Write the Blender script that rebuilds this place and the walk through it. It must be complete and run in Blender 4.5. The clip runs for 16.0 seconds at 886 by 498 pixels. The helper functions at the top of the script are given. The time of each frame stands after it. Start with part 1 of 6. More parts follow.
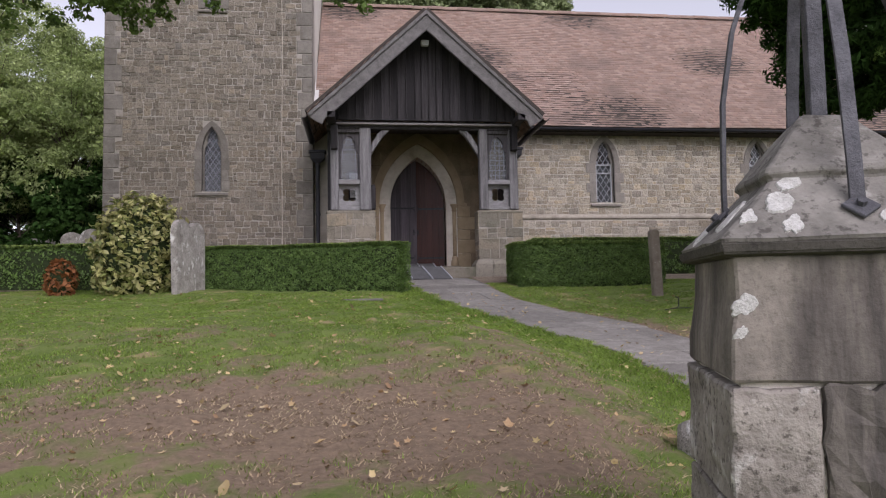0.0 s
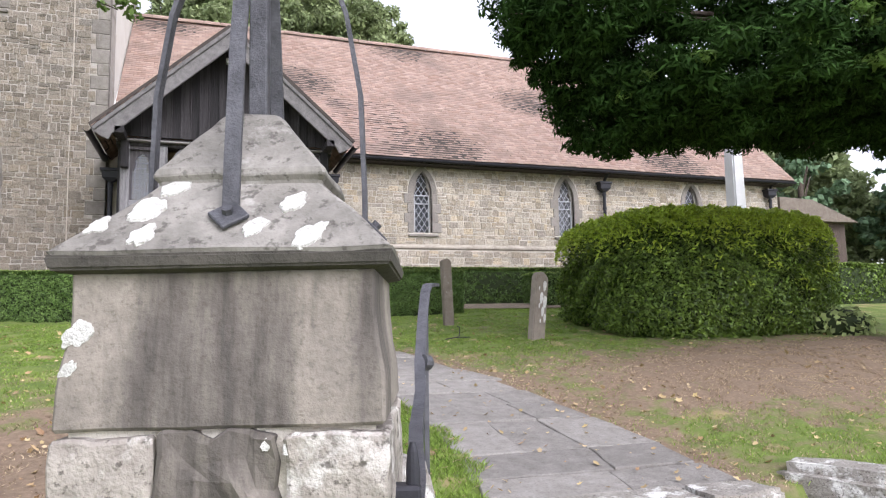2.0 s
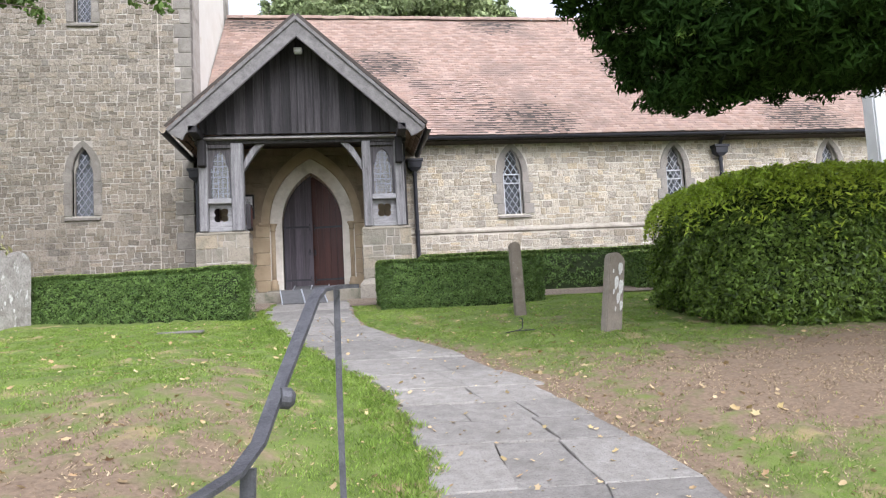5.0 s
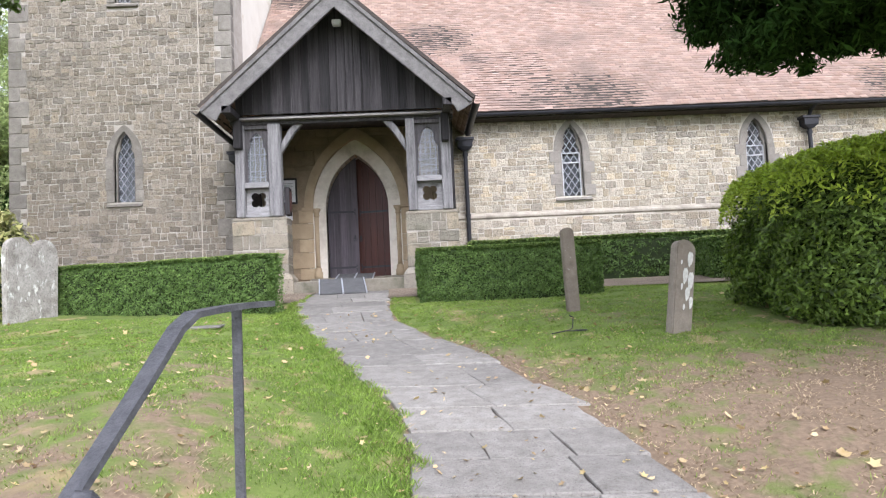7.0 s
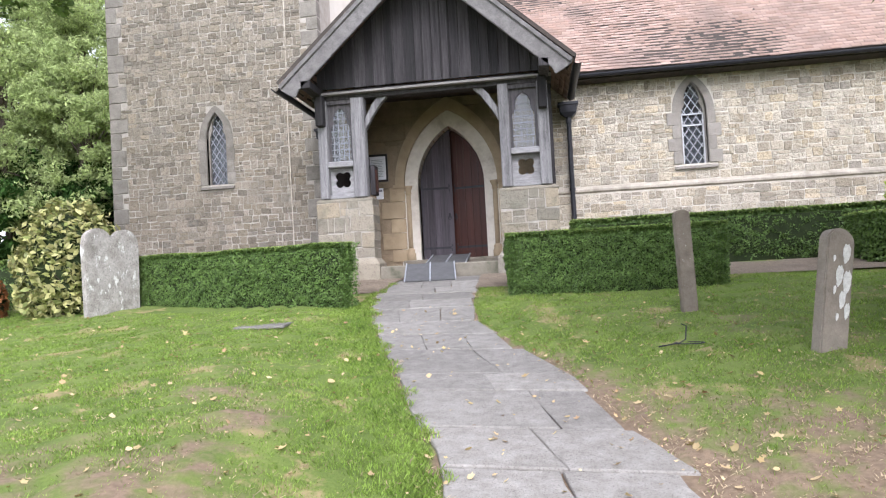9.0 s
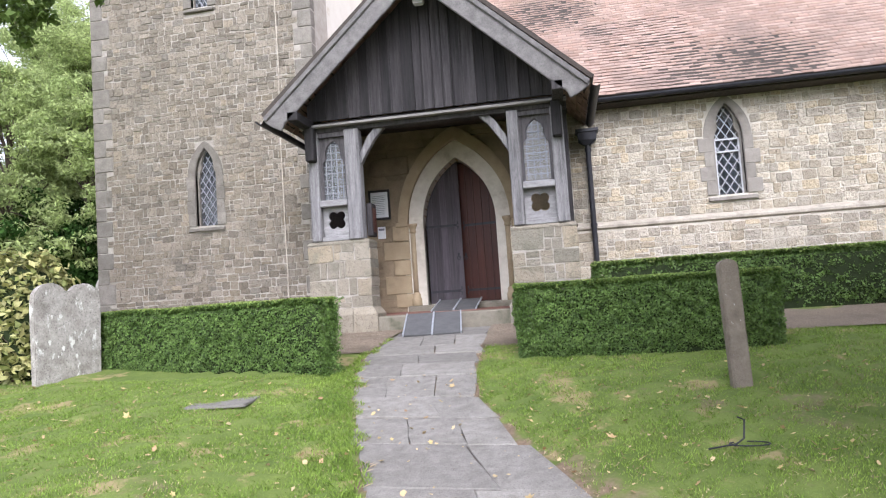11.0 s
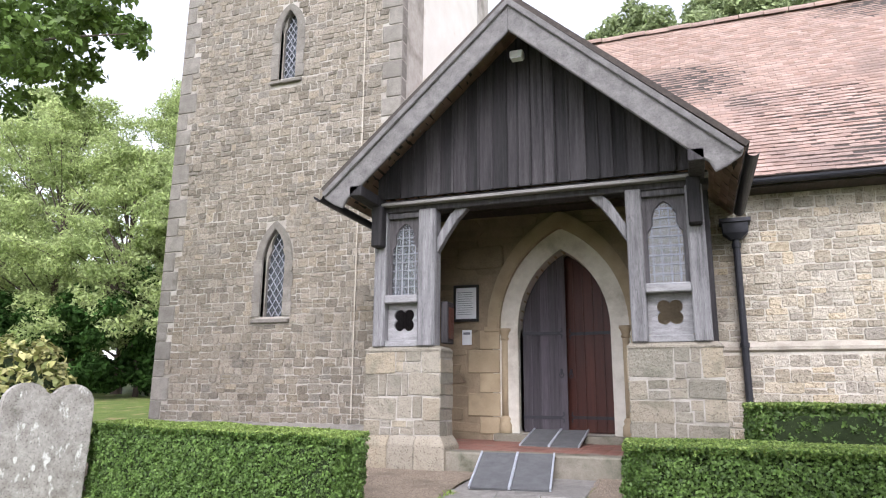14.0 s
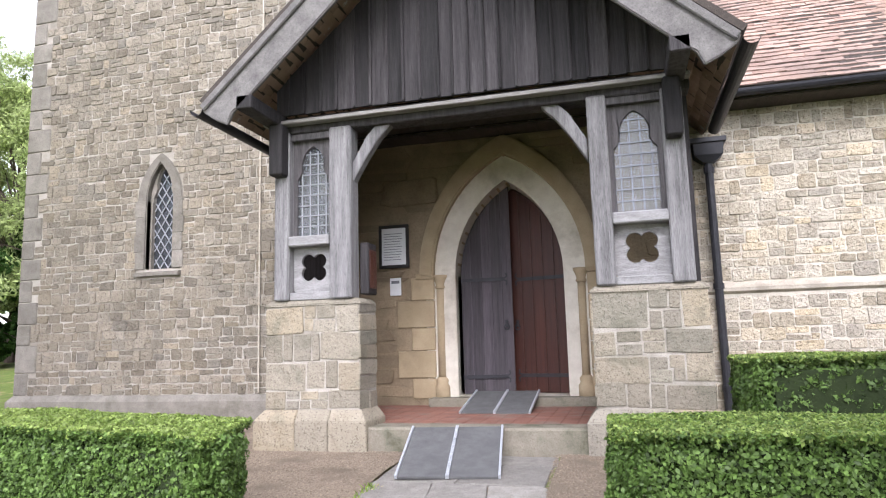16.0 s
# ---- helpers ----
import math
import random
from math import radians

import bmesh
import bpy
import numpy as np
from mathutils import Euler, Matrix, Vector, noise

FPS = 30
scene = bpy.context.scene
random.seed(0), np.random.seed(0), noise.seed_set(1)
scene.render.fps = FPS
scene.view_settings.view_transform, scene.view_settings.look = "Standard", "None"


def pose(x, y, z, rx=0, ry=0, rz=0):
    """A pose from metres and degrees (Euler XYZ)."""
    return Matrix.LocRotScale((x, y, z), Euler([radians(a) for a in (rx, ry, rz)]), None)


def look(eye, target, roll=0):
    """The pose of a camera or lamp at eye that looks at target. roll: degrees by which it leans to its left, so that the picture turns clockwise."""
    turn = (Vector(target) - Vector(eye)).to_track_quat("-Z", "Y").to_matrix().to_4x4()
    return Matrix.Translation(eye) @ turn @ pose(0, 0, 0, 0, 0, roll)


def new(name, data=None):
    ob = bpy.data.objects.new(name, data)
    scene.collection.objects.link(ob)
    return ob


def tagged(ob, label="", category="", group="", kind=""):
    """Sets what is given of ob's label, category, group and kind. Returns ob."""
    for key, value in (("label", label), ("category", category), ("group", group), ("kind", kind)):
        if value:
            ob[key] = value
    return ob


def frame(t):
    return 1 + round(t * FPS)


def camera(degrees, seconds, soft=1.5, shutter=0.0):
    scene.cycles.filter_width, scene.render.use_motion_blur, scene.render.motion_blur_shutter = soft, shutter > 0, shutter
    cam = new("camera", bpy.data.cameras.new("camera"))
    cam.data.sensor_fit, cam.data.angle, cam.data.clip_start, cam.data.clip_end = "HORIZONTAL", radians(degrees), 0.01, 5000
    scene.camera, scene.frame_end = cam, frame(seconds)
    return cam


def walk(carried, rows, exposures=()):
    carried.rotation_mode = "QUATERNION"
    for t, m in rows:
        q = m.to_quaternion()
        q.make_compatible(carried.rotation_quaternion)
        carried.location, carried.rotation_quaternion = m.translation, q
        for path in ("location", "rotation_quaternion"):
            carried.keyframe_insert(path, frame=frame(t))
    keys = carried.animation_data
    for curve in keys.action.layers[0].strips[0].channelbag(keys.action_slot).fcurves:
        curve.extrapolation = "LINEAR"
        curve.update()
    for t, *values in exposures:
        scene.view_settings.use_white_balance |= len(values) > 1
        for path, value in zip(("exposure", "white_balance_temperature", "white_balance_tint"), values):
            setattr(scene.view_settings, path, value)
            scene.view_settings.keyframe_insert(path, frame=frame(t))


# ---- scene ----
# ---- camera ----
LENS = 67.4
PATH = [
    (0, (-1.418, -15.628, -0.273), (-1.162, -13.648, -0.148), -1.1),
    (0.5, (-1.165, -15.653, -0.269), (-0.909, -13.677, -0.103), -0.9),
    (1, (-0.91, -15.754, -0.271), (-0.566, -13.792, -0.086), 0.3),
    (1.5, (-0.667, -15.722, -0.295), (-0.169, -13.796, -0.094), -2.6),
    (2, (-0.372, -15.587, -0.303), (0.296, -13.713, -0.096), -1.3),
    (2.5, (-0.128, -15.497, -0.309), (0.638, -13.661, -0.102), -2.8),
    (3, (0.085, -15.471, -0.336), (0.613, -13.55, -0.156), -3.1),
    (3.5, (0.258, -15.434, -0.348), (0.673, -13.481, -0.233), -5.1),
    (4, (0.419, -15.262, -0.269), (0.805, -13.303, -0.16), -3.8),
    (4.5, (0.618, -15.164, -0.193), (1.007, -13.208, -0.048), -3.5),
    (5, (0.801, -14.982, -0.224), (1.083, -13.01, -0.054), -3.1),
    (5.2, (0.863, -14.905, -0.23), (1.091, -12.925, -0.075), -3.9),
    (7.3, (1.308, -13.888, -0.073), (1.368, -11.893, 0.058), -2.9),
    (7.5, (1.348, -13.788, -0.054), (1.39, -11.793, 0.089), -3.1),
    (8, (1.509, -13.467, -0.065), (1.431, -11.471, 0.046), -3.0),
    (8.5, (1.649, -13.19, 0.107), (1.46, -11.199, 0.137), -3.3),
    (9, (1.649, -12.949, 0.184), (1.367, -10.969, 0.231), -3.1),
    (9.2, (1.651, -12.882, 0.27), (1.369, -10.902, 0.301), -3.2),
    (11.3, (1.804, -11.47, 0.552), (1.416, -9.513, 0.695), -4.3),
    (11.5, (1.818, -11.315, 0.615), (1.364, -9.373, 0.754), -4.4),
    (12, (1.833, -10.935, 0.695), (1.26, -9.027, 0.877), -3.2),
    (12.5, (1.78, -10.496, 0.744), (1.216, -8.598, 1.028), -3.0),
    (13, (1.842, -10.112, 0.784), (1.227, -8.235, 1.1), -2.7),
    (13.5, (1.882, -9.805, 0.851), (1.189, -7.964, 1.212), -0.8),
    (14, (1.74, -9.481, 0.854), (1.055, -7.649, 1.277), 0.5),
    (14.5, (1.648, -9.097, 0.837), (1.06, -7.215, 1.169), -0.8),
    (15, (1.602, -8.676, 0.885), (1.022, -6.78, 1.151), 0.0),
    (15.5, (1.49, -8.302, 0.96), (0.905, -6.408, 1.223), 0.2),
    (16, (1.356, -7.927, 0.951), (0.841, -6.014, 1.23), -1.6),
]

cam = camera(LENS, 16.0, soft=1.15)
walk(cam, [(t, look(eye, aim, roll)) for t, eye, aim, roll in PATH], exposures=[(t, e, k, g) for t, e, k, g in ((0.0, -0.15, 6200, 24), (0.5, 0.08, 6150, 23), (1.0, 0.22, 6100, 22), (2.0, 0.80, 6080, 19), (3.5, 0.94, 6050, 16), (5.0, 1.0, 6000, 16), (9.0, 1.11, 5970, 17), (12.5, 1.10, 5980, 18), (15.0, 1.13, 6050, 18), (16.0, 1.33, 6080, 18))])

# ---- daylight: bright overcast ----
SUN_ELEVATION, SUN_TURN = 42.0, 162.0
world = bpy.data.worlds.new("overcast_sky")
scene.world = world
world.use_nodes = True
wn, wl = world.node_tree.nodes, world.node_tree.links
wn.clear()
sky = wn.new("ShaderNodeTexSky")
sky.sky_type, sky.sun_disc = "NISHITA", False
sky.sun_elevation, sky.sun_rotation = radians(SUN_ELEVATION), radians(SUN_TURN)
sky.air_density, sky.dust_density = 1.0, 1.5
grey = wn.new("ShaderNodeHueSaturation")
grey.inputs["Saturation"].default_value, grey.inputs["Value"].default_value = 0.20, 1.78
back = wn.new("ShaderNodeBackground")
back.inputs["Strength"].default_value = 0.125
wl.new(sky.outputs[0], grey.inputs["Color"])
wl.new(grey.outputs[0], back.inputs["Color"])
wl.new(back.outputs[0], wn.new("ShaderNodeOutputWorld").inputs[0])
sun = new("sun", bpy.data.lights.new("sun", "SUN"))
sun.data.energy, sun.data.angle, sun.data.color = 1.35, radians(40), (1.0, 0.98, 0.95)
sun.matrix_world = look((12, -42, 36), (0, -4, 0))


# ---- materials ----
def material(name, low, high, scale=6.0, fine=60.0, rough=0.85, bump=0.3, spread=0.0, metal=0.0, stain=None, stain_scale=1.5, stain_cut=0.6,
             streak=(1, 1, 1), see_through=0.0, gloss=0.3, tints=None, stain_soft=0.06, deep=0.01, pits=0.0, run=None):
    """Two scales of noise between two colours, a third patchy stain, a spread of tone from piece to piece, and fine relief."""
    m = bpy.data.materials.new(name)
    m.use_nodes = True
    n, l = m.node_tree.nodes, m.node_tree.links
    b = n["Principled BSDF"]
    co = n.new("ShaderNodeNewGeometry")
    mp = n.new("ShaderNodeMapping")
    mp.inputs["Scale"].default_value = streak
    l.new(co.outputs["Position"], mp.inputs[0])

    def grain(s, detail, way=None):
        t = n.new("ShaderNodeTexNoise")
        t.inputs["Scale"].default_value, t.inputs["Detail"].default_value, t.inputs["Roughness"].default_value = s, detail, 0.65
        m2 = mp
        if way:
            m2 = n.new("ShaderNodeMapping")
            m2.inputs["Scale"].default_value = way
            l.new(co.outputs["Position"], m2.inputs[0])
        l.new(m2.outputs[0], t.inputs["Vector"])
        return t

    def mix(fac, a, c, kind="MIX"):
        x = n.new("ShaderNodeMix")
        x.data_type, x.blend_type = "RGBA", kind
        for s, v in ((x.inputs[0], fac), (x.inputs[6], a), (x.inputs[7], c)):
            if isinstance(v, (int, float)):
                s.default_value = v
            elif isinstance(v, tuple):
                s.default_value = (*v, 1)
            else:
                l.new(v, s)
        return x.outputs[2]

    def math_(op, a, c):
        x = n.new("ShaderNodeMath")
        x.operation = op
        for s, v in zip(x.inputs, (a, c)):
            if isinstance(v, (int, float)):
                s.default_value = v
            else:
                l.new(v, s)
        return x.outputs[0]

    def band(v, a, c):
        x = n.new("ShaderNodeMapRange")
        x.inputs[1].default_value, x.inputs[2].default_value = a, c
        l.new(v, x.inputs[0])
        return x.outputs[0]

    g1, g2 = grain(scale, 5), grain(fine, 4)
    f = math_("ADD", math_("MULTIPLY", band(g1.outputs[0], 0.3, 0.7), 0.65), math_("MULTIPLY", band(g2.outputs[0], 0.3, 0.7), 0.35))
    colour = mix(f, low, high)
    if spread or tints:
        info = n.new("ShaderNodeObjectInfo")
        rnd = math_("FRACT", math_("ADD", info.outputs["Random"], co.outputs["Random Per Island"]), 0)
        if tints:
            ramp = n.new("ShaderNodeValToRGB")
            ramp.color_ramp.interpolation = "LINEAR"
            el = ramp.color_ramp.elements
            while len(el) < len(tints):
                el.new(0.5)
            for i, c in enumerate(tints):
                el[i].position, el[i].color = i / (len(tints) - 1), (*c, 1)
            l.new(rnd, ramp.inputs[0])
            colour = mix(0.75, colour, ramp.outputs[0])
            colour = mix(math_("MULTIPLY", f, 0.5), colour, high)
        if spread:
            v = math_("ADD", math_("MULTIPLY", math_("FRACT", math_("MULTIPLY", rnd, 7.31), 0), 2 * spread), 1 - spread)
            hsv = n.new("ShaderNodeHueSaturation")
            l.new(colour, hsv.inputs["Color"])
            l.new(v, hsv.inputs["Value"])
            colour = hsv.outputs[0]
    if stain:
        g3 = grain(stain_scale, 7, run)
        colour = mix(band(g3.outputs[0], stain_cut, stain_cut + stain_soft), colour, stain)
    if pits:
        g4 = grain(fine * 1.7, 3)
        colour = mix(math_("MULTIPLY", band(g4.outputs[0], 0.56, 0.66), pits), colour, (low[0] * 0.35, low[1] * 0.33, low[2] * 0.3))
    l.new(colour, b.inputs["Base Color"])
    b.inputs["Roughness"].default_value, b.inputs["Metallic"].default_value = rough, metal
    b.inputs["Specular IOR Level"].default_value = gloss
    if bump:
        bp = n.new("ShaderNodeBump")
        bp.inputs["Strength"].default_value, bp.inputs["Distance"].default_value = bump, deep
        l.new(f, bp.inputs["Height"])
        l.new(bp.outputs[0], b.inputs["Normal"])
    if see_through:
        tr = n.new("ShaderNodeBsdfTranslucent")
        l.new(colour, tr.inputs["Color"])
        ms = n.new("ShaderNodeMixShader")
        ms.inputs[0].default_value = see_through
        l.new(b.outputs[0], ms.inputs[1])
        l.new(tr.outputs[0], ms.inputs[2])
        l.new(ms.outputs[0], n["Material Output"].inputs[0])
    return m


M = dict(
    tower_stone=material("tower_stone", (0.079, 0.064, 0.046), (0.313, 0.273, 0.219), 14, 30, 0.95, 1.0, spread=0.26, deep=0.018, pits=0.8, stain=(0.215, 0.181, 0.135), stain_scale=0.9, stain_cut=0.50, stain_soft=0.35,
                         tints=[(0.150, 0.126, 0.090), (0.216, 0.192, 0.152), (0.172, 0.154, 0.122), (0.226, 0.186, 0.124), (0.190, 0.178, 0.154), (0.140, 0.120, 0.086), (0.236, 0.208, 0.166), (0.128, 0.112, 0.086)]),
    tower_mortar=material("tower_mortar", (0.286, 0.259, 0.219), (0.461, 0.429, 0.377), 6, 90, 0.95, 0.6, stain=(0.206, 0.185, 0.152), stain_scale=1.1, stain_cut=0.50, stain_soft=0.15),
    nave_stone=material("nave_stone", (0.193, 0.162, 0.119), (0.591, 0.528, 0.422), 14, 30, 0.95, 1.0, spread=0.26, deep=0.018, pits=0.8, stain=(0.532, 0.482, 0.395), stain_scale=1.6, stain_cut=0.52, stain_soft=0.2,
                        tints=[(0.349, 0.293, 0.205), (0.438, 0.388, 0.314), (0.294, 0.263, 0.220), (0.453, 0.353, 0.211), (0.368, 0.337, 0.293), (0.279, 0.236, 0.179), (0.414, 0.352, 0.259)]),
    nave_mortar=material("nave_mortar", (0.492, 0.451, 0.379), (0.691, 0.650, 0.567), 7, 90, 0.95, 0.6, stain=(0.366, 0.325, 0.263), stain_scale=1.2, stain_cut=0.52, stain_soft=0.15),
    dressed_grey=material("dressed_grey", (0.21, 0.19, 0.165), (0.36, 0.33, 0.29), 5, 80, 0.92, 0.6, spread=0.1, pits=0.4, stain=(0.17, 0.152, 0.13), stain_scale=2.5, stain_cut=0.54, stain_soft=0.15),
    cream_stone=material("cream_stone", (0.29, 0.222, 0.138), (0.43, 0.345, 0.228), 4, 80, 0.9, 0.35, spread=0.08, pits=0.2, stain=(0.28, 0.22, 0.145), stain_scale=3, stain_cut=0.55, stain_soft=0.16),
    porch_wall=material("porch_wall", (0.16, 0.122, 0.08), (0.31, 0.245, 0.165), 3, 50, 0.93, 0.6, spread=0.16, pits=0.35),
    pier_block=material("pier_block", (0.115, 0.100, 0.077), (0.33, 0.295, 0.235), 10, 34, 0.94, 1.0, spread=0.14, deep=0.014, pits=0.6,
                        tints=[(0.185, 0.162, 0.124), (0.250, 0.222, 0.174), (0.220, 0.204, 0.174), (0.350, 0.285, 0.190), (0.210, 0.187, 0.143), (0.195, 0.187, 0.148)], stain=(0.13, 0.125, 0.092), stain_scale=2.2, stain_cut=0.54, stain_soft=0.2),
    gate_stone=material("gate_stone", (0.13, 0.115, 0.099), (0.33, 0.292, 0.245), 4, 50, 0.95, 0.5, spread=0.06, pits=0.3, stain=(0.08, 0.071, 0.063), stain_scale=5.0, stain_cut=0.44, stain_soft=0.18, run=(1, 1, 0.13)),
    cap_stone=material("cap_stone", (0.10, 0.093, 0.081), (0.33, 0.31, 0.275), 5, 24, 0.95, 0.6, deep=0.012, pits=0.6, stain=(0.40, 0.385, 0.35), stain_scale=9, stain_cut=0.58, stain_soft=0.12),
    gate_rough=material("gate_rough", (0.085, 0.073, 0.062), (0.38, 0.345, 0.30), 5, 26, 0.95, 0.7, spread=0.15, deep=0.02, pits=0.7, stain=(0.58, 0.555, 0.51), stain_scale=8, stain_cut=0.54, stain_soft=0.12),
    lichen_stone=material("lichen_stone", (0.17, 0.152, 0.13), (0.42, 0.395, 0.35), 8, 50, 0.95, 1.0, deep=0.015, pits=0.8, stain=(0.72, 0.71, 0.67), stain_scale=6.5, stain_cut=0.51, stain_soft=0.1),
    lichen=material("lichen", (0.40, 0.39, 0.35), (0.70, 0.69, 0.655), 30, 120, 0.95, 0.6),
    render_white=material("render_white", (0.58, 0.55, 0.48), (0.68, 0.66, 0.60), 2, 40, 0.92, 0.3, stain=(0.52, 0.47, 0.38), stain_scale=1.2, stain_cut=0.62),
    roof_tile=material("roof_tile", (0.215, 0.136, 0.106), (0.385, 0.282, 0.232), 0.9, 60, 0.92, 0.5, spread=0.15, pits=0.3, stain=(0.230, 0.170, 0.143), stain_scale=0.7, stain_cut=0.53, stain_soft=0.14,
                       tints=[(0.275, 0.178, 0.137), (0.335, 0.232, 0.186), (0.248, 0.178, 0.146), (0.375, 0.277, 0.226), (0.312, 0.232, 0.198), (0.268, 0.168, 0.127)]),
    barge_oak=material("barge_oak", (0.085, 0.08, 0.078), (0.215, 0.203, 0.195), 14, 110, 0.87, 0.6, spread=0.06, streak=(0.6, 2.2, 0.6), pits=0.4),
    porch_tile=material("porch_tile", (0.22, 0.15, 0.11), (0.36, 0.26, 0.20), 3, 60, 0.92, 0.5, spread=0.2, stain=(0.36, 0.35, 0.30), stain_scale=8, stain_cut=0.62),
    lead_white=material("lead_white", (0.58, 0.57, 0.55), (0.70, 0.69, 0.67), 6, 60, 0.6, 0.1),
    oak_grey=material("oak_grey", (0.075, 0.072, 0.073), (0.32, 0.31, 0.31), 9, 80, 0.87, 0.9, spread=0.1, streak=(2.4, 2.4, 0.14), pits=0.6),
    oak_pale=material("oak_pale", (0.14, 0.135, 0.135), (0.37, 0.36, 0.36), 9, 80, 0.87, 0.6, spread=0.06, streak=(0.4, 2.4, 1.6), pits=0.4, stain=(0.13, 0.125, 0.12), stain_scale=5, stain_cut=0.6, stain_soft=0.15),
    # darker copy of oak_grey: shade on the recessed tracery put into the colour
    oak_in_shade=material("oak_in_shade", (0.035, 0.032, 0.033), (0.15, 0.14, 0.142), 9, 80, 0.87, 0.8, spread=0.12, streak=(2.4, 2.4, 0.14), pits=0.6),
    tower_dressed=material("tower_dressed", (0.13, 0.117, 0.098), (0.27, 0.248, 0.215), 6, 60, 0.94, 0.7, spread=0.16, pits=0.5, stain=(0.12, 0.11, 0.085), stain_scale=2.5, stain_cut=0.52, stain_soft=0.2),
    oak_beam=material("oak_beam", (0.13, 0.12, 0.112), (0.29, 0.275, 0.26), 14, 110, 0.87, 0.6, spread=0.06, streak=(0.16, 2.2, 2.2), pits=0.4),
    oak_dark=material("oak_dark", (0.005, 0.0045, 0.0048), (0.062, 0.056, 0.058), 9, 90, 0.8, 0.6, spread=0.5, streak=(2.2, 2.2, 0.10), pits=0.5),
    # oak for roof undersides, with the shade there put into its colour
    oak_shaded_underside=material("oak_shaded_underside", (0.035, 0.03, 0.025), (0.08, 0.065, 0.055), 12, 90, 0.85, 0.4, streak=(2, 0.15, 2)),
    door_grey=material("door_grey", (0.030, 0.025, 0.030), (0.105, 0.092, 0.102), 12, 90, 0.7, 0.6, spread=0.3, streak=(2.4, 2.4, 0.12)),
    door_brown=material("door_brown", (0.032, 0.010, 0.007), (0.075, 0.024, 0.015), 10, 90, 0.4, 0.3, spread=0.1, streak=(2.4, 2.4, 0.12)),
    # dark colour that stands in for the unlit inside of the church
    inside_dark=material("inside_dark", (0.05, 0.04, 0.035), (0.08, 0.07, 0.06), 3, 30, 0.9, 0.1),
    iron=material("iron", (0.045, 0.045, 0.05), (0.13, 0.13, 0.14), 18, 120, 0.55, 0.4, metal=0.4, stain=(0.16, 0.11, 0.08), stain_scale=14, stain_cut=0.68),
    iron_black=material("iron_black", (0.018, 0.018, 0.022), (0.035, 0.035, 0.042), 12, 90, 0.5, 0.2),
    galvanised=material("galvanised", (0.36, 0.37, 0.40), (0.50, 0.52, 0.56), 10, 80, 0.5, 0.15, metal=0.3),
    lead_came=material("lead_came", (0.42, 0.425, 0.44), (0.58, 0.585, 0.60), 10, 80, 0.6, 0.1),
    quarry_tile=material("quarry_tile", (0.16, 0.072, 0.052), (0.28, 0.14, 0.105), 4, 60, 0.65, 0.3, spread=0.12, stain=(0.20, 0.15, 0.125), stain_scale=3, stain_cut=0.52, stain_soft=0.15),
    step_stone=material("step_stone", (0.150, 0.134, 0.102), (0.290, 0.262, 0.210), 6, 60, 0.92, 0.7, pits=0.4, stain=(0.105, 0.105, 0.070), stain_scale=3, stain_cut=0.52, stain_soft=0.15),
    rubber=material("rubber", (0.07, 0.07, 0.071), (0.13, 0.13, 0.13), 8, 200, 0.85, 0.3),
    flagstone=material("flagstone", (0.165, 0.152, 0.134), (0.315, 0.297, 0.270), 11, 60, 0.92, 0.8, spread=0.20, pits=0.5, stain=(0.165, 0.152, 0.132), stain_scale=2.6, stain_cut=0.52, stain_soft=0.35),
    gravel=material("gravel", (0.13, 0.098, 0.068), (0.40, 0.325, 0.245), 60, 190, 0.95, 1.0, spread=0.3, pits=0.5, stain=(0.19, 0.15, 0.112), stain_scale=2.2, stain_cut=0.5, stain_soft=0.15),
    road=material("road", (0.07, 0.07, 0.07), (0.13, 0.125, 0.12), 20, 160, 0.95, 0.6),
    grave_stone=material("grave_stone", (0.13, 0.117, 0.10), (0.47, 0.44, 0.40), 5, 30, 0.94, 0.8, pits=0.6, stain=(0.62, 0.61, 0.57), stain_scale=11, stain_cut=0.57, stain_soft=0.08, run=(1, 1, 0.5)),
    grave_brown=material("grave_brown", (0.13, 0.105, 0.08), (0.25, 0.215, 0.175), 9, 70, 0.93, 0.7, stain=(0.38, 0.36, 0.31), stain_scale=14, stain_cut=0.68),
    grave_lichen=material("grave_lichen", (0.15, 0.125, 0.10), (0.27, 0.235, 0.19), 9, 70, 0.93, 0.7, stain=(0.42, 0.40, 0.35), stain_scale=9, stain_cut=0.66),
    white_stone=material("white_stone", (0.66, 0.66, 0.66), (0.80, 0.80, 0.80), 4, 50, 0.8, 0.2),
    box_leaf=material("box_leaf", (0.050, 0.100, 0.020), (0.185, 0.285, 0.075), 7, 40, 0.45, 0, spread=0.5, see_through=0.3),
    # paler copy of box_leaf: skylight on the hedge tops put into the colour
    box_lit_top=material("box_lit_top", (0.13, 0.21, 0.035), (0.34, 0.42, 0.13), 5, 40, 0.45, 0, spread=0.45, see_through=0.35),
    # near-black fill: the shade between the leaves put into a colour
    shade_core=material("shade_core", (0.012, 0.02, 0.006), (0.03, 0.045, 0.014), 12, 60, 0.95, 0.6),
    bush_leaf=material("bush_leaf", (0.030, 0.062, 0.012), (0.210, 0.310, 0.050), 5, 20, 0.45, 0, spread=0.6, see_through=0.35),
    # brighter copy of the bush leaf, with the light put into the colour
    bush_lit=material("bush_lit", (0.26, 0.38, 0.035), (0.46, 0.56, 0.08), 1.5, 20, 0.45, 0, spread=0.3, see_through=0.4),
    yew_bright=material("yew_bright", (0.11, 0.21, 0.04), (0.24, 0.38, 0.09), 1.5, 20, 0.5, 0, spread=0.4, see_through=0.4),
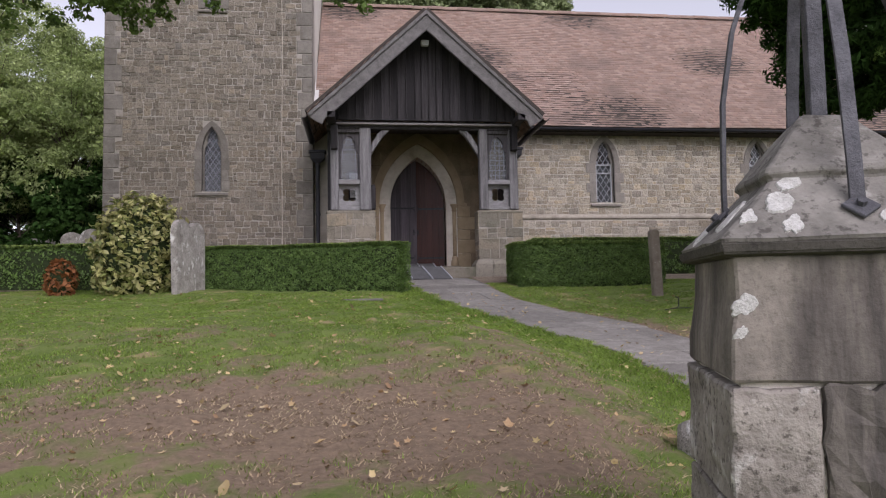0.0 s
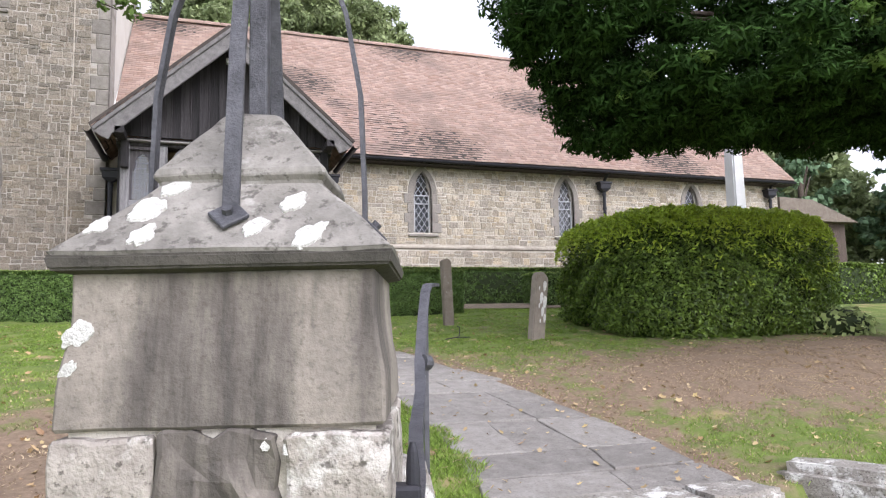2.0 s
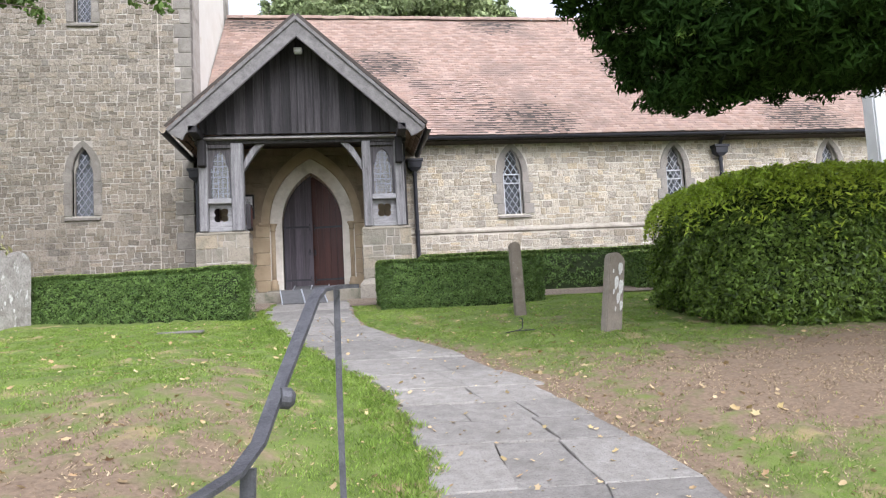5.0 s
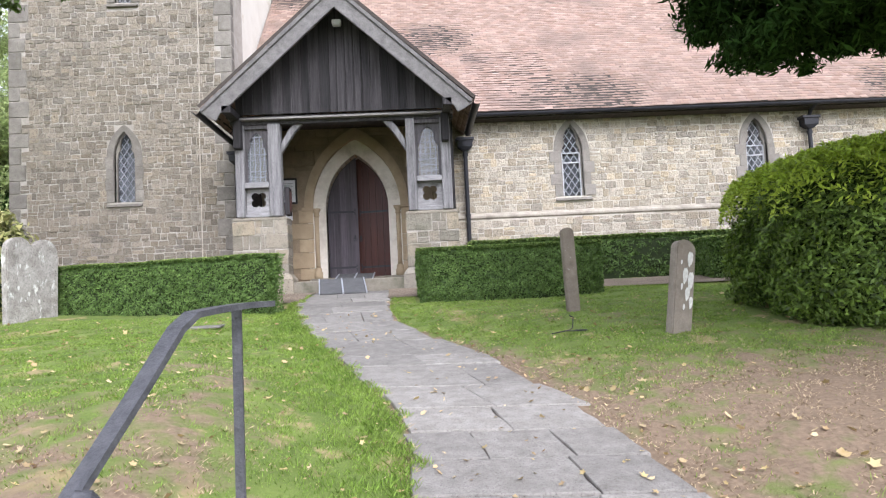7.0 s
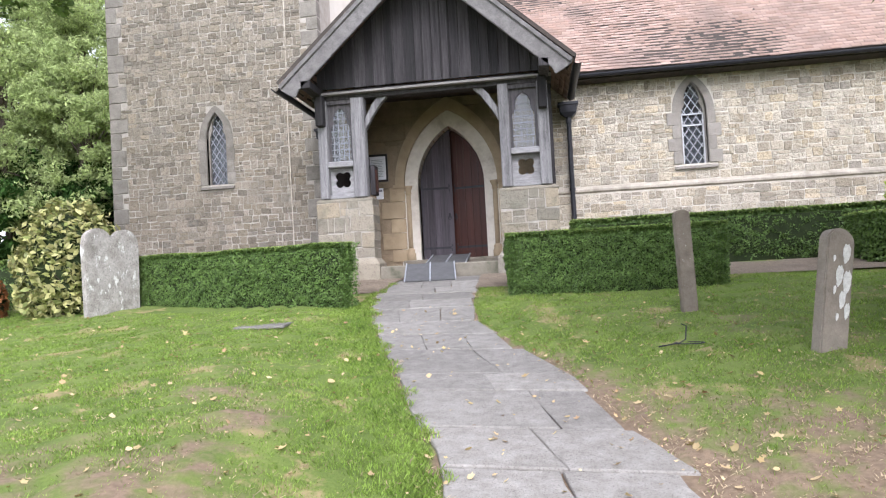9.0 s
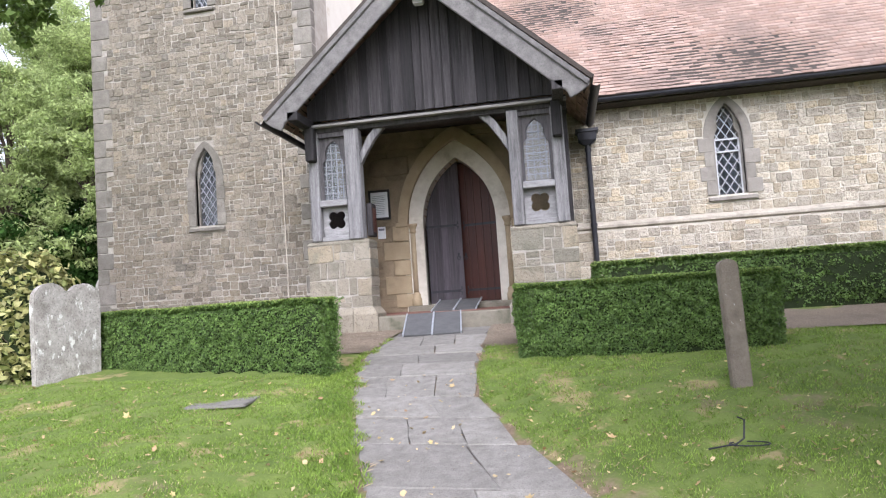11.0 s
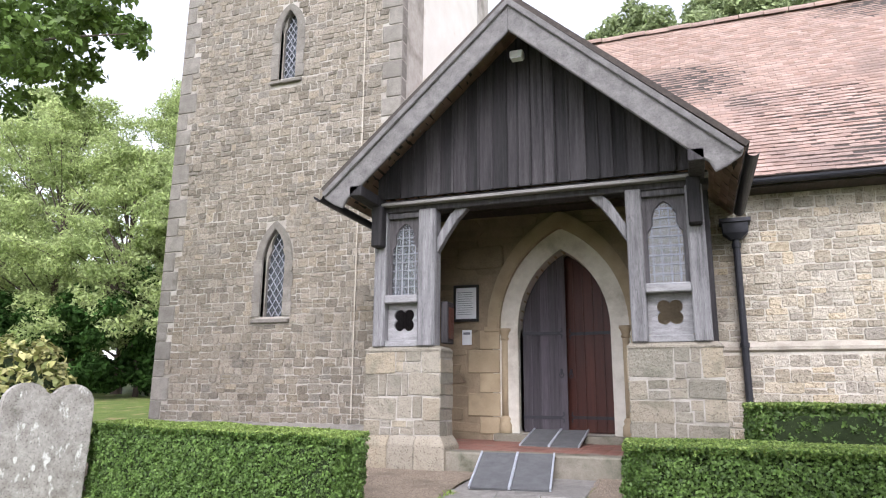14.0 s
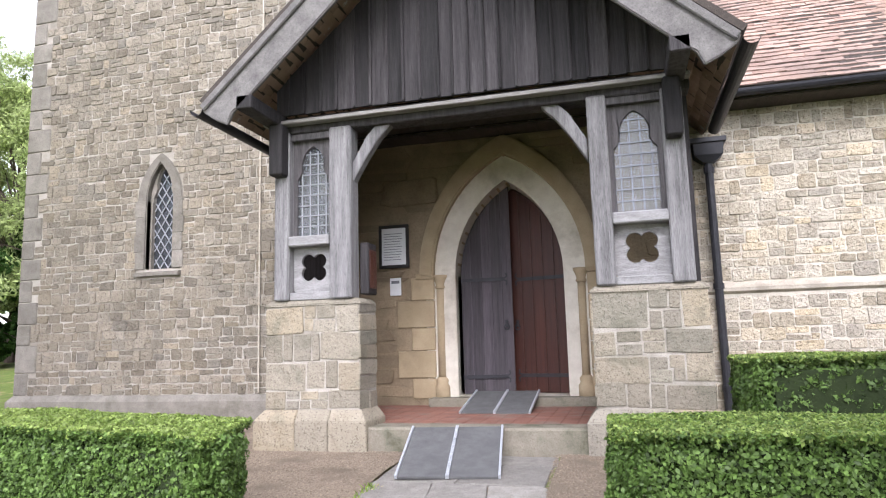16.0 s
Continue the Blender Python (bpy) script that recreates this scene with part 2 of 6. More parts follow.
    yew_leaf=material("yew_leaf", (0.013, 0.032, 0.008), (0.048, 0.10, 0.022), 1.2, 20, 0.85, 0, spread=0.55, see_through=0.15, gloss=0.06),
    wood_leaf=material("wood_leaf", (0.190, 0.262, 0.085), (0.56, 0.63, 0.29), 0.5, 10, 0.6, 0, spread=0.4, see_through=0.5, gloss=0.15),
    far_leaf=material("far_leaf", (0.15, 0.20, 0.09), (0.38, 0.44, 0.21), 0.5, 10, 0.6, 0, spread=0.4, see_through=0.4),
    cedar_leaf=material("cedar_leaf", (0.112, 0.192, 0.096), (0.224, 0.336, 0.192), 0.5, 10, 0.6, 0, spread=0.3, see_through=0.2),
    holly_leaf=material("holly_leaf", (0.09, 0.12, 0.03), (0.30, 0.30, 0.10), 20, 60, 0.4, 0, spread=0.3, see_through=0.2, tints=[(0.09, 0.13, 0.03), (0.16, 0.19, 0.05), (0.55, 0.50, 0.24), (0.46, 0.44, 0.18)]),
    oak_leaf=material("oak_leaf", (0.06, 0.11, 0.025), (0.19, 0.28, 0.07), 1.5, 20, 0.5, 0, spread=0.45, see_through=0.4),
    string_stone=material("string_stone", (0.34, 0.30, 0.245), (0.54, 0.49, 0.41), 8, 60, 0.93, 0.6, pits=0.5, stain=(0.30, 0.27, 0.22), stain_scale=3, stain_cut=0.5, stain_soft=0.15),
    dull_lead=material("dull_lead", (0.20, 0.205, 0.22), (0.31, 0.315, 0.33), 10, 80, 0.6, 0.1),
    moss_dark=material("moss_dark", (0.045, 0.042, 0.036), (0.11, 0.10, 0.085), 9, 40, 0.96, 0.6, pits=0.4),
    rust_leaf=material("rust_leaf", (0.16, 0.06, 0.02), (0.30, 0.12, 0.04), 8, 30, 0.6, 0, spread=0.3, see_through=0.2),
    bark=material("bark", (0.06, 0.045, 0.035), (0.14, 0.11, 0.09), 8, 60, 0.95, 1.0, streak=(1.5, 1.5, 0.3)),
    grass_blade=material("grass_blade", (0.130, 0.230, 0.030), (0.34, 0.46, 0.095), 1.6, 14, 0.6, 0, spread=0.45, see_through=0.45),
    dry_blade=material("dry_blade", (0.20, 0.135, 0.075), (0.60, 0.49, 0.32), 0.9, 20, 0.75, 0, spread=0.5, see_through=0.2),
    fallen_leaf=material("fallen_leaf", (0.34, 0.20, 0.08), (0.58, 0.46, 0.28), 30, 90, 0.7, 0, spread=0.3, see_through=0.15,
                         tints=[(0.30, 0.13, 0.06), (0.48, 0.33, 0.15), (0.58, 0.47, 0.29), (0.42, 0.33, 0.10), (0.26, 0.17, 0.09)]),
    paper=material("paper", (0.72, 0.73, 0.75), (0.80, 0.81, 0.83), 5, 60, 0.6, 0),
    ink=material("ink", (0.16, 0.17, 0.2), (0.22, 0.23, 0.26), 5, 60, 0.7, 0),
    frame_black=material("frame_black", (0.015, 0.014, 0.014), (0.03, 0.028, 0.027), 5, 60, 0.5, 0.1),
    lamp_grey=material("lamp_grey", (0.5, 0.5, 0.5), (0.6, 0.6, 0.6), 5, 60, 0.5, 0),
    needles=material("needles", (0.20, 0.11, 0.06), (0.33, 0.20, 0.12), 4, 90, 0.95, 0.6),
)


def glass(name, tint, rough):
    m = bpy.data.materials.new(name)
    m.use_nodes = True
    n, l = m.node_tree.nodes, m.node_tree.links
    b = n["Principled BSDF"]
    noise_ = n.new("ShaderNodeTexNoise")
    noise_.inputs["Scale"].default_value = 9
    bp = n.new("ShaderNodeBump")
    bp.inputs["Strength"].default_value, bp.inputs["Distance"].default_value = 0.12, 0.01
    l.new(noise_.outputs[0], bp.inputs["Height"])
    l.new(bp.outputs[0], b.inputs["Normal"])
    b.inputs["Base Color"].default_value = (*tint, 1)
    b.inputs["Roughness"].default_value, b.inputs["Transmission Weight"].default_value = rough, 0.85
    b.inputs["IOR"].default_value = 1.5
    return m


M["old_glass"] = glass("old_glass", (0.20, 0.24, 0.30), 0.06)
M["porch_glass"] = glass("porch_glass", (0.50, 0.54, 0.58), 0.22)


def ground_material():
    m = material("lawn_soil", (0.070, 0.112, 0.020), (0.185, 0.235, 0.055), 2.6, 55, 0.95, 0.9, stain=(0.29, 0.235, 0.115), stain_scale=1.9, stain_cut=0.56)
    n, l = m.node_tree.nodes, m.node_tree.links
    b = n["Principled BSDF"]
    green = b.inputs["Base Color"].links[0].from_socket
    at = n.new("ShaderNodeAttribute")
    at.attribute_name = "bare"
    no = n.new("ShaderNodeTexNoise")
    no.inputs["Scale"].default_value, no.inputs["Detail"].default_value = 7.0, 8
    geo = n.new("ShaderNodeNewGeometry")
    l.new(geo.outputs["Position"], no.inputs["Vector"])
    no2 = n.new("ShaderNodeTexNoise")
    no2.inputs["Scale"].default_value, no2.inputs["Detail"].default_value = 28.0, 8
    l.new(geo.outputs["Position"], no2.inputs["Vector"])
    soil = n.new("ShaderNodeMix")
    soil.data_type = "RGBA"
    soil.inputs[6].default_value, soil.inputs[7].default_value = (0.09, 0.06, 0.04, 1), (0.33, 0.245, 0.165, 1)
    l.new(no2.outputs[0], soil.inputs[0])
    add = n.new("ShaderNodeMath")
    add.operation = "ADD"
    l.new(at.outputs["Fac"], add.inputs[0])
    l.new(no.outputs[0], add.inputs[1])
    mr = n.new("ShaderNodeMapRange")
    mr.inputs[1].default_value, mr.inputs[2].default_value = 0.78, 1.08
    l.new(add.outputs[0], mr.inputs[0])
    out = n.new("ShaderNodeMix")
    out.data_type = "RGBA"
    l.new(mr.outputs[0], out.inputs[0])
    l.new(green, out.inputs[6])
    l.new(soil.outputs[2], out.inputs[7])
    l.new(out.outputs[2], b.inputs["Base Color"])
    return m


M["lawn_soil"] = ground_material()


# ---- building helpers ----
rng = np.random.default_rng(7)


def mesh_of(name, verts, faces, mat, smooth=False):
    me = bpy.data.meshes.new(name)
    me.from_pydata([tuple(v) for v in verts], [], [tuple(f) for f in faces])
    me.materials.append(mat)
    if smooth:
        me.polygons.foreach_set("use_smooth", [True] * len(me.polygons))
    me.update()
    return me


def fast_mesh(name, verts, faces, mat):
    """A mesh from arrays in which all faces have the same number of corners."""
    verts, faces = np.asarray(verts, np.float32), np.asarray(faces, np.int32)
    me = bpy.data.meshes.new(name)
    k = faces.shape[1]
    me.vertices.add(len(verts))
    me.vertices.foreach_set("co", verts.ravel())
    me.loops.add(faces.size)
    me.loops.foreach_set("vertex_index", faces.ravel())
    me.polygons.add(len(faces))
    me.polygons.foreach_set("loop_start", np.arange(0, faces.size, k, dtype=np.int32))
    me.update(calc_edges=True)
    me.materials.append(mat)
    return me


def put(name, me, parent=None, label="", m=None):
    ob = new(name, me)
    if m is not None:
        ob.matrix_basis = m
    if parent is not None:
        ob.parent = parent
    if label:
        ob["label"] = label
    return ob


def thing(name, label, category, m=None, group="", kind=""):
    ob = new(name)
    ob.empty_display_size = 0.1
    if m is not None:
        ob.matrix_basis = m
    return tagged(ob, label, category, group, kind)


class Shape:
    """Corners and faces of one mesh in the making."""

    def __init__(self):
        self.v, self.f = [], []

    def add(self, verts, faces):
        o = len(self.v)
        self.v += [tuple(p) for p in verts]
        self.f += [tuple(o + i for i in f) for f in faces]
        return self

    def box(self, x0, x1, y0, y1, z0, z1, b=0.0, m=None):
        bm = bmesh.new()
        bmesh.ops.create_cube(bm, size=1.0)
        for v in bm.verts:
            v.co = ((x0 + x1) / 2 + v.co.x * (x1 - x0), (y0 + y1) / 2 + v.co.y * (y1 - y0), (z0 + z1) / 2 + v.co.z * (z1 - z0))
        if b:
            bmesh.ops.bevel(bm, geom=bm.edges[:], offset=b, segments=1, affect="EDGES")
        self.take(bm, m)
        return self

    def take(self, bm, m=None):
        if m is not None:
            bm.transform(m)
        bm.verts.index_update()
        self.add([v.co[:] for v in bm.verts], [[v.index for v in f.verts] for f in bm.faces])
        bm.free()

    def tube(self, pts, r, sides=10, caps=True):
        """A round bar along points; r is one radius or one for each point."""
        pts = [Vector(p) for p in pts]
        rs = r if isinstance(r, (list, tuple)) else [r] * len(pts)
        rings = []
        for i, p in enumerate(pts):
            d = (pts[min(i + 1, len(pts) - 1)] - pts[max(i - 1, 0)]).normalized()
            a = d.orthogonal().normalized() if i == 0 else (a - d * a.dot(d)).normalized()
            c = d.cross(a)
            rings.append([p + (a * math.cos(2 * math.pi * k / sides) + c * math.sin(2 * math.pi * k / sides)) * rs[i] for k in range(sides)])
        v = [q for ring in rings for q in ring]
        f = [(i * sides + k, i * sides + (k + 1) % sides, (i + 1) * sides + (k + 1) % sides, (i + 1) * sides + k) for i in range(len(pts) - 1) for k in range(sides)]
        if caps:
            f += [tuple(reversed(range(sides))), tuple(range((len(pts) - 1) * sides, len(pts) * sides))]
        return self.add(v, f)

    def strap(self, pts, wide, thick, side=(1, 0, 0)):
        """A flat bar along points; side is the way of its width."""
        pts, s = [Vector(p) for p in pts], Vector(side).normalized()
        v, f = [], []
        for i, p in enumerate(pts):
            d = (pts[min(i + 1, len(pts) - 1)] - pts[max(i - 1, 0)]).normalized()
            q = (s - d * s.dot(d)).normalized()
            t = d.cross(q)
            v += [p + q * wide / 2 + t * thick / 2, p - q * wide / 2 + t * thick / 2, p - q * wide / 2 - t * thick / 2, p + q * wide / 2 - t * thick / 2]
        for i in range(len(pts) - 1):
            f += [(4 * i + k, 4 * i + (k + 1) % 4, 4 * i + 4 + (k + 1) % 4, 4 * i + 4 + k) for k in range(4)]
        f += [(3, 2, 1, 0), tuple(4 * (len(pts) - 1) + k for k in range(4))]
        return self.add(v, f)

    def prism(self, outline, y0, y1):
        """A flat outline of (x, z) pushed from y0 to y1."""
        k = len(outline)
        v = [(x, y0, z) for x, z in outline] + [(x, y1, z) for x, z in outline]
        f = [tuple(range(k)), tuple(reversed(range(k, 2 * k)))] + [(i, i + k, (i + 1) % k + k, (i + 1) % k) for i in range(k)]
        return self.add(v, f)

    def band(self, inner, outer, y0, y1):
        """A strip between two open outlines of (x, z) with as many points, pushed from y0 to y1."""
        k = len(inner)
        v = [(x, y, z) for y in (y0, y1) for line in (inner, outer) for x, z in line]
        f = []
        for i in range(k - 1):
            a, b, c, d = i, i + 1, k + i + 1, k + i
            f += [(a, b, c, d), (2 * k + d, 2 * k + c, 2 * k + b, 2 * k + a), (a, 2 * k + a, 2 * k + b, b), (d, c, 2 * k + c, 2 * k + d)]
        f += [(0, k, 3 * k, 2 * k), (k - 1, 3 * k - 1, 4 * k - 1, 2 * k - 1)]
        return self.add(v, f)

    def mesh(self, name, mat, smooth=False, bevel=0.0):
        me = mesh_of(name, self.v, self.f, mat, smooth)
        bm = bmesh.new()
        bm.from_mesh(me)
        bmesh.ops.recalc_face_normals(bm, faces=bm.faces)
        if bevel:
            edges = [e for e in bm.edges if len(e.link_faces) == 2 and e.calc_face_angle(0) > 0.6]
            bmesh.ops.bevel(bm, geom=edges, offset=bevel, segments=2, affect="EDGES", clamp_overlap=True)
        bm.to_mesh(me)
        bm.free()
        return me

    def part(self, name, mat, parent=None, label="", smooth=False, bevel=0.0, m=None):
        return put(name, self.mesh(name, mat, smooth, bevel), parent, label, m)


def pointed(xc, w, spring, apex, n=10):
    """The line of a pointed arch from its left springing over the apex to its right one, as (x, z)."""
    h = apex - spring
    r = (w * w + h * h) / (2 * w)
    top = math.acos(max(-1, min(1, (r - w) / r)))
    left = [(xc - w + r - r * math.cos(top * i / n), spring + r * math.sin(top * i / n)) for i in range(n + 1)]
    return left + [(2 * xc - x, z) for x, z in reversed(left[:-1])]


def cusped(xc, w, spring, apex, n=8):
    """A trefoiled lancet head: two shoulders and a pointed top lobe."""
    h = apex - spring
    mid = spring + 0.42 * h
    a = [(xc - w + 0.0 * i, spring + (mid - spring) * 0.35 * i) for i in range(2)]
    a += [(xc - w + 0.34 * w * math.sin(math.pi / 2 * i / 4), spring + (mid - spring) * (0.35 + 0.65 * i / 4)) for i in range(1, 5)]
    lobe = [(xc - 0.74 * w + 0.74 * w * (1 - math.cos(1.25 * i / n)) / (1 - math.cos(1.25)), mid + (apex - mid) * math.sin(1.25 * i / n) / math.sin(1.25)) for i in range(n + 1)]
    left = a + lobe
    return left + [(2 * xc - x, z) for x, z in reversed(left[:-1])]


def pierced_wall(shape, x0, x1, z0, z1, y0, y1, openings):
    """A wall of thickness y0..y1 with arched openings (xc, w, sill, spring, apex) cut right through."""
    at = x0
    for xc, w, sill, spring, apex in sorted(openings):
        shape.box(at, xc - w, y0, y1, z0, z1)
        if sill > z0:
            shape.box(xc - w, xc + w, y0, y1, z0, sill)
        arch = pointed(xc, w, spring, apex)
        arch[0], arch[-1] = (xc - w, spring), (xc + w, spring)
        shape.band(arch, [(x, z1) for x, z in arch], y0, y1)
        at = xc + w
    shape.box(at, x1, y0, y1, z0, z1)


# stones and tiles as pieces that share a few meshes
def unit_stones(mat, count=10, soft=0.03, loose=1.0):
    made = []
    for i in range(count):
        ring = []
        for sx, sz in ((-1, -1), (1, -1), (1, 1), (-1, 1)):
            c = (0.05 + 0.13 * rng.random()) * (0.25 + 0.75 * loose)
            jx, jz = 0.09 * loose * rng.normal(), 0.09 * loose * rng.normal()
            a, b = (0.5 - c, 0.5) if sx * sz > 0 else (0.5, 0.5 - c)
            pts = [(sx * a + jx * 0.5, sz * b + jz * 0.5), (sx * (0.5 + 0.5 - c - a), sz * (1.0 - c - b) + jz * 0.5)]
            ring += pts
        ring.sort(key=lambda p: math.atan2(p[1], p[0]))
        inner = [(x * (1 - soft - 0.05 * rng.random()), z * (1 - 2.2 * soft)) for x, z in ring]
        tilt = 0.12 * rng.normal(size=2)
        v = [(x, 0.2, z) for x, z in ring] + [(x, -0.45, z) for x, z in ring] + [(x, -1 + tilt[0] * x + tilt[1] * z, z) for x, z in inner]
        f = [(k, (k + 1) % 8, 8 + (k + 1) % 8, 8 + k) for k in range(8)] + [(8 + k, 8 + (k + 1) % 8, 16 + (k + 1) % 8, 16 + k) for k in range(8)] + [tuple(range(16, 24))]
        made.append(mesh_of("stone", v, f, mat))
    return made


def courses(x0, x1, z0, z1, high, wide, holes=(), keep=None, gap=0.014):
    """Rows of stones of uneven length and height between the holes (x0, x1, z0, z1): centres and sizes."""
    out, z = [], z0
    while z < z1 - 0.03:
        h = min(high * rng.uniform(0.62, 1.5), z1 - z)
        cuts = sorted((a, b) for a, b, c, d in holes if d > z + 0.02 and c < z + h - 0.02)
        free, at = [], x0
        for a, b in cuts:
            if a > at + 0.03:
                free.append((at, a))
            at = max(at, b)
        if x1 > at + 0.03:
            free.append((at, x1))
        for lo, hi in free:
            x = lo
            while x < hi - 0.02:
                w = wide * rng.uniform(0.5, 1.65)
                if hi - (x + w) < 0.07:
                    w = hi - x
                cells = [(x, x + w, z, z + h)]
                if h > 0.13 and rng.random() < 0.35:
                    cut = rng.uniform(0.4, 0.6) * h
                    cells = [(x, x + w, z, z + cut), (x, x + w, z + cut, z + h)]
                for c in cells:
                    if keep is None or keep(*c):
                        out.append(((c[0] + c[1]) / 2, (c[2] + c[3]) / 2, c[1] - c[0] - gap * rng.uniform(0.6, 1.5), c[3] - c[2] - gap * rng.uniform(0.6, 1.5)))
                x += w
        z += h
    return out


def lay(stones, meshes, parent, proud, y=0.0, m=None, near=lambda x, z: True, most=300, name="stone"):
    """The first stones near the walk become objects, the rest one joined mesh. Stones face -y at y."""
    stones = sorted(stones, key=lambda s: not near(s[0], s[1]))
    rest_v, rest_f, done = [], [], 0
    for x, z, w, h in stones:
        me = meshes[rng.integers(len(meshes))]
        p = proud * rng.uniform(0.3, 1.7)
        turn = pose(x, y, z + rng.normal() * 0.05 * min(h, 0.16), 0, rng.normal() * 1.4, 0) @ Matrix.Diagonal((w * rng.choice((-1, 1)), p, h, 1))
        if m is not None:
            turn = m @ turn
        if done < most and near(x, z):
            put(name, me, parent, m=turn)
            done += 1
        else:
            o = len(rest_v)
            rest_v += [(turn @ v.co)[:] for v in me.vertices]
            rest_f += [[o + i for i in q.vertices] for q in me.polygons]
    if rest_v:
        ob = put(name + "work", mesh_of(name + "work", rest_v, rest_f, meshes[0].materials[0]), parent)
        ob["kind"] = "stuff"


def leaf_cloud(points, normals, size, loose=0.7, longer=1.6, up=0.0):
    """One bent diamond leaf at each point, turned about the given normals."""
    n = len(points)
    nn = normals + loose * rng.normal(size=(n, 3))
    nn[:, 2] += up
    nn /= np.linalg.norm(nn, axis=1)[:, None] + 1e-9
    a = rng.normal(size=(n, 3))
    a -= (a * nn).sum(1)[:, None] * nn
    a /= np.linalg.norm(a, axis=1)[:, None] + 1e-9
    b = np.cross(nn, a)
    s = (size * rng.uniform(0.6, 1.4, n))[:, None]
    v = np.stack([points - a * s * longer / 2, points + b * s / 2 + nn * s * 0.15, points + a * s * longer / 2, points - b * s / 2 + nn * s * 0.15], 1)
    return v.reshape(-1, 3), np.arange(4 * n).reshape(n, 4)


def leaves(name, points, normals, size, mat, parent, label="", **more):
    v, f = leaf_cloud(np.asarray(points, float), np.asarray(normals, float), size, **more)
    ob = put(name, fast_mesh(name, v, f, mat), parent, label)
    return ob


# ---- lie of the land ----
GY = [-60, -16, -14, -12.66, -12.62, -12.2, -11.46, -10.4, -9.5, -8.7, -8.1, -6.7, -6.2, -5.2, -4.3, -3.5, -2.9, 0, 6, 13, 60]
GZ = [-2.2, -1.90, -1.70, -1.62, -1.30, -1.26, -1.20, -1.05, -0.91, -0.81, -0.73, -0.55, -0.48, -0.32, -0.19, -0.11, -0.045, 0.05, 0.50, 0.90, 3.0]
PATH_LEFT = ([-13.2, -12.3, -11.9, -11.2, -10.3, -9.7, -9.2, -8.7, -8.1, -7.0, -6.1, -5.0, -4.35, -3.0, -2.0], [0.75, 0.95, 1.15, 1.25, 1.18, 1.09, 0.99, 0.82, 0.59, 0.22, -0.09, -0.40, -0.52, -0.53, -0.52])
PATH_RIGHT = ([-13.2, -12.4, -11.5, -10.6, -9.8, -9.2, -8.5, -7.5, -6.7, -5.9, -5.1, -4.0, -2.0], [2.55, 2.58, 2.64, 2.53, 2.37, 2.22, 2.03, 1.72, 1.33, 0.97, 0.84, 0.80, 0.72])


def smooth(a, b, x):
    t = np.clip((np.asarray(x, float) - a) / (b - a), 0, 1)
    return t * t * (3 - 2 * t)


def edge_y(x):
    """Where the churchyard ends towards the lane."""
    return np.interp(x, [-30, -0.60, 0.20, 0.45, 0.70, 2.6, 2.95, 3.7, 40], [-7.0, -13.80, -13.75, -12.9, -12.35, -12.55, -12.65, -13.45, -22.0])


def ground(x, y):
    x, y = np.asarray(x, float), np.asarray(y, float)
    z = np.interp(y, GY, GZ)
    left = np.interp(y, PATH_LEFT[0], PATH_LEFT[1])
    right = np.interp(y, PATH_RIGHT[0], PATH_RIGHT[1])
    inside = np.interp(np.maximum(y, -12.6), GY, GZ)
    bank = smooth(0.05, 1.6, left - x) * np.interp(y, [-10, -6.5, -4.5], [0.30, 0.10, 0.0])
    swell = smooth(0.05, 1.2, x - right) * np.interp(y, [-11, -6, -4], [0.06, 0.03, 0.0])
    lump = 0.018 * np.sin(1.9 * x + 0.7 * y) * np.sin(1.3 * y - 0.4 * x) * smooth(0.2, 0.8, np.maximum(left - x, x - right))
    inside = inside + bank + swell + lump
    return np.where(y > edge_y(x), inside, np.minimum(z, -1.62))


def bareness(x, y):
    """0 lush grass, 1 worn soil."""
    x, y = np.asarray(x, float), np.asarray(y, float)
    left, right = np.interp(y, PATH_LEFT[0], PATH_LEFT[1]), np.interp(y, PATH_RIGHT[0], PATH_RIGHT[1])
    worn = 0.52 * np.exp(-(((x + 0.9) / 1.5) ** 2 + ((y + 12.2) / 1.3) ** 2)) + 0.34 * np.exp(-(((x + 3.2) / 1.6) ** 2 + ((y + 11.9) / 1.0) ** 2))
    worn += 0.12 * np.exp(-(((x + 0.1) / 0.9) ** 2 + ((y + 8.9) / 0.8) ** 2)) + 0.18 * np.exp(-(((x + 0.5) / 1.3) ** 2 + ((y + 10.4) / 0.8) ** 2)) + 0.17 * np.exp(-(((x - 3.6) / 1.2) ** 2 + ((y + 9.4) / 1.0) ** 2))
    under = 0.75 * np.exp(-(((x - 5.5) / 2.2) ** 2 + ((y + 10.0) / 1.5) ** 2)) + 0.6 * np.exp(-(((x - 8.5) / 2.5) ** 2 + ((y + 9.6) / 1.8) ** 2))
    rim = 0.3 * np.exp(-((x - right - 0.12) / 0.22) ** 2) * smooth(-6, -9, y)
    lush = 0.5 * np.exp(-((left - x - 0.35) / 0.4) ** 2)
    dry = 0.22 * np.clip(np.sin(1.3 * x + 1.1 * np.sin(0.9 * y)) * np.sin(1.6 * y + 0.8 * x) - 0.25, 0, 1)
    fleck = 0.16 * np.sin(5.3 * x + 2.1 * np.sin(3.7 * y)) * np.sin(4.9 * y + 1.7 * np.sin(4.1 * x)) * smooth(0.3, 1.2, np.maximum(left - x, x - right))
    on_path = (x > left - 0.02) & (x < right + 0.02) & (y > -12.6)
    return np.where(on_path, 0.75, np.clip(0.19 - 0.13 * smooth(-9.5, -7.0, y) + worn + under + rim + dry + fleck - lush, 0, 1))


def build_ground():
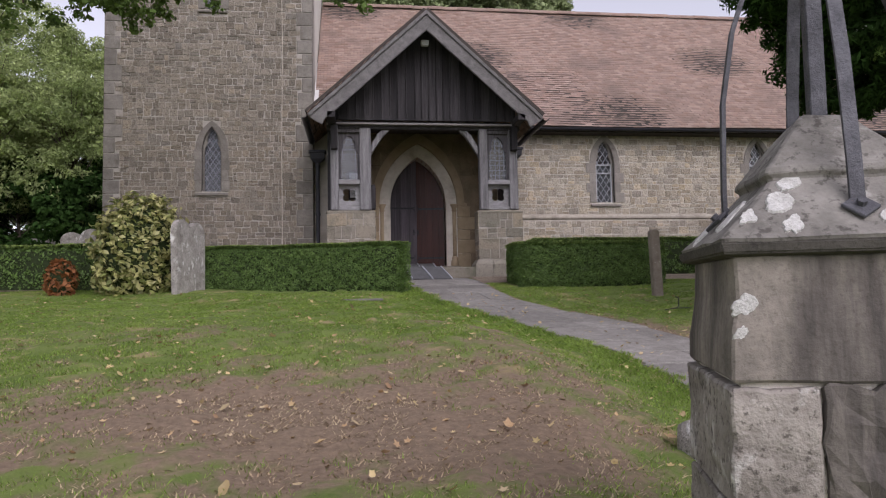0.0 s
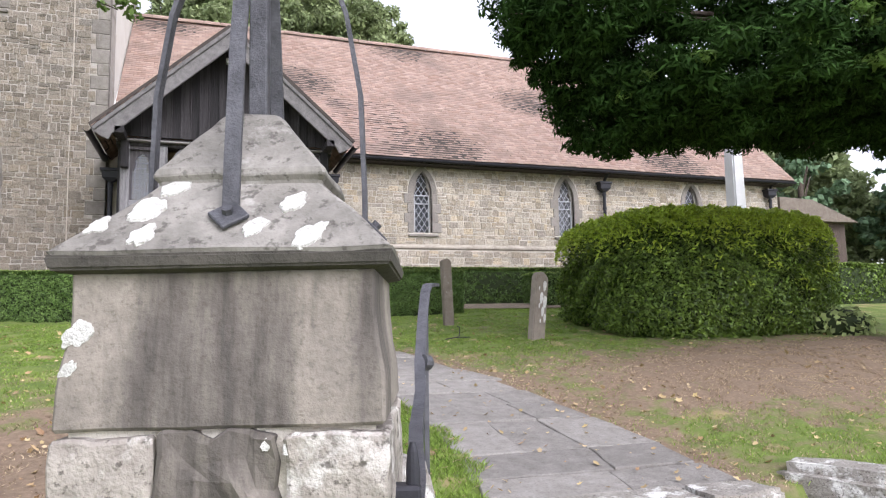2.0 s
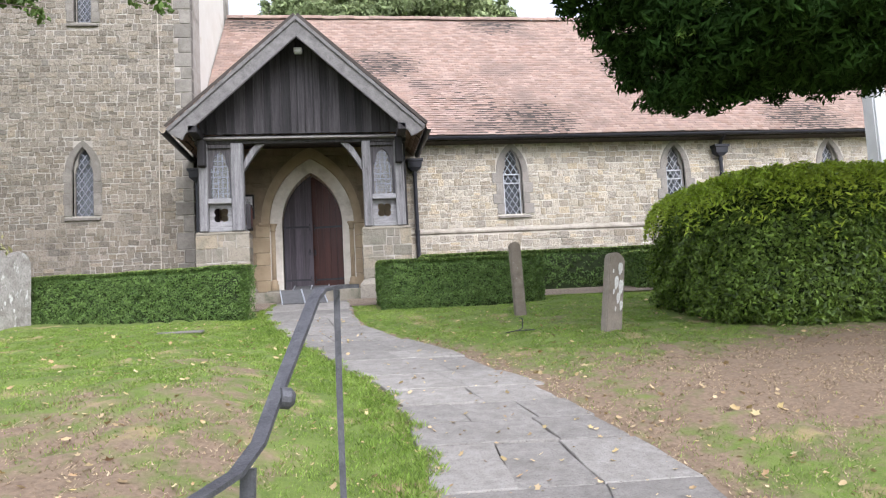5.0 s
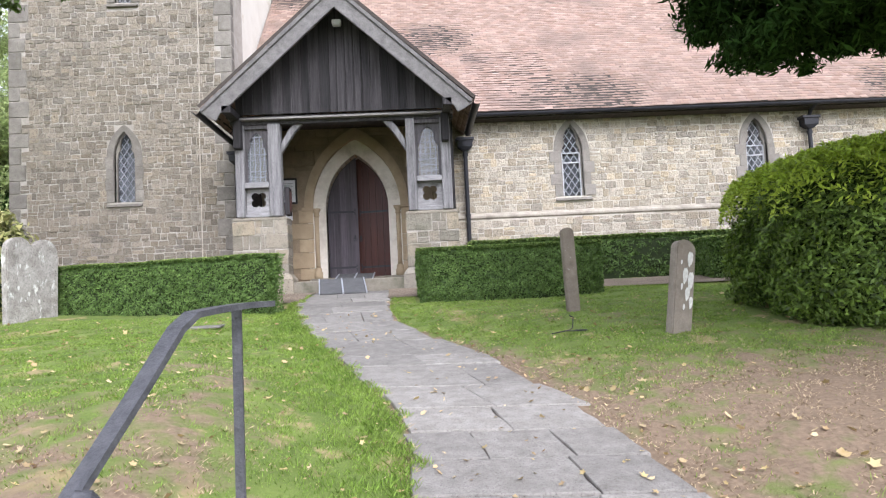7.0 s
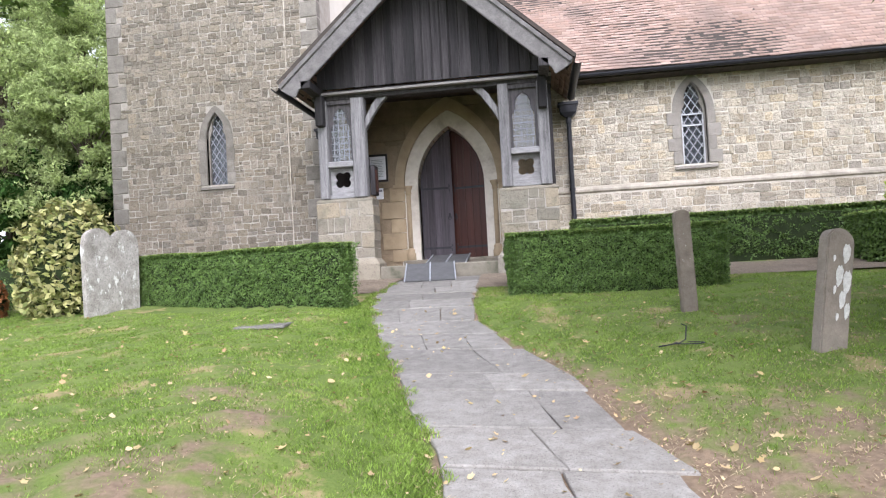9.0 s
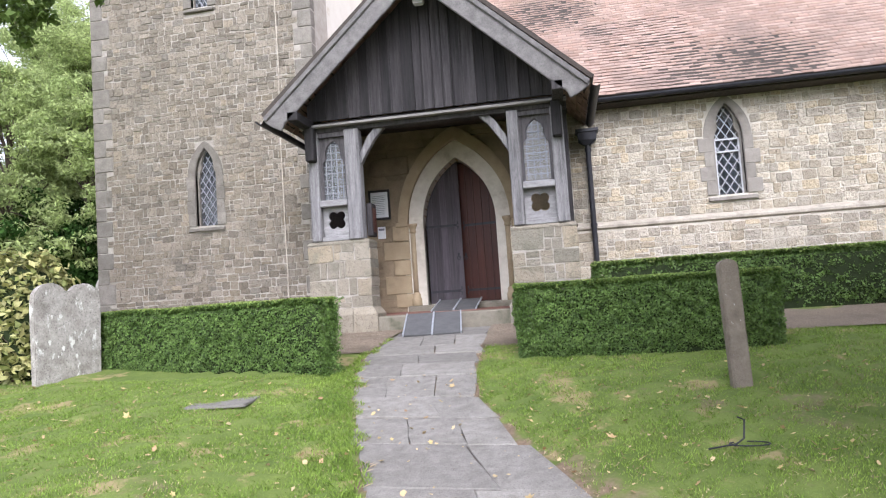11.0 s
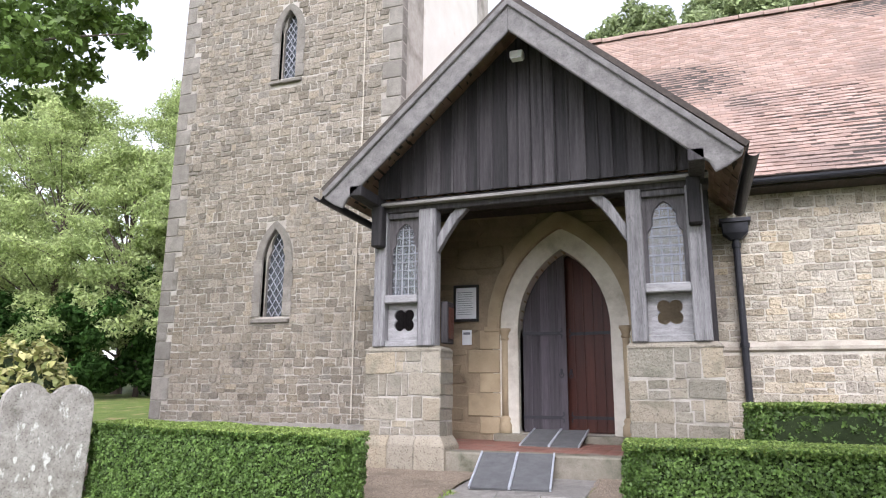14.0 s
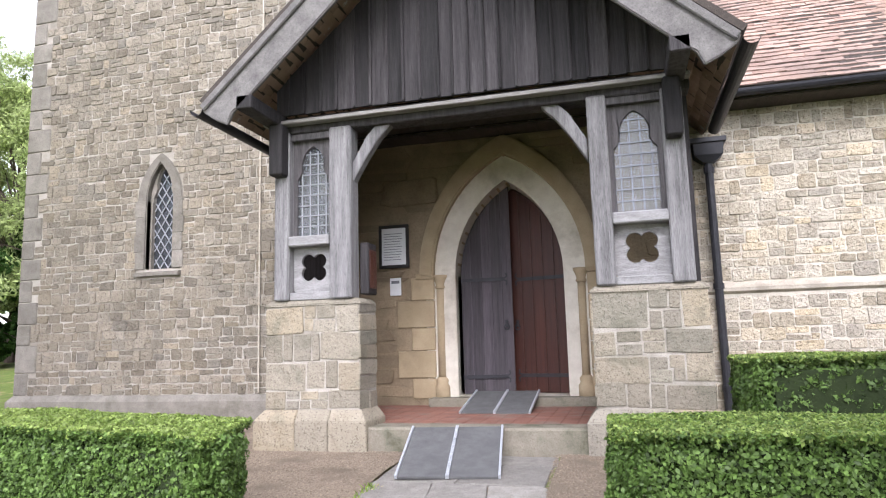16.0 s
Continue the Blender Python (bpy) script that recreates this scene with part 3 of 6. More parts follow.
    xs = np.concatenate([-np.geomspace(9, 400, 22)[::-1], np.arange(-8.8, 10.0, 0.12), np.geomspace(10.1, 400, 22)])
    ys = np.concatenate([-np.geomspace(17.2, 400, 20)[::-1], np.arange(-17.0, 1.0, 0.12), np.geomspace(1.2, 400, 24)])
    X, Y = np.meshgrid(xs, ys)
    Z = ground(X, Y)
    Z = Z + 0.012 * rng.normal(size=Z.shape) * (np.abs(X) < 9) * (Y < -4.4)
    left, right = np.interp(Y, PATH_LEFT[0], PATH_LEFT[1]), np.interp(Y, PATH_RIGHT[0], PATH_RIGHT[1])
    Z = np.where((X > left - 0.05) & (X < right + 0.05) & (Y > -12.6) & (Y < -2), np.interp(Y, GY, GZ) - 0.024, Z)
    v = np.stack([X, Y, Z], -1).reshape(-1, 3)
    nx, ny = len(xs), len(ys)
    i = np.arange((ny - 1) * nx).reshape(ny - 1, nx)[:, :-1].ravel()
    me = fast_mesh("ground", v, np.stack([i, i + 1, i + nx + 1, i + nx], 1), M["lawn_soil"])
    at = me.attributes.new("bare", "FLOAT", "POINT")
    at.data.foreach_set("value", bareness(v[:, 0], v[:, 1]).astype(np.float32))
    tagged(put("ground", me), "churchyard lawn with lush grass, worn brown soil and a lane", "ground", kind="structure")


build_ground()


# ---- church ----
TX0, TX1, TY, TH = -6.92, -2.40, -0.40, 13.0
NX1, EAVE, RIDGE_Y, RIDGE = 16.15, 3.64, 4.0, 8.28
NAVE_WINDOWS = [(4.67, 0.235, 1.82, 2.80, 3.37), (8.74, 0.235, 1.82, 2.80, 3.37), (12.9, 0.235, 1.82, 2.80, 3.37)]
TOWER_WINDOWS = [(-4.62, 0.205, 2.03, 2.98, 3.49), (-4.60, 0.165, 6.2, 7.15, 7.52)]
DOOR = (0.03, 0.66, 0.30, 1.78, 2.92)

nave = thing("nave", "long rubble-stone nave with lancet windows and a tiled roof", "church", kind="structure")
tower = thing("tower", "square grey rubble-stone church tower with narrow lancet windows", "church tower", kind="structure")

s = Shape()
pierced_wall(s, TX1 + 0.01, NX1, -0.4, EAVE, 0.0, 0.75, NAVE_WINDOWS + [DOOR])
s.box(NX1 - 0.7, NX1, 0.75, 8.0, -0.4, EAVE)
s.box(TX1 + 0.01, NX1, 7.3, 8.0, -0.4, EAVE)
s.part("wall", M["nave_mortar"], nave, "pale mortared rubble wall")
s = Shape()
s.box(TX1, NX1, 0.75, 7.3, -0.1, 0.36)
s.part("floor", M["inside_dark"], nave)
Shape().prism([(0.0, EAVE), (4.0, RIDGE - 0.1), (8.0, EAVE)], NX1 - 0.6, NX1).part("gable_wall", M["nave_mortar"], nave, m=Matrix(((0, 1, 0, 0), (1, 0, 0, 0), (0, 0, 1, 0), (0, 0, 0, 1))))
s = Shape()
s.box(2.05, NX1 + 0.05, -0.06, 0.0, -0.4, 1.40)
s.part("plinth_wall", M["nave_mortar"], nave)
Shape().add([(2.05, 0.0, 1.53), (NX1 + 0.08, 0.0, 1.53), (2.05, -0.10, 1.46), (NX1 + 0.08, -0.10, 1.46), (2.05, -0.10, 1.42), (NX1 + 0.08, -0.10, 1.42), (2.05, -0.058, 1.39), (NX1 + 0.08, -0.058, 1.39)],
            [(0, 2, 3, 1), (2, 4, 5, 3), (4, 6, 7, 5), (0, 1, 7, 6), (0, 6, 4, 2), (1, 3, 5, 7)]).part("string_course", M["string_stone"], nave, "pale weathered string course")

s = Shape()
for z0, z1, hole in ((-0.4, 4.8, TOWER_WINDOWS[0]), (4.8, TH, TOWER_WINDOWS[1])):
    pierced_wall(s, TX0, TX1, z0, z1, TY, TY + 0.9, [hole])
s.box(TX0, TX0 + 0.9, TY + 0.9, 4.6, -0.4, TH)
s.box(TX0, TX1, 3.7, 4.6, -0.4, TH)
s.part("wall", M["tower_mortar"], tower, "mortared rubble front wall")
Shape().box(TX1 - 0.9, TX1, TY + 0.9, 3.7, -0.4, TH).part("side_wall", M["render_white"], tower, "whitish rendered side wall")
Shape().box(TX0 + 0.9, TX1 - 0.9, TY + 0.9, 3.7, TH - 0.3, TH).part("roof", M["lead_white"], tower)
s = Shape()
s.add([(TX0 - 0.07, TY - 0.07, -0.4), (TX1, TY - 0.07, -0.4), (TX1, TY - 0.07, 0.30), (TX0 - 0.07, TY - 0.07, 0.30), (TX0, TY - 0.002, 0.38), (TX1, TY - 0.002, 0.38), (TX0 - 0.07, 4.6, -0.4), (TX0 - 0.07, 4.6, 0.3), (TX0, 4.6, 0.38)],
      [(0, 1, 2, 3), (3, 2, 5, 4), (6, 0, 3, 7), (7, 3, 4, 8)])
s.part("plinth", M["tower_dressed"], tower, "weathered stone plinth")

STONE_T, STONE_N, STONE_P = unit_stones(M["tower_stone"], 14, 0.03, 0.7), unit_stones(M["nave_stone"], 14, 0.03, 0.7), unit_stones(M["pier_block"], 10, 0.02, 0.12)


def arch_holes(o, wide):
    """Rectangles that cover a lancet's surround."""
    xc, w, sill, spring, apex = o
    line = pointed(xc, w + wide, spring, apex + wide * 0.95, 12)
    out = [(xc - w - wide, xc + w + wide, sill - 0.1, spring)]
    for k in range(6):
        za, zb = spring + (apex + wide - spring) * k / 6, spring + (apex + wide - spring) * (k + 1) / 6
        half = max(abs(x - xc) for x, z in line if z <= zb and z >= za - 0.1)
        half = max([abs(x - xc) for x, z in line if za <= z <= zb] or [half * 0.6])
        out.append((xc - half, xc + half, za, zb))
    return out


# dressed corner stones of the tower
def quoins(parent, x, side, z0, z1, mat, y, n_name="quoin"):
    i, z = 0, z0
    while z < z1:
        h = rng.uniform(0.26, 0.4)
        w = (0.24, 0.36)[i % 2] * rng.uniform(0.9, 1.1)
        x0, x1 = (x, x + w) if side > 0 else (x - w, x)
        Shape().box(x0, x1, y - 0.016, y + 0.2, z + 0.005, z + h - 0.005, 0.012).part(n_name, mat, parent)
        QUOIN_HOLES.append((x0 - 0.005, x1 + 0.005, z, z + h))
        z, i = z + h, i + 1


QUOIN_HOLES = []
quoins(tower, TX0 - 0.004, 1, 0.38, 9.6, M["tower_dressed"], TY)
quoins(tower, TX1 + 0.004, -1, 0.38, 9.6, M["tower_dressed"], TY)


def lancet(parent, name, opening, y, stone, wide, came_mat, frame_iron):
    """A dressed surround round a trefoiled light, its sill and the leaded diamond panes."""
    xc, w, sill, spring, apex = opening
    win = put(name, None, parent)
    outer = pointed(xc, w + wide, spring, apex + wide * 0.95)
    inner = pointed(xc, w, spring, apex)
    Shape().band([(xc - w, sill)] + inner + [(xc + w, sill)], [(xc - w - wide, sill)] + outer + [(xc + w + wide, sill)], y - 0.02, y + 0.28).part("surround", stone, win, "dressed stone surround", bevel=0.012)
    zz, hh = sill, (spring - sill) / 4
    for k in range(4):
        for sx in (-1, 1):
            out_ = (0.10 if frame_iron or came_mat is M["lead_came"] else 0.03) if (k % 2 == 0) == (sx > 0) else 0.01
            a, b = sorted((xc + sx * (w + 0.012), xc + sx * (w + wide + out_)))
            Shape().box(a, b, y - 0.024, y + 0.1, zz + k * hh + 0.004, zz + (k + 1) * hh - 0.004, 0.006).part("surround_block", stone, win)
    # cusped plate set back in the opening
    head = cusped(xc, w * 0.80, spring - 0.02, apex - 0.03)
    rim = [(x, z) for x, z in pointed(xc, w + 0.02, spring - 0.02, apex + 0.02, (len(head) - 1) // 2)]
    plate = Shape()
    plate.band(head, rim, y + 0.07, y + 0.16)
    for sx in (-1, 1):
        a, b = sorted((xc + sx * w * 0.86, xc + sx * (w + 0.02)))
        plate.box(a, b, y + 0.07, y + 0.16, sill, spring - 0.02)
    plate.part("tracery", stone, win)
    Shape().add([(xc - w - wide, y - 0.07, sill - 0.10), (xc + w + wide, y - 0.07, sill - 0.10), (xc + w + wide, y - 0.07, sill - 0.05), (xc - w - wide, y - 0.07, sill - 0.05),
                 (xc - w - wide, y + 0.2, sill + 0.02), (xc + w + wide, y + 0.2, sill + 0.02), (xc - w - wide, y + 0.2, sill - 0.1), (xc + w + wide, y + 0.2, sill - 0.1)],
                [(0, 1, 2, 3), (3, 2, 5, 4), (4, 5, 7, 6), (6, 7, 1, 0), (0, 3, 4, 6), (1, 7, 5, 2)]).part("sill", stone, win, bevel=0.008)
    pane = put("pane", mesh_of("pane", [(xc - w, y + 0.13, sill), (xc + w, y + 0.13, sill), (xc + w, y + 0.13, apex), (xc - w, y + 0.13, apex)], [(0, 1, 2, 3)], M["old_glass"]), win, "dark leaded glass")
    pane.visible_shadow = False
    # diamond leads
    s, step, slope = Shape(), w * 0.62, 1.5
    top = apex - 0.02
    k = -int((top - sill) / (step * slope)) - 4
    while k < int((top - sill) / (step * slope)) + 8:
        for sg in (1, -1):
            pts = []
            x_at = lambda z: xc + sg * ((z - sill) / slope - w + k * step)
            za, zb = sill, top
            ends = []
            for z in np.linspace(sill, top, 40):
                x = x_at(z)
                lim = w * 0.84 if z < spring else w * 0.84 * max(0.0, 1 - (z - spring) / (apex - spring)) ** 0.6
                if abs(x - xc) <= lim:
                    ends.append((x, y + 0.115, z))
            if len(ends) > 1:
                s.strap([ends[0], ends[-1]], 0.013, 0.008, (1, 0, 0))
        k += 1
    s.part("lead_cames", came_mat, win, "diamond lead cames")
    if frame_iron:
        f = Shape()
        z0, z1 = sill + (spring - sill) * 0.74, spring - 0.02
        for za, zb in ((z0, z0 + 0.025), (z1 - 0.025, z1)):
            f.box(xc - w * 0.86, xc + w * 0.86, y + 0.085, y + 0.12, za, zb)
        for sx in (-1, 1):
            a, b = sorted((xc + sx * w * 0.86, xc + sx * w * 0.76))
            f.box(a, b, y + 0.085, y + 0.12, sill, z1)
        f.part("casement", M["lead_came"], win, "pale metal casement bars")
    return win


NH, TH_HOLES = [], []
for i, o in enumerate(NAVE_WINDOWS):
    lancet(nave, "lancet_window", o, 0.0, M["dressed_grey"], 0.15, M["lead_came"], i < 2)
    NH += arch_holes(o, 0.15)
for o in TOWER_WINDOWS:
    lancet(tower, "lancet_window", o, TY, M["tower_dressed"], 0.15, M["dull_lead"], False)
    TH_HOLES += arch_holes(o, 0.15)

# nave eaves, roof and its tiles
roof_m = Matrix.Translation((0, -0.42, EAVE - 0.03)) @ Matrix.Rotation(math.atan2(RIDGE - EAVE + 0.03, RIDGE_Y + 0.42), 4, "X")
ROOF_LEN = math.hypot(RIDGE - EAVE + 0.03, RIDGE_Y + 0.42)


def tile_rows(width, length, tile_w, gauge, x0):
    """Lower-left corners of overlapping tiles, row by row, on a roof plane (x along the eaves, y up the slope)."""
    out = []
    for r in range(int(length / gauge)):
        x = x0 + (r % 2) * tile_w / 2 - tile_w
        while x < x0 + width:
            a, b = max(x, x0), min(x + tile_w, x0 + width)
            if b - a > 0.02:
                out.append((a, r * gauge, b - a - 0.004))
            x += tile_w
    return out


def tile_mesh(name, spots, gauge, mat, m=None, wave=0.0, cut=None):
    """Many tiles joined into one mesh."""
    spots = [t for t in spots if cut is None or cut(t)]
    n = len(spots)
    a = np.array(spots)
    lift = rng.uniform(0.0, 0.009, n)
    tilt = rng.normal(0, 0.004, n)
    drop = rng.uniform(-0.008, 0.008, n)
    x0, x1, y0, y1 = a[:, 0], a[:, 0] + a[:, 2], a[:, 1] + drop, a[:, 1] + gauge * 1.12
    zb, zt = lift * 0.8 + 0.012, np.full(n, 0.004)
    sag = wave * np.sin(x0 * 0.9) * np.sin(y0 * 1.1 + 1)
    v = np.stack([np.stack([x0, y0, zb - 0.016 + sag], 1), np.stack([x1, y0, zb - 0.016 + tilt + sag], 1), np.stack([x0, y0, zb + sag], 1), np.stack([x1, y0, zb + tilt + sag], 1), np.stack([x0, y1, zt + sag], 1), np.stack([x1, y1, zt + sag], 1)], 1).reshape(-1, 3)
    f = (np.arange(n)[:, None, None] * 6 + np.array([[0, 1, 3, 2], [2, 3, 5, 4], [0, 2, 4, 4], [1, 5, 3, 3]])[None, :2]).reshape(-1, 4)
    if m is not None:
        r = np.array(m)
        v = v @ r[:3, :3].T + r[:3, 3]
    return fast_mesh(name, v, f, mat)


def tile_piece(w, gauge, mat):
    v = [(0, 0, 0.002), (w, 0, 0.002), (0, 0, 0.014), (w, 0, 0.014), (0, gauge * 1.12, 0.004), (w, gauge * 1.12, 0.004), (0, gauge * 1.12, 0), (w, gauge * 1.12, 0)]
    return mesh_of("roof_tile", v, [(0, 1, 3, 2), (2, 3, 5, 4), (0, 2, 4, 6), (1, 7, 5, 3)], mat)


nave_roof = thing("nave_roof", "long red clay-tiled nave roof weathered pink and brown", "roof", kind="structure")
Shape().box(TX1 + 0.02, NX1 + 0.3, 0, ROOF_LEN, -0.12, 0.0).part("roof_deck", M["oak_shaded_underside"], nave_roof, m=roof_m)
Shape().box(TX1 + 0.02, NX1 + 0.3, 0, ROOF_LEN, -0.12, 0.0).part("back_slope", M["roof_tile"], nave_roof, m=Matrix.Translation((0, 2 * RIDGE_Y, 0)) @ Matrix.Diagonal((1, -1, 1, 1)) @ roof_m)
TW, TG = 0.17, 0.105
spots = tile_rows(NX1 + 0.3 - TX1 - 0.02, ROOF_LEN, TW, TG, TX1 + 0.02)
near_roof = [t for t in spots if 2.4 < t[0] < 4.4 and t[1] < 2.6 and t[2] > TW - 0.02][:300]
near_set = set(near_roof)
put("tile_field", tile_mesh("tile_field", spots, TG, M["roof_tile"], roof_m, 0.012, lambda t: t not in near_set), nave_roof)["kind"] = "stuff"
tp = [tile_piece(TW - 0.004, TG, M["roof_tile"])]
for a, b, c in near_roof:
    put("roof_tile", tp[0], nave_roof, m=roof_m @ pose(a, b + rng.uniform(-0.008, 0.008), 0.012 * math.sin(a * 0.9) * math.sin(b * 1.1 + 1), -rng.uniform(0, 6), rng.normal() * 0.8, rng.normal() * 0.6))
ridge_s = Shape()
x = TX1 + 0.05
while x < NX1 + 0.25:
    arc = [(math.cos(a) * 0.13, math.sin(a) * 0.10) for a in np.linspace(-0.3, math.pi + 0.3, 9)]
    zz = RIDGE + 0.0 + rng.uniform(-0.008, 0.008)
    ridge_s.add([(x + dx, RIDGE_Y + c, zz + d) for dx in (0, 0.44) for c, d in arc], [(k, k + 1, k + 10, k + 9) for k in range(8)])
    x += 0.45
ridge_s.part("ridge_tiles", M["roof_tile"], nave_roof)
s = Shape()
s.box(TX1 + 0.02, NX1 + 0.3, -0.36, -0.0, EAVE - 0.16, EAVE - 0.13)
s.part("soffit", M["oak_shaded_underside"], nave_roof)
g = Shape()
half = [(-0.43 - 0.065 * math.cos(a), EAVE - 0.075 - 0.065 * math.sin(a)) for a in np.linspace(0, math.pi, 9)]
gx0 = 2.45
g.add([(x, y, z) for x in (gx0, NX1 + 0.3) for y, z in half], [(k, k + 1, k + 10, k + 9) for k in range(8)])
g.part("gutter", M["iron_black"], nave_roof, "black half-round gutter")
Shape().strap([(TX1 + 0.05, -0.40, EAVE + 0.04), (TX1 + 0.05, 1.7, EAVE + 2.10)], 0.10, 0.05, (1, 0, 0)).part("lead_flashing", M["lead_white"], nave_roof, "pale lead flashing beside the tower")


def downpipe(x, y, z0, z1, hopper, label, mat=None):
    p = thing("downpipe", label, "downpipe", group="downpipes on the church")
    mat = mat or M["iron_black"]
    s = Shape().tube([(x, y, z0), (x, y, z1)], 0.045, 12)
    s.part("pipe", mat, p, smooth=False)
    if hopper:
        h = Shape()
        h.add([(x + a * 0.19, y + b * 0.13, z1 + 0.17) for a, b in ((-1, -1), (1, -1), (1, 1), (-1, 1))] + [(x + a * 0.19, y + b * 0.13, z1 + 0.12) for a, b in ((-1, -1), (1, -1), (1, 1), (-1, 1))]
              + [(x + a * 0.16, y + b * 0.11, z1 + 0.11) for a, b in ((-1, -1), (1, -1), (1, 1), (-1, 1))] + [(x + a * 0.15, y + b * 0.10, z1 - 0.02) for a, b in ((-1, -1), (1, -1), (1, 1), (-1, 1))]
              + [(x + a * 0.06, y + b * 0.06, z1 - 0.10) for a, b in ((-1, -1), (1, -1), (1, 1), (-1, 1))],
              [(4 * r + k, 4 * r + (k + 1) % 4, 4 * r + 4 + (k + 1) % 4, 4 * r + 4 + k) for r in range(4) for k in range(4)] + [(16, 17, 18, 19)])
        h.part("hopper", mat, p, "cast-iron rainwater hopper")
    for z in (*np.arange(z0 + 0.35, z1 - 0.5, 1.1), z1 - 0.21):
        Shape().tube([(x, y, z), (x, y, z + 0.06)], 0.058, 12).part("collar", mat, p)
    return p


downpipe(2.37, -0.13, 0.0, 2.96, True, "black cast-iron downpipe with hopper beside the porch")
downpipe(9.88, -0.12, 0.0, 3.15, True, "black cast-iron downpipe on the nave wall")
downpipe(15.75, -0.12, 0.0, 3.2, True, "black cast-iron downpipe at the nave's end")
downpipe(-2.28, -0.60, 0.0, 2.75, True, "black downpipe with grey collar between tower and porch")
for x, y, z in ((9.88, -0.12, 3.28), (15.75, -0.12, 3.33)):
    Shape().tube([(x, y, z), (x, y - 0.1, z + 0.15), (x, -0.42, EAVE - 0.12)], 0.04, 10).part("swan_neck", M["iron_black"], nave_roof)

cable = thing("lightning_conductor", "thin pale copper strip running down the tower", "cable")
Shape().strap([(-3.08, TY - 0.035, 0.4), (-3.09, TY - 0.035, 3.2), (-3.06, TY - 0.035, 5.0), (-3.10, TY - 0.035, 9.5)], 0.02, 0.010, (1, 0, 0)).part("strip", M["string_stone"], cable)

# ---- porch ----
porch = thing("porch", "timber-framed church porch on stone piers with a tiled gable roof", "porch", kind="structure")
PIERS = [(-2.04, -1.03), (1.07, 2.05)]


def pier_courses(x0, x1, z0, z1):
    """Long and short corner blocks with smaller rubble between them."""
    out, z, i = [], z0, 0
    while z < z1 - 0.06:
        h = min(rng.uniform(0.17, 0.27), z1 - z)
        if z1 - z - h < 0.1:
            h = z1 - z
        a, b = (0.42, 0.24) if i % 2 else (0.22, 0.38)
        a, b = a * rng.uniform(0.85, 1.15), b * rng.uniform(0.85, 1.15)
        out += [(x0 + a / 2, z + h / 2, a - 0.014, h - 0.014), (x1 - b / 2, z + h / 2, b - 0.014, h - 0.014)]
        rows = 2 if rng.random() < 0.75 else 1
        for k in range(rows):
            x = x0 + a
            while x < x1 - b - 0.02:
                w = min(rng.uniform(0.10, 0.22), x1 - b - x)
                if x1 - b - x - w < 0.07:
                    w = x1 - b - x
                out.append((x + w / 2, z + h * (k + 0.5) / rows, w - 0.016, h / rows - 0.016))
                x += w
        z, i = z + h, i + 1
    return out


PH, PY, PB = 1.38, -2.10, -1.66
for x0, x1 in PIERS:
    s = Shape()
    s.box(x0 + 0.02, x1 - 0.02, PY + 0.02, PB, -0.3, PH - 0.02)
    w0, w1 = (x0, x0 + 0.34) if x0 < 0 else (x1 - 0.34, x1)
    s.box(w0 + 0.01, w1 - 0.01, PB, -0.06, -0.3, PH - 0.02)
    s.part("pier_core", M["tower_mortar"], porch)
    # sloped plinth
    q = 0.07
    marks = [x0, x0 + 0.36, x0 + 0.70, x1] if x0 < 0 else [x0, x0 + 0.30, x0 + 0.62, x1]
    for k, (u, v) in enumerate(zip(marks[:-1], marks[1:])):
        l_out, r_out, l_in, r_in = (x0 - q, v - 0.003, x0 + 0.01, v - 0.003) if k == 0 else (u + 0.003, x1 + q, u + 0.003, x1 - 0.01) if k == 2 else (u + 0.003, v - 0.003, u + 0.003, v - 0.003)
        s = Shape()
        a, b = [(l_out, PY - q), (r_out, PY - q), (r_out, PB), (l_out, PB)], [(l_in, PY + 0.01), (r_in, PY + 0.01), (r_in, PB), (l_in, PB)]
        s.add([(*p, -0.3) for p in a] + [(*p, 0.26) for p in a] + [(*p, 0.36) for p in b], [(k2, (k2 + 1) % 4, 4 + (k2 + 1) % 4, 4 + k2) for k2 in range(4)] + [(4 + k2, 4 + (k2 + 1) % 4, 8 + (k2 + 1) % 4, 8 + k2) for k2 in range(4)] + [(8, 9, 10, 11)])
        s.part("plinth_block", M["pier_block"], porch, bevel=0.006)
    # capping with a weathered chamfer
    s = Shape()
    a = [(x0 + 0.002, PY + 0.002), (x1 - 0.002, PY + 0.002), (x1 - 0.002, PB), (x0 + 0.002, PB)]
    b = [(x0 + 0.05, PY + 0.05), (x1 - 0.05, PY + 0.05), (x1 - 0.05, PB), (x0 + 0.05, PB)]
    s.add([(*p, PH - 0.05) for p in a] + [(*p, PH - 0.03) for p in a] + [(*p, PH + 0.02) for p in b], [(3, 2, 1, 0)] + [(k, (k + 1) % 4, 4 + (k + 1) % 4, 4 + k) for k in range(4)] + [(4 + k, 4 + (k + 1) % 4, 8 + (k + 1) % 4, 8 + k) for k in range(4)] + [(8, 9, 10, 11)])
    s.part("pier_capping", M["pier_block"], porch, bevel=0.012)
    front = pier_courses(x0 + 0.01, x1 - 0.01, 0.36, PH - 0.04)
    lay(front, STONE_P, porch, 0.010, PY + 0.02)
    inner_x = x1 - 0.02 if x0 < 0 else x0 + 0.02
    turn = pose(inner_x, PY, 0, 0, 0, 90 if x0 < 0 else -90)
    side = courses(0.0, PB - PY, 0.36, PH - 0.04, 0.21, 0.26, gap=0.010)
    if x0 > 0:
        side = [(-x, z, w, h) for x, z, w, h in side]
    lay(side, STONE_P, porch, 0.010, 0.0, turn)

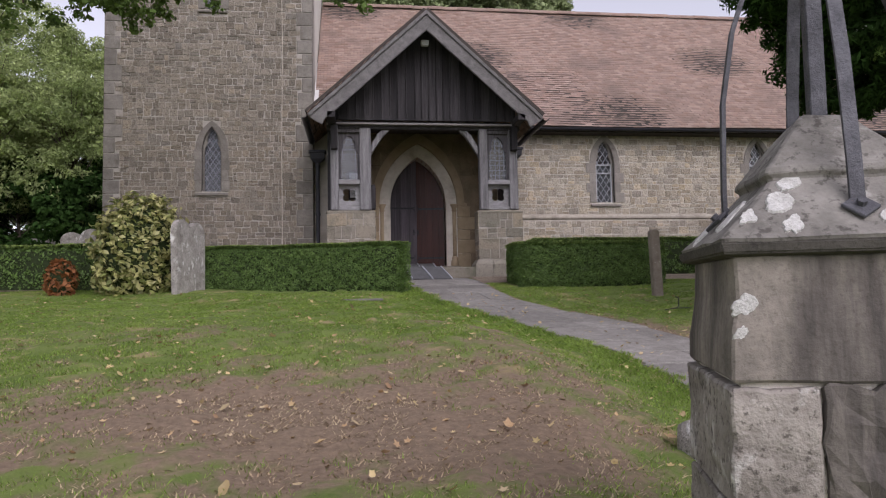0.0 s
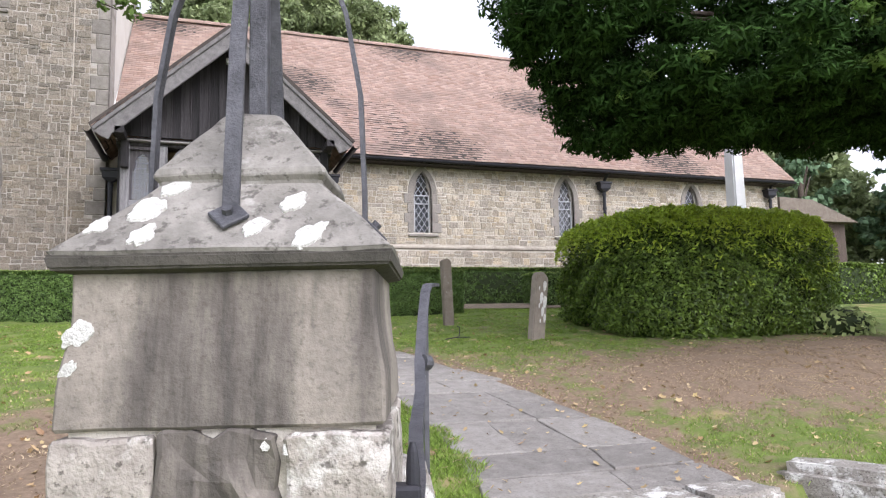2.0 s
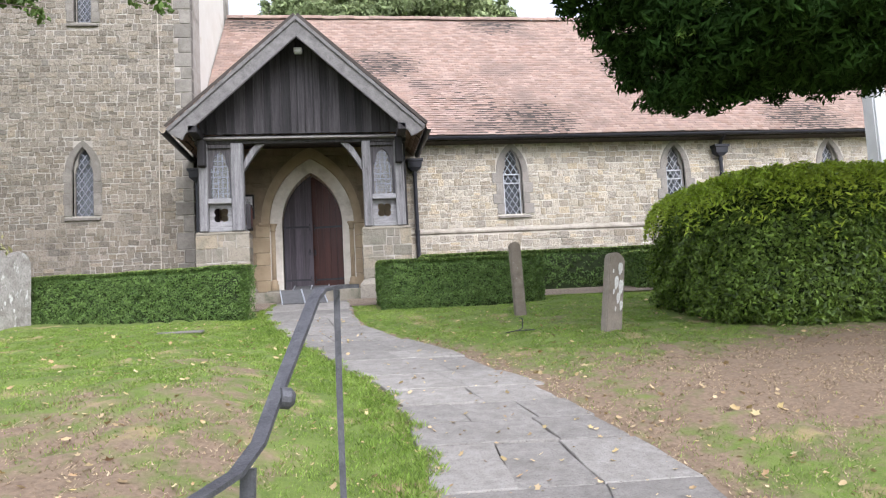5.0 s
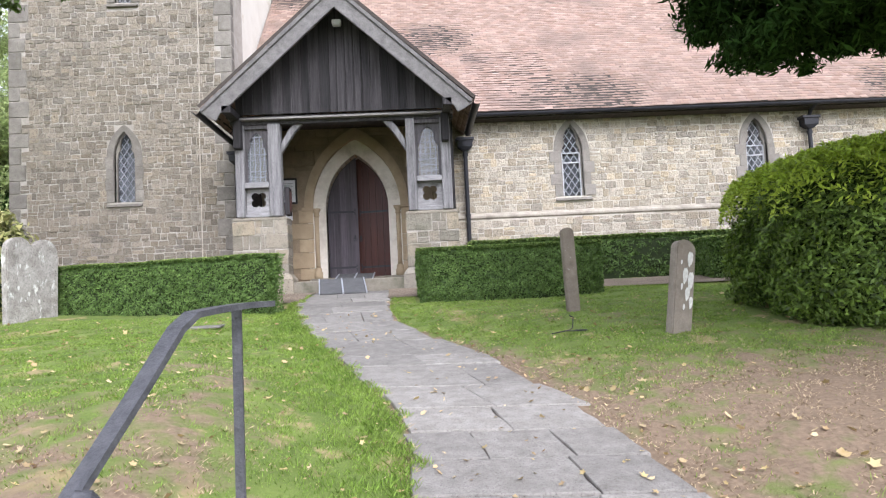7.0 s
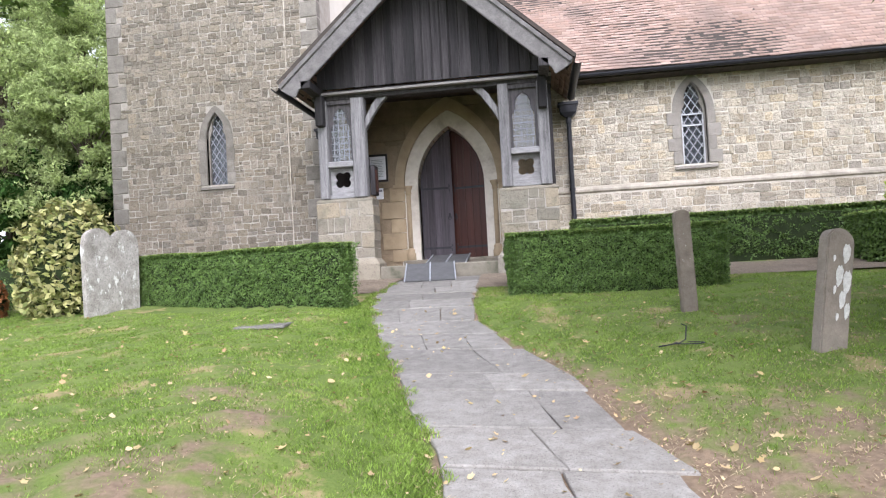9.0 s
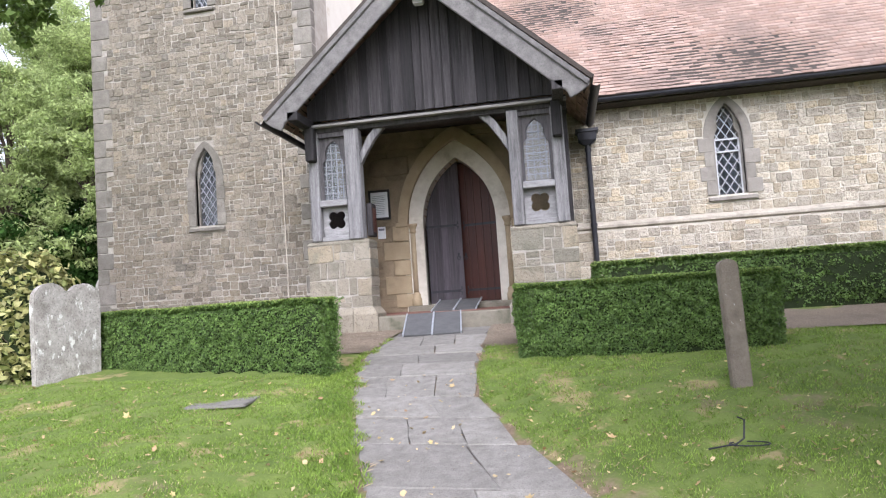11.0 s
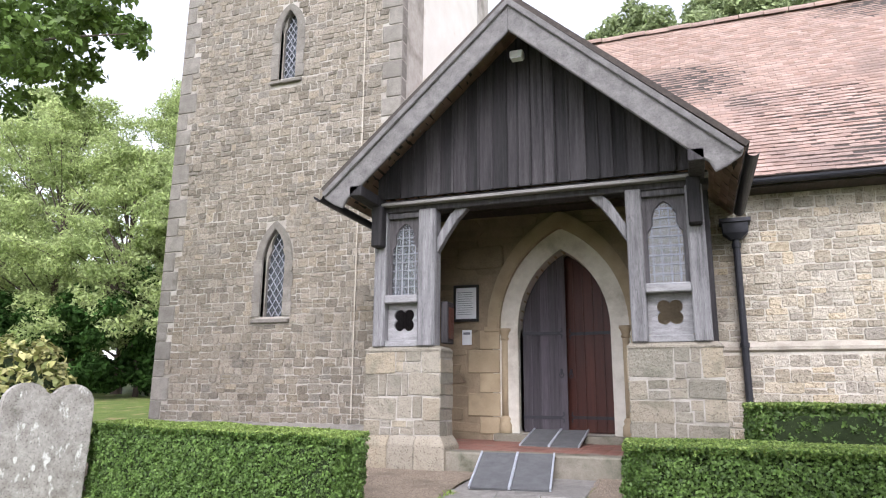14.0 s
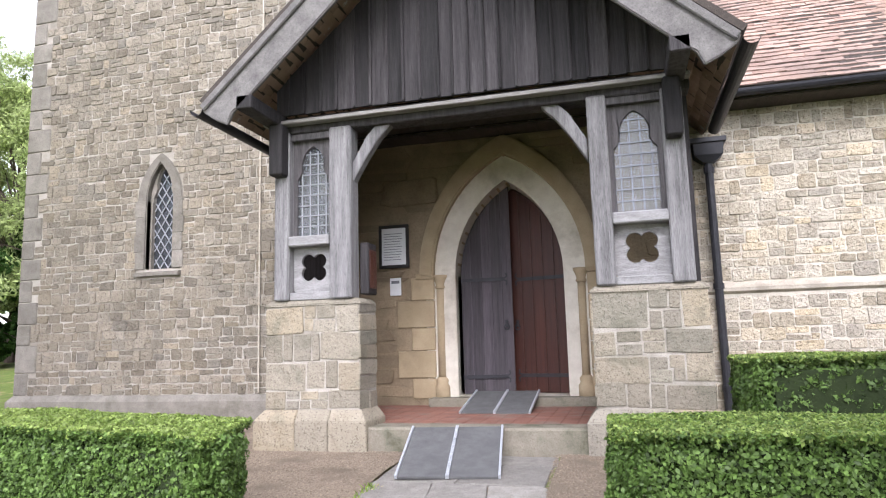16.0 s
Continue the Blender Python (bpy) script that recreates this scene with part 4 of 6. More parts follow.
POSTS = [(-1.94, -1.78, 0), (-1.35, -1.12, 1), (1.14, 1.31, 1), (1.77, 1.95, 0)]
for x0, x1, k in POSTS:
    Shape().box(x0, x1, -2.10, -1.90, PH + 0.015, 3.09, 0.014).part("post", M["oak_grey"], porch, "silvery weathered oak post")
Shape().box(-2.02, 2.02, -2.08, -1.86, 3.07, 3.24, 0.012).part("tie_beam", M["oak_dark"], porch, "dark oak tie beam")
Shape().box(-2.02, 2.02, -2.19, -2.085, 3.14, 3.18, 0.006).part("drip_board", M["oak_beam"], porch)
for sx in (-1, 1):
    k = [(sx * 1.13, 2.52), (sx * 1.13, 2.72), (sx * 0.98, 2.98), (sx * 0.84, 3.12), (sx * 0.68, 3.12), (sx * 0.86, 2.94), (sx * 1.0, 2.74)]
    Shape().prism(k, -2.03, -1.92).part("brace", M["oak_grey"], porch, "curved oak brace", bevel=0.008)
    Shape().box(sx * 1.86 - 0.07, sx * 1.86 + 0.07, -2.24, -2.06, 2.62, 3.14, 0.015).part("bracket", M["oak_dark"], porch)
# side lights and quatrefoil panels beside the posts
for x0, x1 in ((-1.78, -1.35), (1.31, 1.77)):
    xc, w = (x0 + x1) / 2, (x1 - x0) / 2
    Shape().box(x0, x1, -2.12, -1.90, 1.92, 2.02, 0.012).part("transom", M["oak_pale"], porch, "pale worn oak transom")
    Shape().box(x0, x1, -2.07, -1.90, PH + 0.015, PH + 0.09, 0.006).part("bottom_rail", M["oak_pale"], porch)
    Shape().box(x0, x1, -2.06, -1.90, 3.0, 3.068, 0.006).part("top_rail", M["oak_in_shade"], porch)
    head = cusped(xc, w * 0.80, 2.55, 2.95)
    rim = [(xc - w + (x1 - x0) * i / (len(head) - 1), 3.03) for i in range(len(head))]
    t = Shape().band(head, rim, -2.00, -1.95)
    for sx in (-1, 1):
        a, b = sorted((xc + sx * w * 0.8, xc + sx * w))
        t.box(a, b, -2.00, -1.95, 2.03, 2.55)
        t.add([(xc + sx * w * 0.8, -2.0, 2.55), (xc + sx * w, -2.0, 2.55), (xc + sx * w, -2.0, 3.03)], [(0, 1, 2)])
    t.part("tracery", M["oak_in_shade"], porch, "carved oak tracery head coloured dark as if shaded")
    pane = put("pane", mesh_of("pane", [(x0, -1.965, 2.03), (x1, -1.965, 2.03), (x1, -1.965, 2.97), (x0, -1.965, 2.97)], [(0, 1, 2, 3)], M["porch_glass"]), porch, "leaded glass with small square quarries")
    pane.visible_shadow = False
    c = Shape()
    for i in range(1, 5):
        c.box(x0 + (x1 - x0) * i / 5 - 0.005, x0 + (x1 - x0) * i / 5 + 0.005, -1.98, -1.968, 2.03, 2.9)
    for i in range(1, 9):
        c.box(x0 + 0.03, x1 - 0.03, -1.98, -1.968, 2.03 + 0.105 * i - 0.005, 2.03 + 0.105 * i + 0.005)
    c.part("lead_cames", M["dull_lead"], porch)
    # quatrefoil: a board cut by four round lobes
    zc, k = 1.72, 48
    hole = []
    for i in range(k):
        a = 2 * math.pi * i / k
        lobe = (a + math.pi / 4) % (math.pi / 2) - math.pi / 4
        r = 0.086 * math.cos(lobe) + math.sqrt(max(0.0, 0.072 ** 2 - (0.086 * math.sin(lobe)) ** 2))
        hole.append((xc + r * math.cos(a + math.pi / 4), zc + r * math.sin(a + math.pi / 4)))
    rim = []
    z0, z1 = PH + 0.09, 1.93
    for hx, hz in hole:
        dx, dz = hx - xc, hz - zc
        f = min(w / abs(dx) if dx else 9e9, ((z1 - zc) if dz > 0 else (zc - z0)) / abs(dz) if dz else 9e9)
        rim.append((xc + dx * f, zc + dz * f))
    q = Shape()
    q.band(hole + hole[:1], rim + rim[:1], -1.985, -1.945)
    q.part("quatrefoil_panel", M["oak_pale"], porch, "oak panel pierced by a quatrefoil")

# porch roof
EX, EZ, AZ, BY = 2.36, 3.24, 5.36, -2.70
slope = math.atan2(AZ - EZ, EX)
SL = math.hypot(AZ - EZ, EX)


def roof_line(sx, back, lift=0.0):
    """Porch roof slope: x along the eaves, y up to the ridge."""
    base = Matrix.Translation((sx * EX, 0, EZ + lift))
    up, along = Vector((-sx * math.cos(slope), 0, math.sin(slope))), Vector((0, -sx * 1.0, 0))
    nor = along.cross(up)
    r = Matrix((along, up, nor)).transposed().to_4x4()
    return base @ r


for sx in (-1, 1):
    rm = roof_line(sx, 0)
    a, b = sorted((sx * 2.70, -sx * 1.6))
    Shape().box(a, b, 0, SL, -0.06, 0.0).part("roof_deck", M["oak_shaded_underside"], porch, m=rm)
    sp = tile_rows(b - a, SL, 0.17, 0.105, a)
    edge = [t for t in sp if sx * t[0] > 1.6 and t[2] > 0.15][:150]
    es = set(edge)
    put("tile_field", tile_mesh("tile_field", sp, 0.105, M["porch_tile"], rm, 0.01, lambda t: t not in es), porch)["kind"] = "stuff"
    piece = tile_piece(0.166, 0.105, M["porch_tile"])
    for p, q, r in edge:
        put("roof_tile", piece, porch, m=rm @ pose(p, q + rng.uniform(-0.01, 0.01), 0, -rng.uniform(0, 7), rng.normal(), rng.normal()))
    # bargeboard with a shaped foot
    d = 0.30
    ux, uz = -sx * math.cos(slope), math.sin(slope)
    nx, nz = -sx * math.sin(slope), -math.cos(slope)
    foot, tip = (sx * (EX - 0.02), EZ - 0.04), (0.0, AZ - 0.03)
    inner_tip = (0.0, tip[1] - d / math.cos(slope))
    p0 = (foot[0] + nx * d, foot[1] + nz * d)
    line = [tip, foot, (foot[0] - sx * 0.02, foot[1] - 0.06), (foot[0] + nx * d * 0.55 - ux * -0.06, foot[1] + nz * d * 0.55 - 0.03), (p0[0] + ux * 0.10, p0[1] + uz * 0.10 - 0.05), (p0[0] + ux * 0.17, p0[1] + uz * 0.17 + 0.02), (p0[0] + ux * 0.26, p0[1] + uz * 0.26 - 0.0), inner_tip]
    Shape().prism(line, BY - 0.05, BY).part("bargeboard", M["barge_oak"], porch, "weathered grey bargeboard with shaped foot", bevel=0.01)
    mo = [tip, foot, (foot[0] + nx * 0.07, foot[1] + nz * 0.07), (0.0, tip[1] - 0.07 / math.cos(slope))]
    Shape().prism(mo, BY - 0.085, BY - 0.052).part("barge_moulding", M["barge_oak"], porch, bevel=0.008)
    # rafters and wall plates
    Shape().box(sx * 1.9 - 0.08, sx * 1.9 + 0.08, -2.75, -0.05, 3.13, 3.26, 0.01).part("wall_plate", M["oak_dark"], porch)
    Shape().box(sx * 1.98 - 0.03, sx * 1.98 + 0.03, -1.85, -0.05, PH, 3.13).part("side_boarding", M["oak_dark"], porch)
    gg = Shape()
    arc = [(sx * (EX + 0.06) + 0.065 * math.cos(a), EZ - 0.05 - 0.065 * math.sin(a)) for a in np.linspace(0, math.pi, 9)]
    gg.add([(x, y, z - (0.02 if y > -2 else 0)) for y in (-2.72, -0.42) for x, z in arc], [(k, k + 1, k + 10, k + 9) for k in range(8)])
    gg.part("gutter", M["iron_black"], porch, "dark half-round gutter")
# gable boards
x, i = -1.9, 0
while x < 1.9:
    w = 0.16 * rng.uniform(0.85, 1.2)
    xa, xb = x, min(x + w - 0.006, 1.9)
    top = lambda q: AZ - 0.14 - abs(q) * math.tan(slope)
    if xa < 0 < xb:
        out = [(xa, 3.245), (xb, 3.245), (xb, top(xb)), (0, top(0)), (xa, top(xa))]
    else:
        out = [(xa, 3.245), (xb, 3.245), (xb, max(3.25, top(xb))), (xa, max(3.25, top(xa)))]
    y = -2.13 - 0.012 * (i % 2)
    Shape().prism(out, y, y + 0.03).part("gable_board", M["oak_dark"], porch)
    if top(xb) > 3.4:
        Shape().box(xb - 0.012, xb + 0.012, -2.165, -2.13, 3.245, max(3.3, top(xb) - 0.02), 0.004).part("cover_strip", M["oak_dark"], porch)
    x, i = x + w, i + 1

# ceiling of the porch is the underside of its roof; floor, step and ramps
Shape().box(-1.0, 1.05, -2.12, -1.78, -0.2, 0.205, 0.018).part("step", M["step_stone"], porch, "worn stone step")
pf = tagged(Shape().box(-1.69, 1.70, -1.78, 0.0, -0.2, 0.17).part("porch_floor", M["step_stone"]), "porch floor bed under red quarry tiles", "floor", kind="structure")
tile = Shape().box(-0.074, 0.074, -0.074, 0.074, 0.0, 0.03, 0.004).mesh("quarry_tile", M["quarry_tile"])
for i in range(22):
    for j in range(12):
        put("quarry_tile", tile, pf, m=pose(-1.66 + 0.15 * (i + 0.5), -1.78 + 0.149 * (j + 0.5), 0.172 + rng.uniform(-0.001, 0.001)))
Shape().box(-0.95, 1.0, -0.2, 0.06, 0.17, 0.30, 0.012).part("door_step", M["step_stone"], porch, "worn threshold step")
Shape().box(-0.64, 0.70, 0.062, 0.8, 0.15, 0.298, 0.004).part("threshold", M["step_stone"], porch)


def ramp(x0, x1, y0, z0, y1, z1, label, turn=0.0):
    c = Vector(((x0 + x1) / 2, (y0 + y1) / 2, 0))
    r = thing("ramp", label, "ramp", Matrix.Translation(c) @ Matrix.Rotation(radians(turn), 4, "Z") @ Matrix.Translation(-c))
    run = Vector((0, y1 - y0, z1 - z0))
    n = Vector((0, -run.z, run.y)).normalized()
    mid = (x0 + x1) / 2
    for a, b in ((x0 + 0.02, mid - 0.014), (mid + 0.014, x1 - 0.02)):
        v = [(a, y0, z0 + 0.012), (b, y0, z0 + 0.012), (b, y1, z1 + 0.012), (a, y1, z1 + 0.012)]
        w = [Vector(p) - n * 0.018 for p in v]
        Shape().add(v + [tuple(p) for p in w], [(0, 1, 2, 3), (7, 6, 5, 4), (0, 4, 5, 1), (1, 5, 6, 2), (2, 6, 7, 3), (3, 7, 4, 0)]).part("panel", M["rubber"], r, "dark non-slip panel")
    for a in (x0 + 0.01, mid - 0.007, mid + 0.007, x1 - 0.01):
        Shape().strap([(a, y0 - 0.005, z0 + 0.012), (a, y1 + 0.005, z1 + 0.014)], 0.018 if a in (x0 + 0.01, x1 - 0.01) else 0.011, 0.028, (1, 0, 0)).part("rail", M["galvanised"], r, "bright metal edge")
    for k in range(6):
        t = (k + 0.5) / 6
        Shape().box(mid - 0.012, mid + 0.012, -0.03, 0.03, 0.0, 0.016, 0.003).part("hinge", M["galvanised"], r, m=Matrix.Translation(Vector((0, y0, z0 + 0.012)) + run * t))
    return r


ramp(-0.45, 0.35, -2.99, -0.05, -2.17, 0.21, "folding wheelchair ramp with dark panels leading up the porch step", 8)
ramp(-0.40, 0.36, -0.95, 0.20, -0.08, 0.36, "small dark folding ramp leaning on the door step")

# arched doorway
xc, w, sill, spring, apex = DOOR
dress = thing("doorway", "pointed cream stone doorway with moulded arch and slender shafts", "doorway", kind="structure")
for k, (wi, wo, ai, ao, y0, y1, zb) in enumerate(((0.0, 0.13, 0.0, 0.15, 0.10, 0.34, sill), (0.13, 0.26, 0.15, 0.31, 0.02, 0.3, spring - 0.02), (0.26, 0.44, 0.31, 0.56, -0.10, 0.2, spring - 0.02))):
    a, b = pointed(xc, w + wi, spring, apex + ai, 14), pointed(xc, w + wo, spring, apex + ao, 14)
    Shape().band([(xc - w - wi, zb)] + a + [(xc + w + wi, zb)], [(xc - w - wo, zb)] + b + [(xc + w + wo, zb)], y0, y1).part("arch_order", M["cream_stone"], dress, "moulded cream stone arch", bevel=0.025)
for sx in (-1, 1):
    cx = xc + sx * (w + 0.20)
    a, b = sorted((xc + sx * (w + 0.13), xc + sx * (w + 0.40)))
    Shape().box(a, b, 0.06, 0.3, sill - 0.1, spring - 0.02).part("jamb", M["cream_stone"], dress)
    i, z = 0, 0.28
    while z < spring - 0.1:
        h = min(rng.uniform(0.24, 0.34), spring - 0.02 - z)
        o = (0.30, 0.48)[i % 2]
        a, b = sorted((xc + sx * (w + 0.27), xc + sx * (w + 0.27 + o)))
        Shape().box(a, b, -0.035, 0.1, z + 0.004, z + h - 0.004, 0.008).part("jamb_block", M["cream_stone"], dress)
        z, i = z + h, i + 1
    Shape().tube([(cx, 0.02, 0.54), (cx, 0.02, spring - 0.16)], 0.052, 14).part("shaft", M["cream_stone"], dress, smooth=True)
    cap = Shape().tube([(cx, 0.02, spring - 0.17), (cx, 0.02, spring - 0.15), (cx, 0.02, spring - 0.12), (cx, 0.02, spring - 0.06), (cx, 0.02, spring - 0.03), (cx, 0.02, spring)], [0.056, 0.07, 0.056, 0.075, 0.095, 0.095], 14)
    cap.part("capital", M["cream_stone"], dress, smooth=True)
    Shape().tube([(cx, 0.02, 0.25), (cx, 0.02, 0.42), (cx, 0.02, 0.46), (cx, 0.02, 0.50), (cx, 0.02, 0.54)], [0.10, 0.10, 0.075, 0.085, 0.055], 14).part("base", M["cream_stone"], dress, smooth=True)
    a, b = sorted((xc + sx * (w + 0.26), xc + sx * (w + 0.5)))
    Shape().box(a, b, -0.06, 0.08, spring - 0.05, spring + 0.03, 0.012).part("impost", M["cream_stone"], dress)


def door_leaf(name, x0, x1, hinge_left, mat, label, y, turn, flat=None):
    """A boarded leaf filling half of the arch, with strap hinges; it turns on its outer edge."""
    d = thing(name, label, "door", kind="structure")
    hx = x0 if hinge_left else x1
    d.matrix_basis = Matrix.Translation((hx, y, 0)) @ Matrix.Rotation(radians(turn), 4, "Z") @ Matrix.Translation((-hx, 0, 0))
    arch = pointed(xc, w - 0.005, spring, apex - 0.005, 24)
    zt = lambda x: float(np.interp(x, [p[0] for p in arch], [p[1] for p in arch]))
    if flat:
        zt = lambda x: flat
    n = 5
    for i in range(n):
        a, b = x0 + (x1 - x0) * i / n + 0.004, x0 + (x1 - x0) * (i + 1) / n - 0.004
        top = [(q, zt(q)) for q in np.linspace(b, a, 4)]
        Shape().prism([(a, sill + 0.01), (b, sill + 0.01)] + top, 0, 0.05).part("board", mat, d, bevel=0.004)
        if i:
            Shape().box(a - 0.012, a + 0.006, -0.012, 0.0, sill + 0.01, zt(a) - 0.02, 0.003).part("cover_strip", mat, d)
    for z in (sill + 0.22, spring - 0.06):
        l = (x1 - x0) * 0.86
        s0, s1 = (x0, x0 + l) if hinge_left else (x1, x1 - l)
        sg = 1 if hinge_left else -1
        st = Shape().strap([(s0, -0.018, z), (s1, -0.018, z)], 0.044, 0.010, (0, 0, 1))
        for e in (-1, 1):
            st.strap([(s1 - sg * 0.02, -0.018, z), (s1 + sg * 0.03, -0.018, z + e * 0.03), (s1 + sg * 0.02, -0.018, z + e * 0.075)], 0.022, 0.010, (0, 0, 1))
        st.part("strap_hinge", M["iron_black"], d, "black iron strap hinge")
    hx2 = x1 - 0.08 if hinge_left else x0 + 0.08
    ring = [(hx2 + 0.03 * math.sin(a), -0.03, sill + 0.82 + 0.035 * math.cos(a)) for a in np.linspace(0, 2 * math.pi, 17)]
    Shape().tube(ring, 0.008, 8, False).box(hx2 - 0.018, hx2 + 0.018, -0.03, -0.01, sill + 0.82, sill + 0.91, 0.005).part("ring_handle", M["iron_black"], d, "black iron ring handle")
    return d


door_leaf("door_1", xc - w + 0.005, xc - 0.01, True, M["door_grey"], "grey weathered plank door leaf standing slightly ajar", 0.27, 4)
door_leaf("door_2", xc - 0.07, xc + w - 0.005, False, M["door_brown"], "dark red-brown boarded door leaf standing in shadow", 0.34, -12)

# dark box added behind the door to keep the opening unlit
blocker = Shape()
blocker.box(-1.3, 1.35, 2.0, 2.06, 0.3, 3.3).box(-1.36, -1.3, 0.76, 2.06, 0.3, 3.3).box(1.35, 1.41, 0.76, 2.06, 0.3, 3.3).box(-1.36, 1.41, 0.76, 2.06, 3.3, 3.36)
blocker.part("lobby", M["inside_dark"], nave, "added dark box that keeps light out behind the door")

# porch back wall in coursed ashlar, notices
s = Shape()
HOOD = pointed(xc, w + 0.44, spring, apex + 0.56, 14)


def outside_arch(a, b, c, d):
    top = max(float(np.interp(q, [p[0] for p in HOOD], [p[1] for p in HOOD], left=-1, right=-1)) for q in np.linspace(a, b, 5))
    return c > top and d < AZ - abs(a + b) / 2 * 0.9 - 0.1


back = Shape()
pierced_wall(back, -1.95, 1.95, 0.2, 3.62, -0.009, -0.001, [(xc, w + 0.38, 0.2, spring, apex + 0.46)])
back.part("porch_back_wall", M["porch_wall"], nave, "brown stone wall inside the porch")
blocks = courses(-1.95, 1.95, 0.2, 5.0, 0.24, 0.5, keep=outside_arch, gap=0.008)
lay(blocks, unit_stones(M["porch_wall"], 6, 0.03), nave, 0.018, 0.0)
nb = thing("notice_board", "black-framed printed notice hanging on the porch wall", "notice board")
Shape().box(-1.58, -1.235, -0.05, -0.03, 1.92, 2.42).part("sheet", M["paper"], nb, "white printed sheet")
fr = Shape()
for a, b, c, d in ((-1.605, -1.21, 2.405, 2.445), (-1.605, -1.21, 1.895, 1.935), (-1.605, -1.57, 1.935, 2.405), (-1.245, -1.21, 1.935, 2.405)):
    fr.box(a, b, -0.07, -0.03, c, d, 0.004)
fr.part("frame", M["frame_black"], nb, "black wooden frame")
for i in range(11):
    Shape().box(-1.54, -1.28 - 0.05 * rng.random(), -0.0535, -0.0505, 2.33 - 0.033 * i, 2.337 - 0.033 * i).part("text_line", M["ink"], nb)
no = thing("paper_notice", "small white paper notice with a blue heading", "notice")
Shape().box(-1.47, -1.325, -0.045, -0.03, 1.55, 1.77, 0.002).part("sheet", M["paper"], no)
Shape().box(-1.45, -1.345, -0.0485, -0.0455, 1.70, 1.735).part("heading", M["ink"], no)
box_ = thing("wall_box", "dark wooden leaflet box behind the porch post", "box")
Shape().box(-1.12, -1.03, -1.89, -1.66, 1.44, 1.95, 0.01).part("case", M["oak_dark"], box_)
Shape().box(-1.03, -1.02, -1.86, -1.69, 1.50, 1.88, 0.003).part("front_panel", M["door_brown"], box_)
lamp = thing("flood_lamp", "small grey floodlight under the gable peak", "lamp")
Shape().box(-0.08, 0.08, -2.42, -2.30, 4.76, 4.85, 0.012).part("housing", M["lamp_grey"], lamp)
Shape().box(-0.02, 0.02, -2.32, -2.14, 4.85, 4.88, 0.004).part("arm", M["frame_black"], lamp)
Shape().box(-0.065, 0.065, -2.425, -2.32, 4.745, 4.758, 0.002).part("lens", M["paper"], lamp)

# wall stones
lay(courses(TX0 + 0.02, TX1 - 0.02, 0.38, 9.6, 0.118, 0.15, TH_HOLES + QUOIN_HOLES, gap=0.011), STONE_T, tower, 0.010, TY, near=lambda x, z: x > -5.6 and z < 2.6)
lay(courses(2.06, NX1, 1.53, EAVE - 0.02, 0.128, 0.165, NH, gap=0.011), STONE_N, nave, 0.010, 0.0, near=lambda x, z: x < 6.2)
lay(courses(2.06, NX1, 0.0, 1.38, 0.13, 0.18, gap=0.011), STONE_N, nave, 0.010, -0.06, near=lambda x, z: x < 5 and z > 0.5, most=100)


# ---- paving ----
def gz(x, y):
    return float(ground(x, y))


def blob(bm_subdiv, sx, sy, sz, seed, rough=0.12):
    """An uneven boulder."""
    bm = bmesh.new()
    bmesh.ops.create_icosphere(bm, subdivisions=bm_subdiv, radius=1.0)
    for v in bm.verts:
        p = v.co.normalized()
        k = 1 + rough * noise.noise(p * 1.7 + Vector((seed, 0, 0))) + rough * 0.5 * noise.noise(p * 4 + Vector((0, seed, 0)))
        q = Vector([math.copysign(abs(c) ** 0.6, c) for c in p]) * k
        v.co = (q.x * sx, q.y * sy, q.z * sz)
    return bm


def worn_block(lx, ly, lz, seed, rough=0.02, bevel=0.03):
    """A long block with worn edges and an uneven skin, centred in plan, standing on z = 0."""
    bm = bmesh.new()
    bmesh.ops.create_cube(bm, size=1.0)
    for v in bm.verts:
        v.co = (v.co.x * lx, v.co.y * ly, (v.co.z + 0.5) * lz)
    bmesh.ops.bevel(bm, geom=bm.edges[:], offset=bevel, segments=2, affect="EDGES")
    bmesh.ops.subdivide_edges(bm, edges=[e for e in bm.edges if e.calc_length() > 0.12], cuts=5, use_grid_fill=True)
    for v in bm.verts:
        o = noise.noise_vector(v.co * 6 + Vector((seed, seed, 0)))
        v.co += o * rough
    s = Shape()
    s.take(bm)
    return s


def lichen_patches(parent, spots, mat, way=None, long=1.25):
    """Crusty pale growth: thin uneven discs lying on a face. spots: (place, normal, radius)."""
    for i, (p, nrm, r) in enumerate(spots):
        nrm = Vector(nrm).normalized()
        a = (Vector(way) - nrm * nrm.dot(Vector(way))).normalized() if way is not None else nrm.orthogonal().normalized()
        b = nrm.cross(a)
        k = 40
        ring = []
        for j in range(k):
            c_, s_ = math.cos(2 * math.pi * j / k), math.sin(2 * math.pi * j / k)
            ring.append(r * (0.95 + 0.45 * noise.noise(Vector((c_ * 1.3 + i * 3.1, s_ * 1.3, i * 1.7))) + 0.22 * noise.noise(Vector((c_ * 4 + i, s_ * 4, i * 2.9)))))
        mid = [Vector(p) + nrm * 0.003 + (a * math.cos(2 * math.pi * j / k) * long + b * math.sin(2 * math.pi * j / k) * 0.8) * ring[j] * 0.9 for j in range(k)]
        low = [Vector(p) - nrm * 0.003 + (a * math.cos(2 * math.pi * j / k) * long + b * math.sin(2 * math.pi * j / k) * 0.8) * ring[j] for j in range(k)]
        Shape().add([q[:] for q in mid + low], [tuple(range(k))] + [(j, (j + 1) % k, k + (j + 1) % k, k + j) for j in range(k)]).part("lichen", mat, parent, "crusty white lichen")


footpath = thing("footpath", "curving path of worn grey flagstones with grassy joints", "path", kind="structure")


def build_flags():
